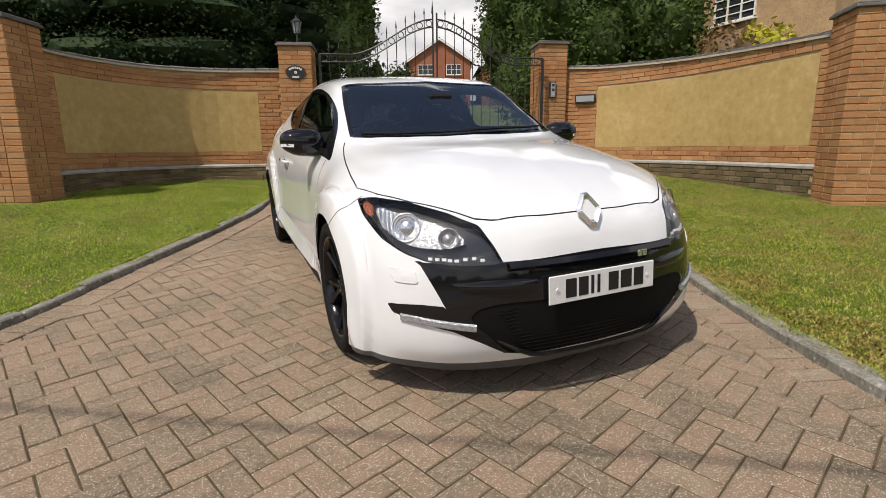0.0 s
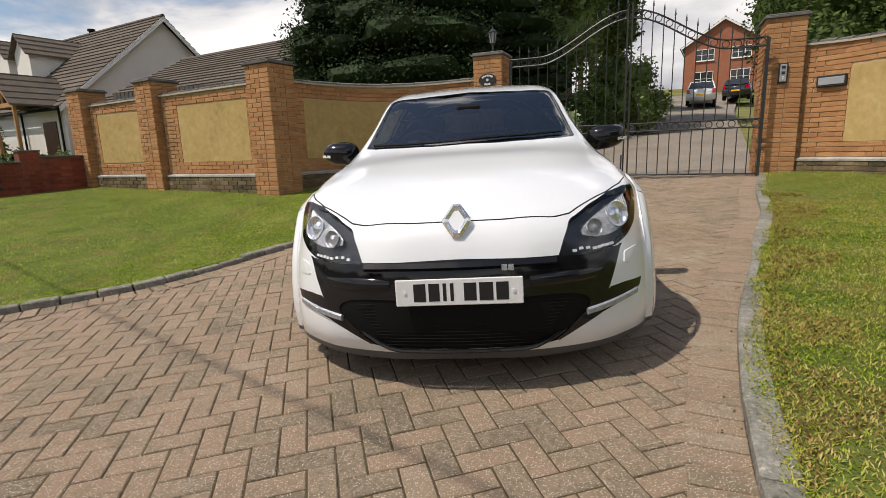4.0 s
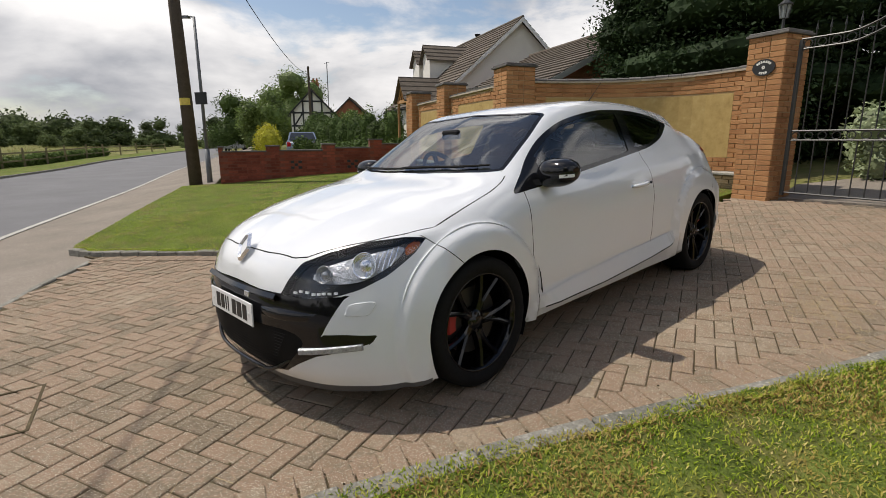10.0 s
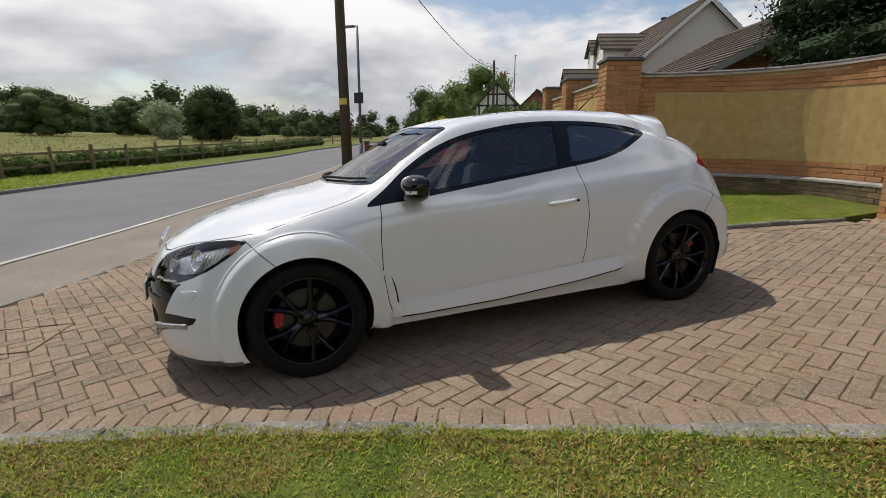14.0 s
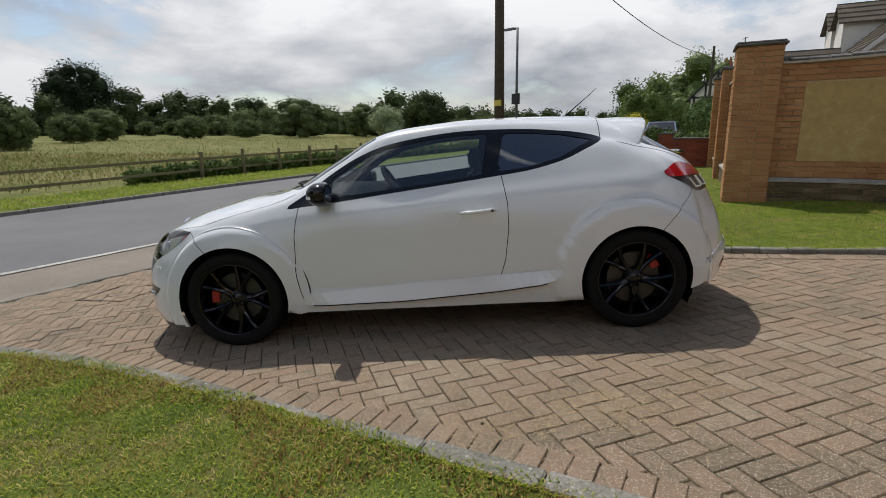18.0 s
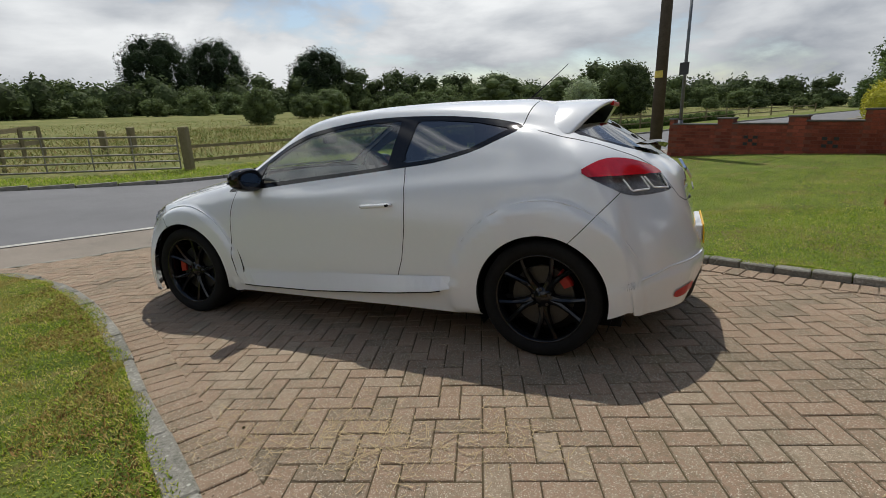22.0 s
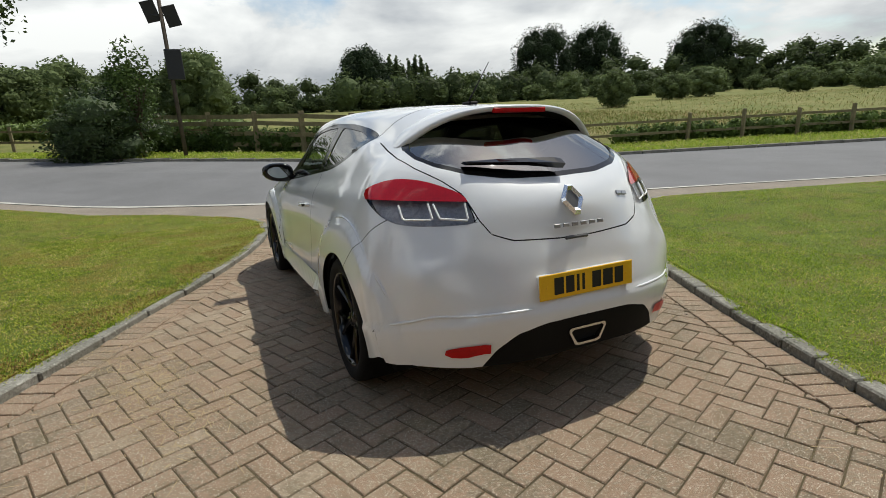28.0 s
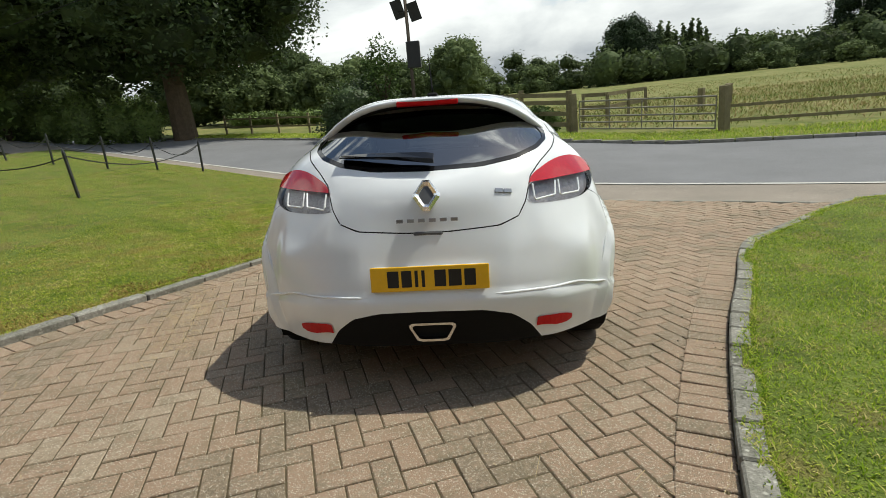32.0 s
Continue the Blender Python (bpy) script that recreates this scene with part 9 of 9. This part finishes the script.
def build_clippings():
    """Dry stems and bits of grass blown against the edges of the paving."""
    r = np.random.RandomState(12)
    P = np.array([(p.x, p.y) for pts in (KERB_WEST, KERB_EAST) for p in lerp_path(pts, .1)])
    P = P[(P[:, 1] > -4.6)]
    p = P[r.randint(0, len(P), 1500)] + r.normal(size=(1500, 2)) * .16
    q = np.array([(1.75, -.6), (1.45, .9), (-.5, 3.2), (2.6, 2.2)])[r.randint(0, 4, 500)] + r.normal(size=(500, 2)) * .35
    h = np.array([(1.85, .75), (1.95, .95), (1.70, 1.36), (2.05, .3)])[r.randint(0, 4, 900)] + r.normal(size=(900, 2)) * (.11, .20)
    p = np.concatenate([p, q, h])
    p = p[in_poly_np(p, PAVED)]
    n = len(p)
    a, L, w = r.uniform(0, math.tau, n), .007 + .045 * r.rand(n) ** 2.2, r.uniform(.0008, .0018, n)
    z = np.array([height(x, y) for x, y in p]) + .006
    c = np.stack([p[:, 0], p[:, 1], z], 1)
    d = np.stack([np.cos(a), np.sin(a), r.uniform(-.1, .25, n)], 1) * L[:, None]
    e = np.stack([-np.sin(a), np.cos(a), 0 * a], 1) * w[:, None]
    V = np.stack([c - d - e, c - d + e, c + d + e, c + d - e], 1).reshape(-1, 3)
    ob = quads_object("dry_clippings", V, np.arange(4 * n).reshape(-1, 4), "straw", None, "dry straw-coloured grass clippings scattered on the paving", "stuff")
    ob["category"] = "clippings"


def build_crumbs():
    """Dark soil and moss swept against the edgings."""
    r = np.random.RandomState(31)
    P = np.array([(p.x, p.y) for pts in (KERB_WEST, KERB_EAST) for p in lerp_path(pts, .05)])
    P = P[P[:, 1] > -4.6]
    k = r.randint(0, len(P), 6500)
    k = k[r.rand(len(k)) < .25 + .75 * (np.sin(k * .35 + 2 * np.sin(k * .13)) > .0)]
    p = P[k] + r.normal(size=(len(k), 2)) * (.04 + .13 * r.rand(len(k), 1) ** 2)
    p = p[in_poly_np(p, PAVED)]
    n = len(p)
    size = .0022 + .0075 * r.rand(n) ** 2.5
    z = np.array([height(x, y) for x, y in p]) + .0035
    shape = np.array([(1, 0, 0), (.2, .9, 0), (-.9, .3, 0), (-.4, -.8, 0), (.6, -.7, 0), (.1, .05, .7)], float)
    V = np.zeros((n, 6, 3))
    a = r.uniform(0, math.tau, n)
    for i, (u, v, w) in enumerate(shape):
        g = size * r.uniform(.7, 1.3, n)
        V[:, i, 0] = p[:, 0] + g * (u * np.cos(a) - v * np.sin(a))
        V[:, i, 1] = p[:, 1] + g * (u * np.sin(a) + v * np.cos(a))
        V[:, i, 2] = z + g * w
    tri = np.array([(i, (i + 1) % 5, 5) for i in range(5)])
    F = (np.arange(n)[:, None, None] * 6 + tri[None]).reshape(-1, 3)
    me = bpy.data.meshes.new("soil_crumbs")
    me.from_pydata(V.reshape(-1, 3).tolist(), [], F.tolist())
    me.materials.append(M["soil"])
    tagged(new("soil_crumbs", me), "dark crumbs of soil and moss along the edging", "dirt", "", "stuff")


M["soil"] = material("dark_soil", (0.05, 0.04, 0.025), 0.95, spots=[(0.018, 0.015, 0.010), (0.045, 0.036, 0.020), (0.075, 0.062, 0.030), (0.16, 0.13, 0.075)], scale=9, fine=60, bump=0, per_island=0.6)
build_crumbs()
M["straw"] = material("dry_straw", (0.40, 0.31, 0.18), 0.9, scale=6, fine=30, amount=0.4, bump=0)
build_clippings()
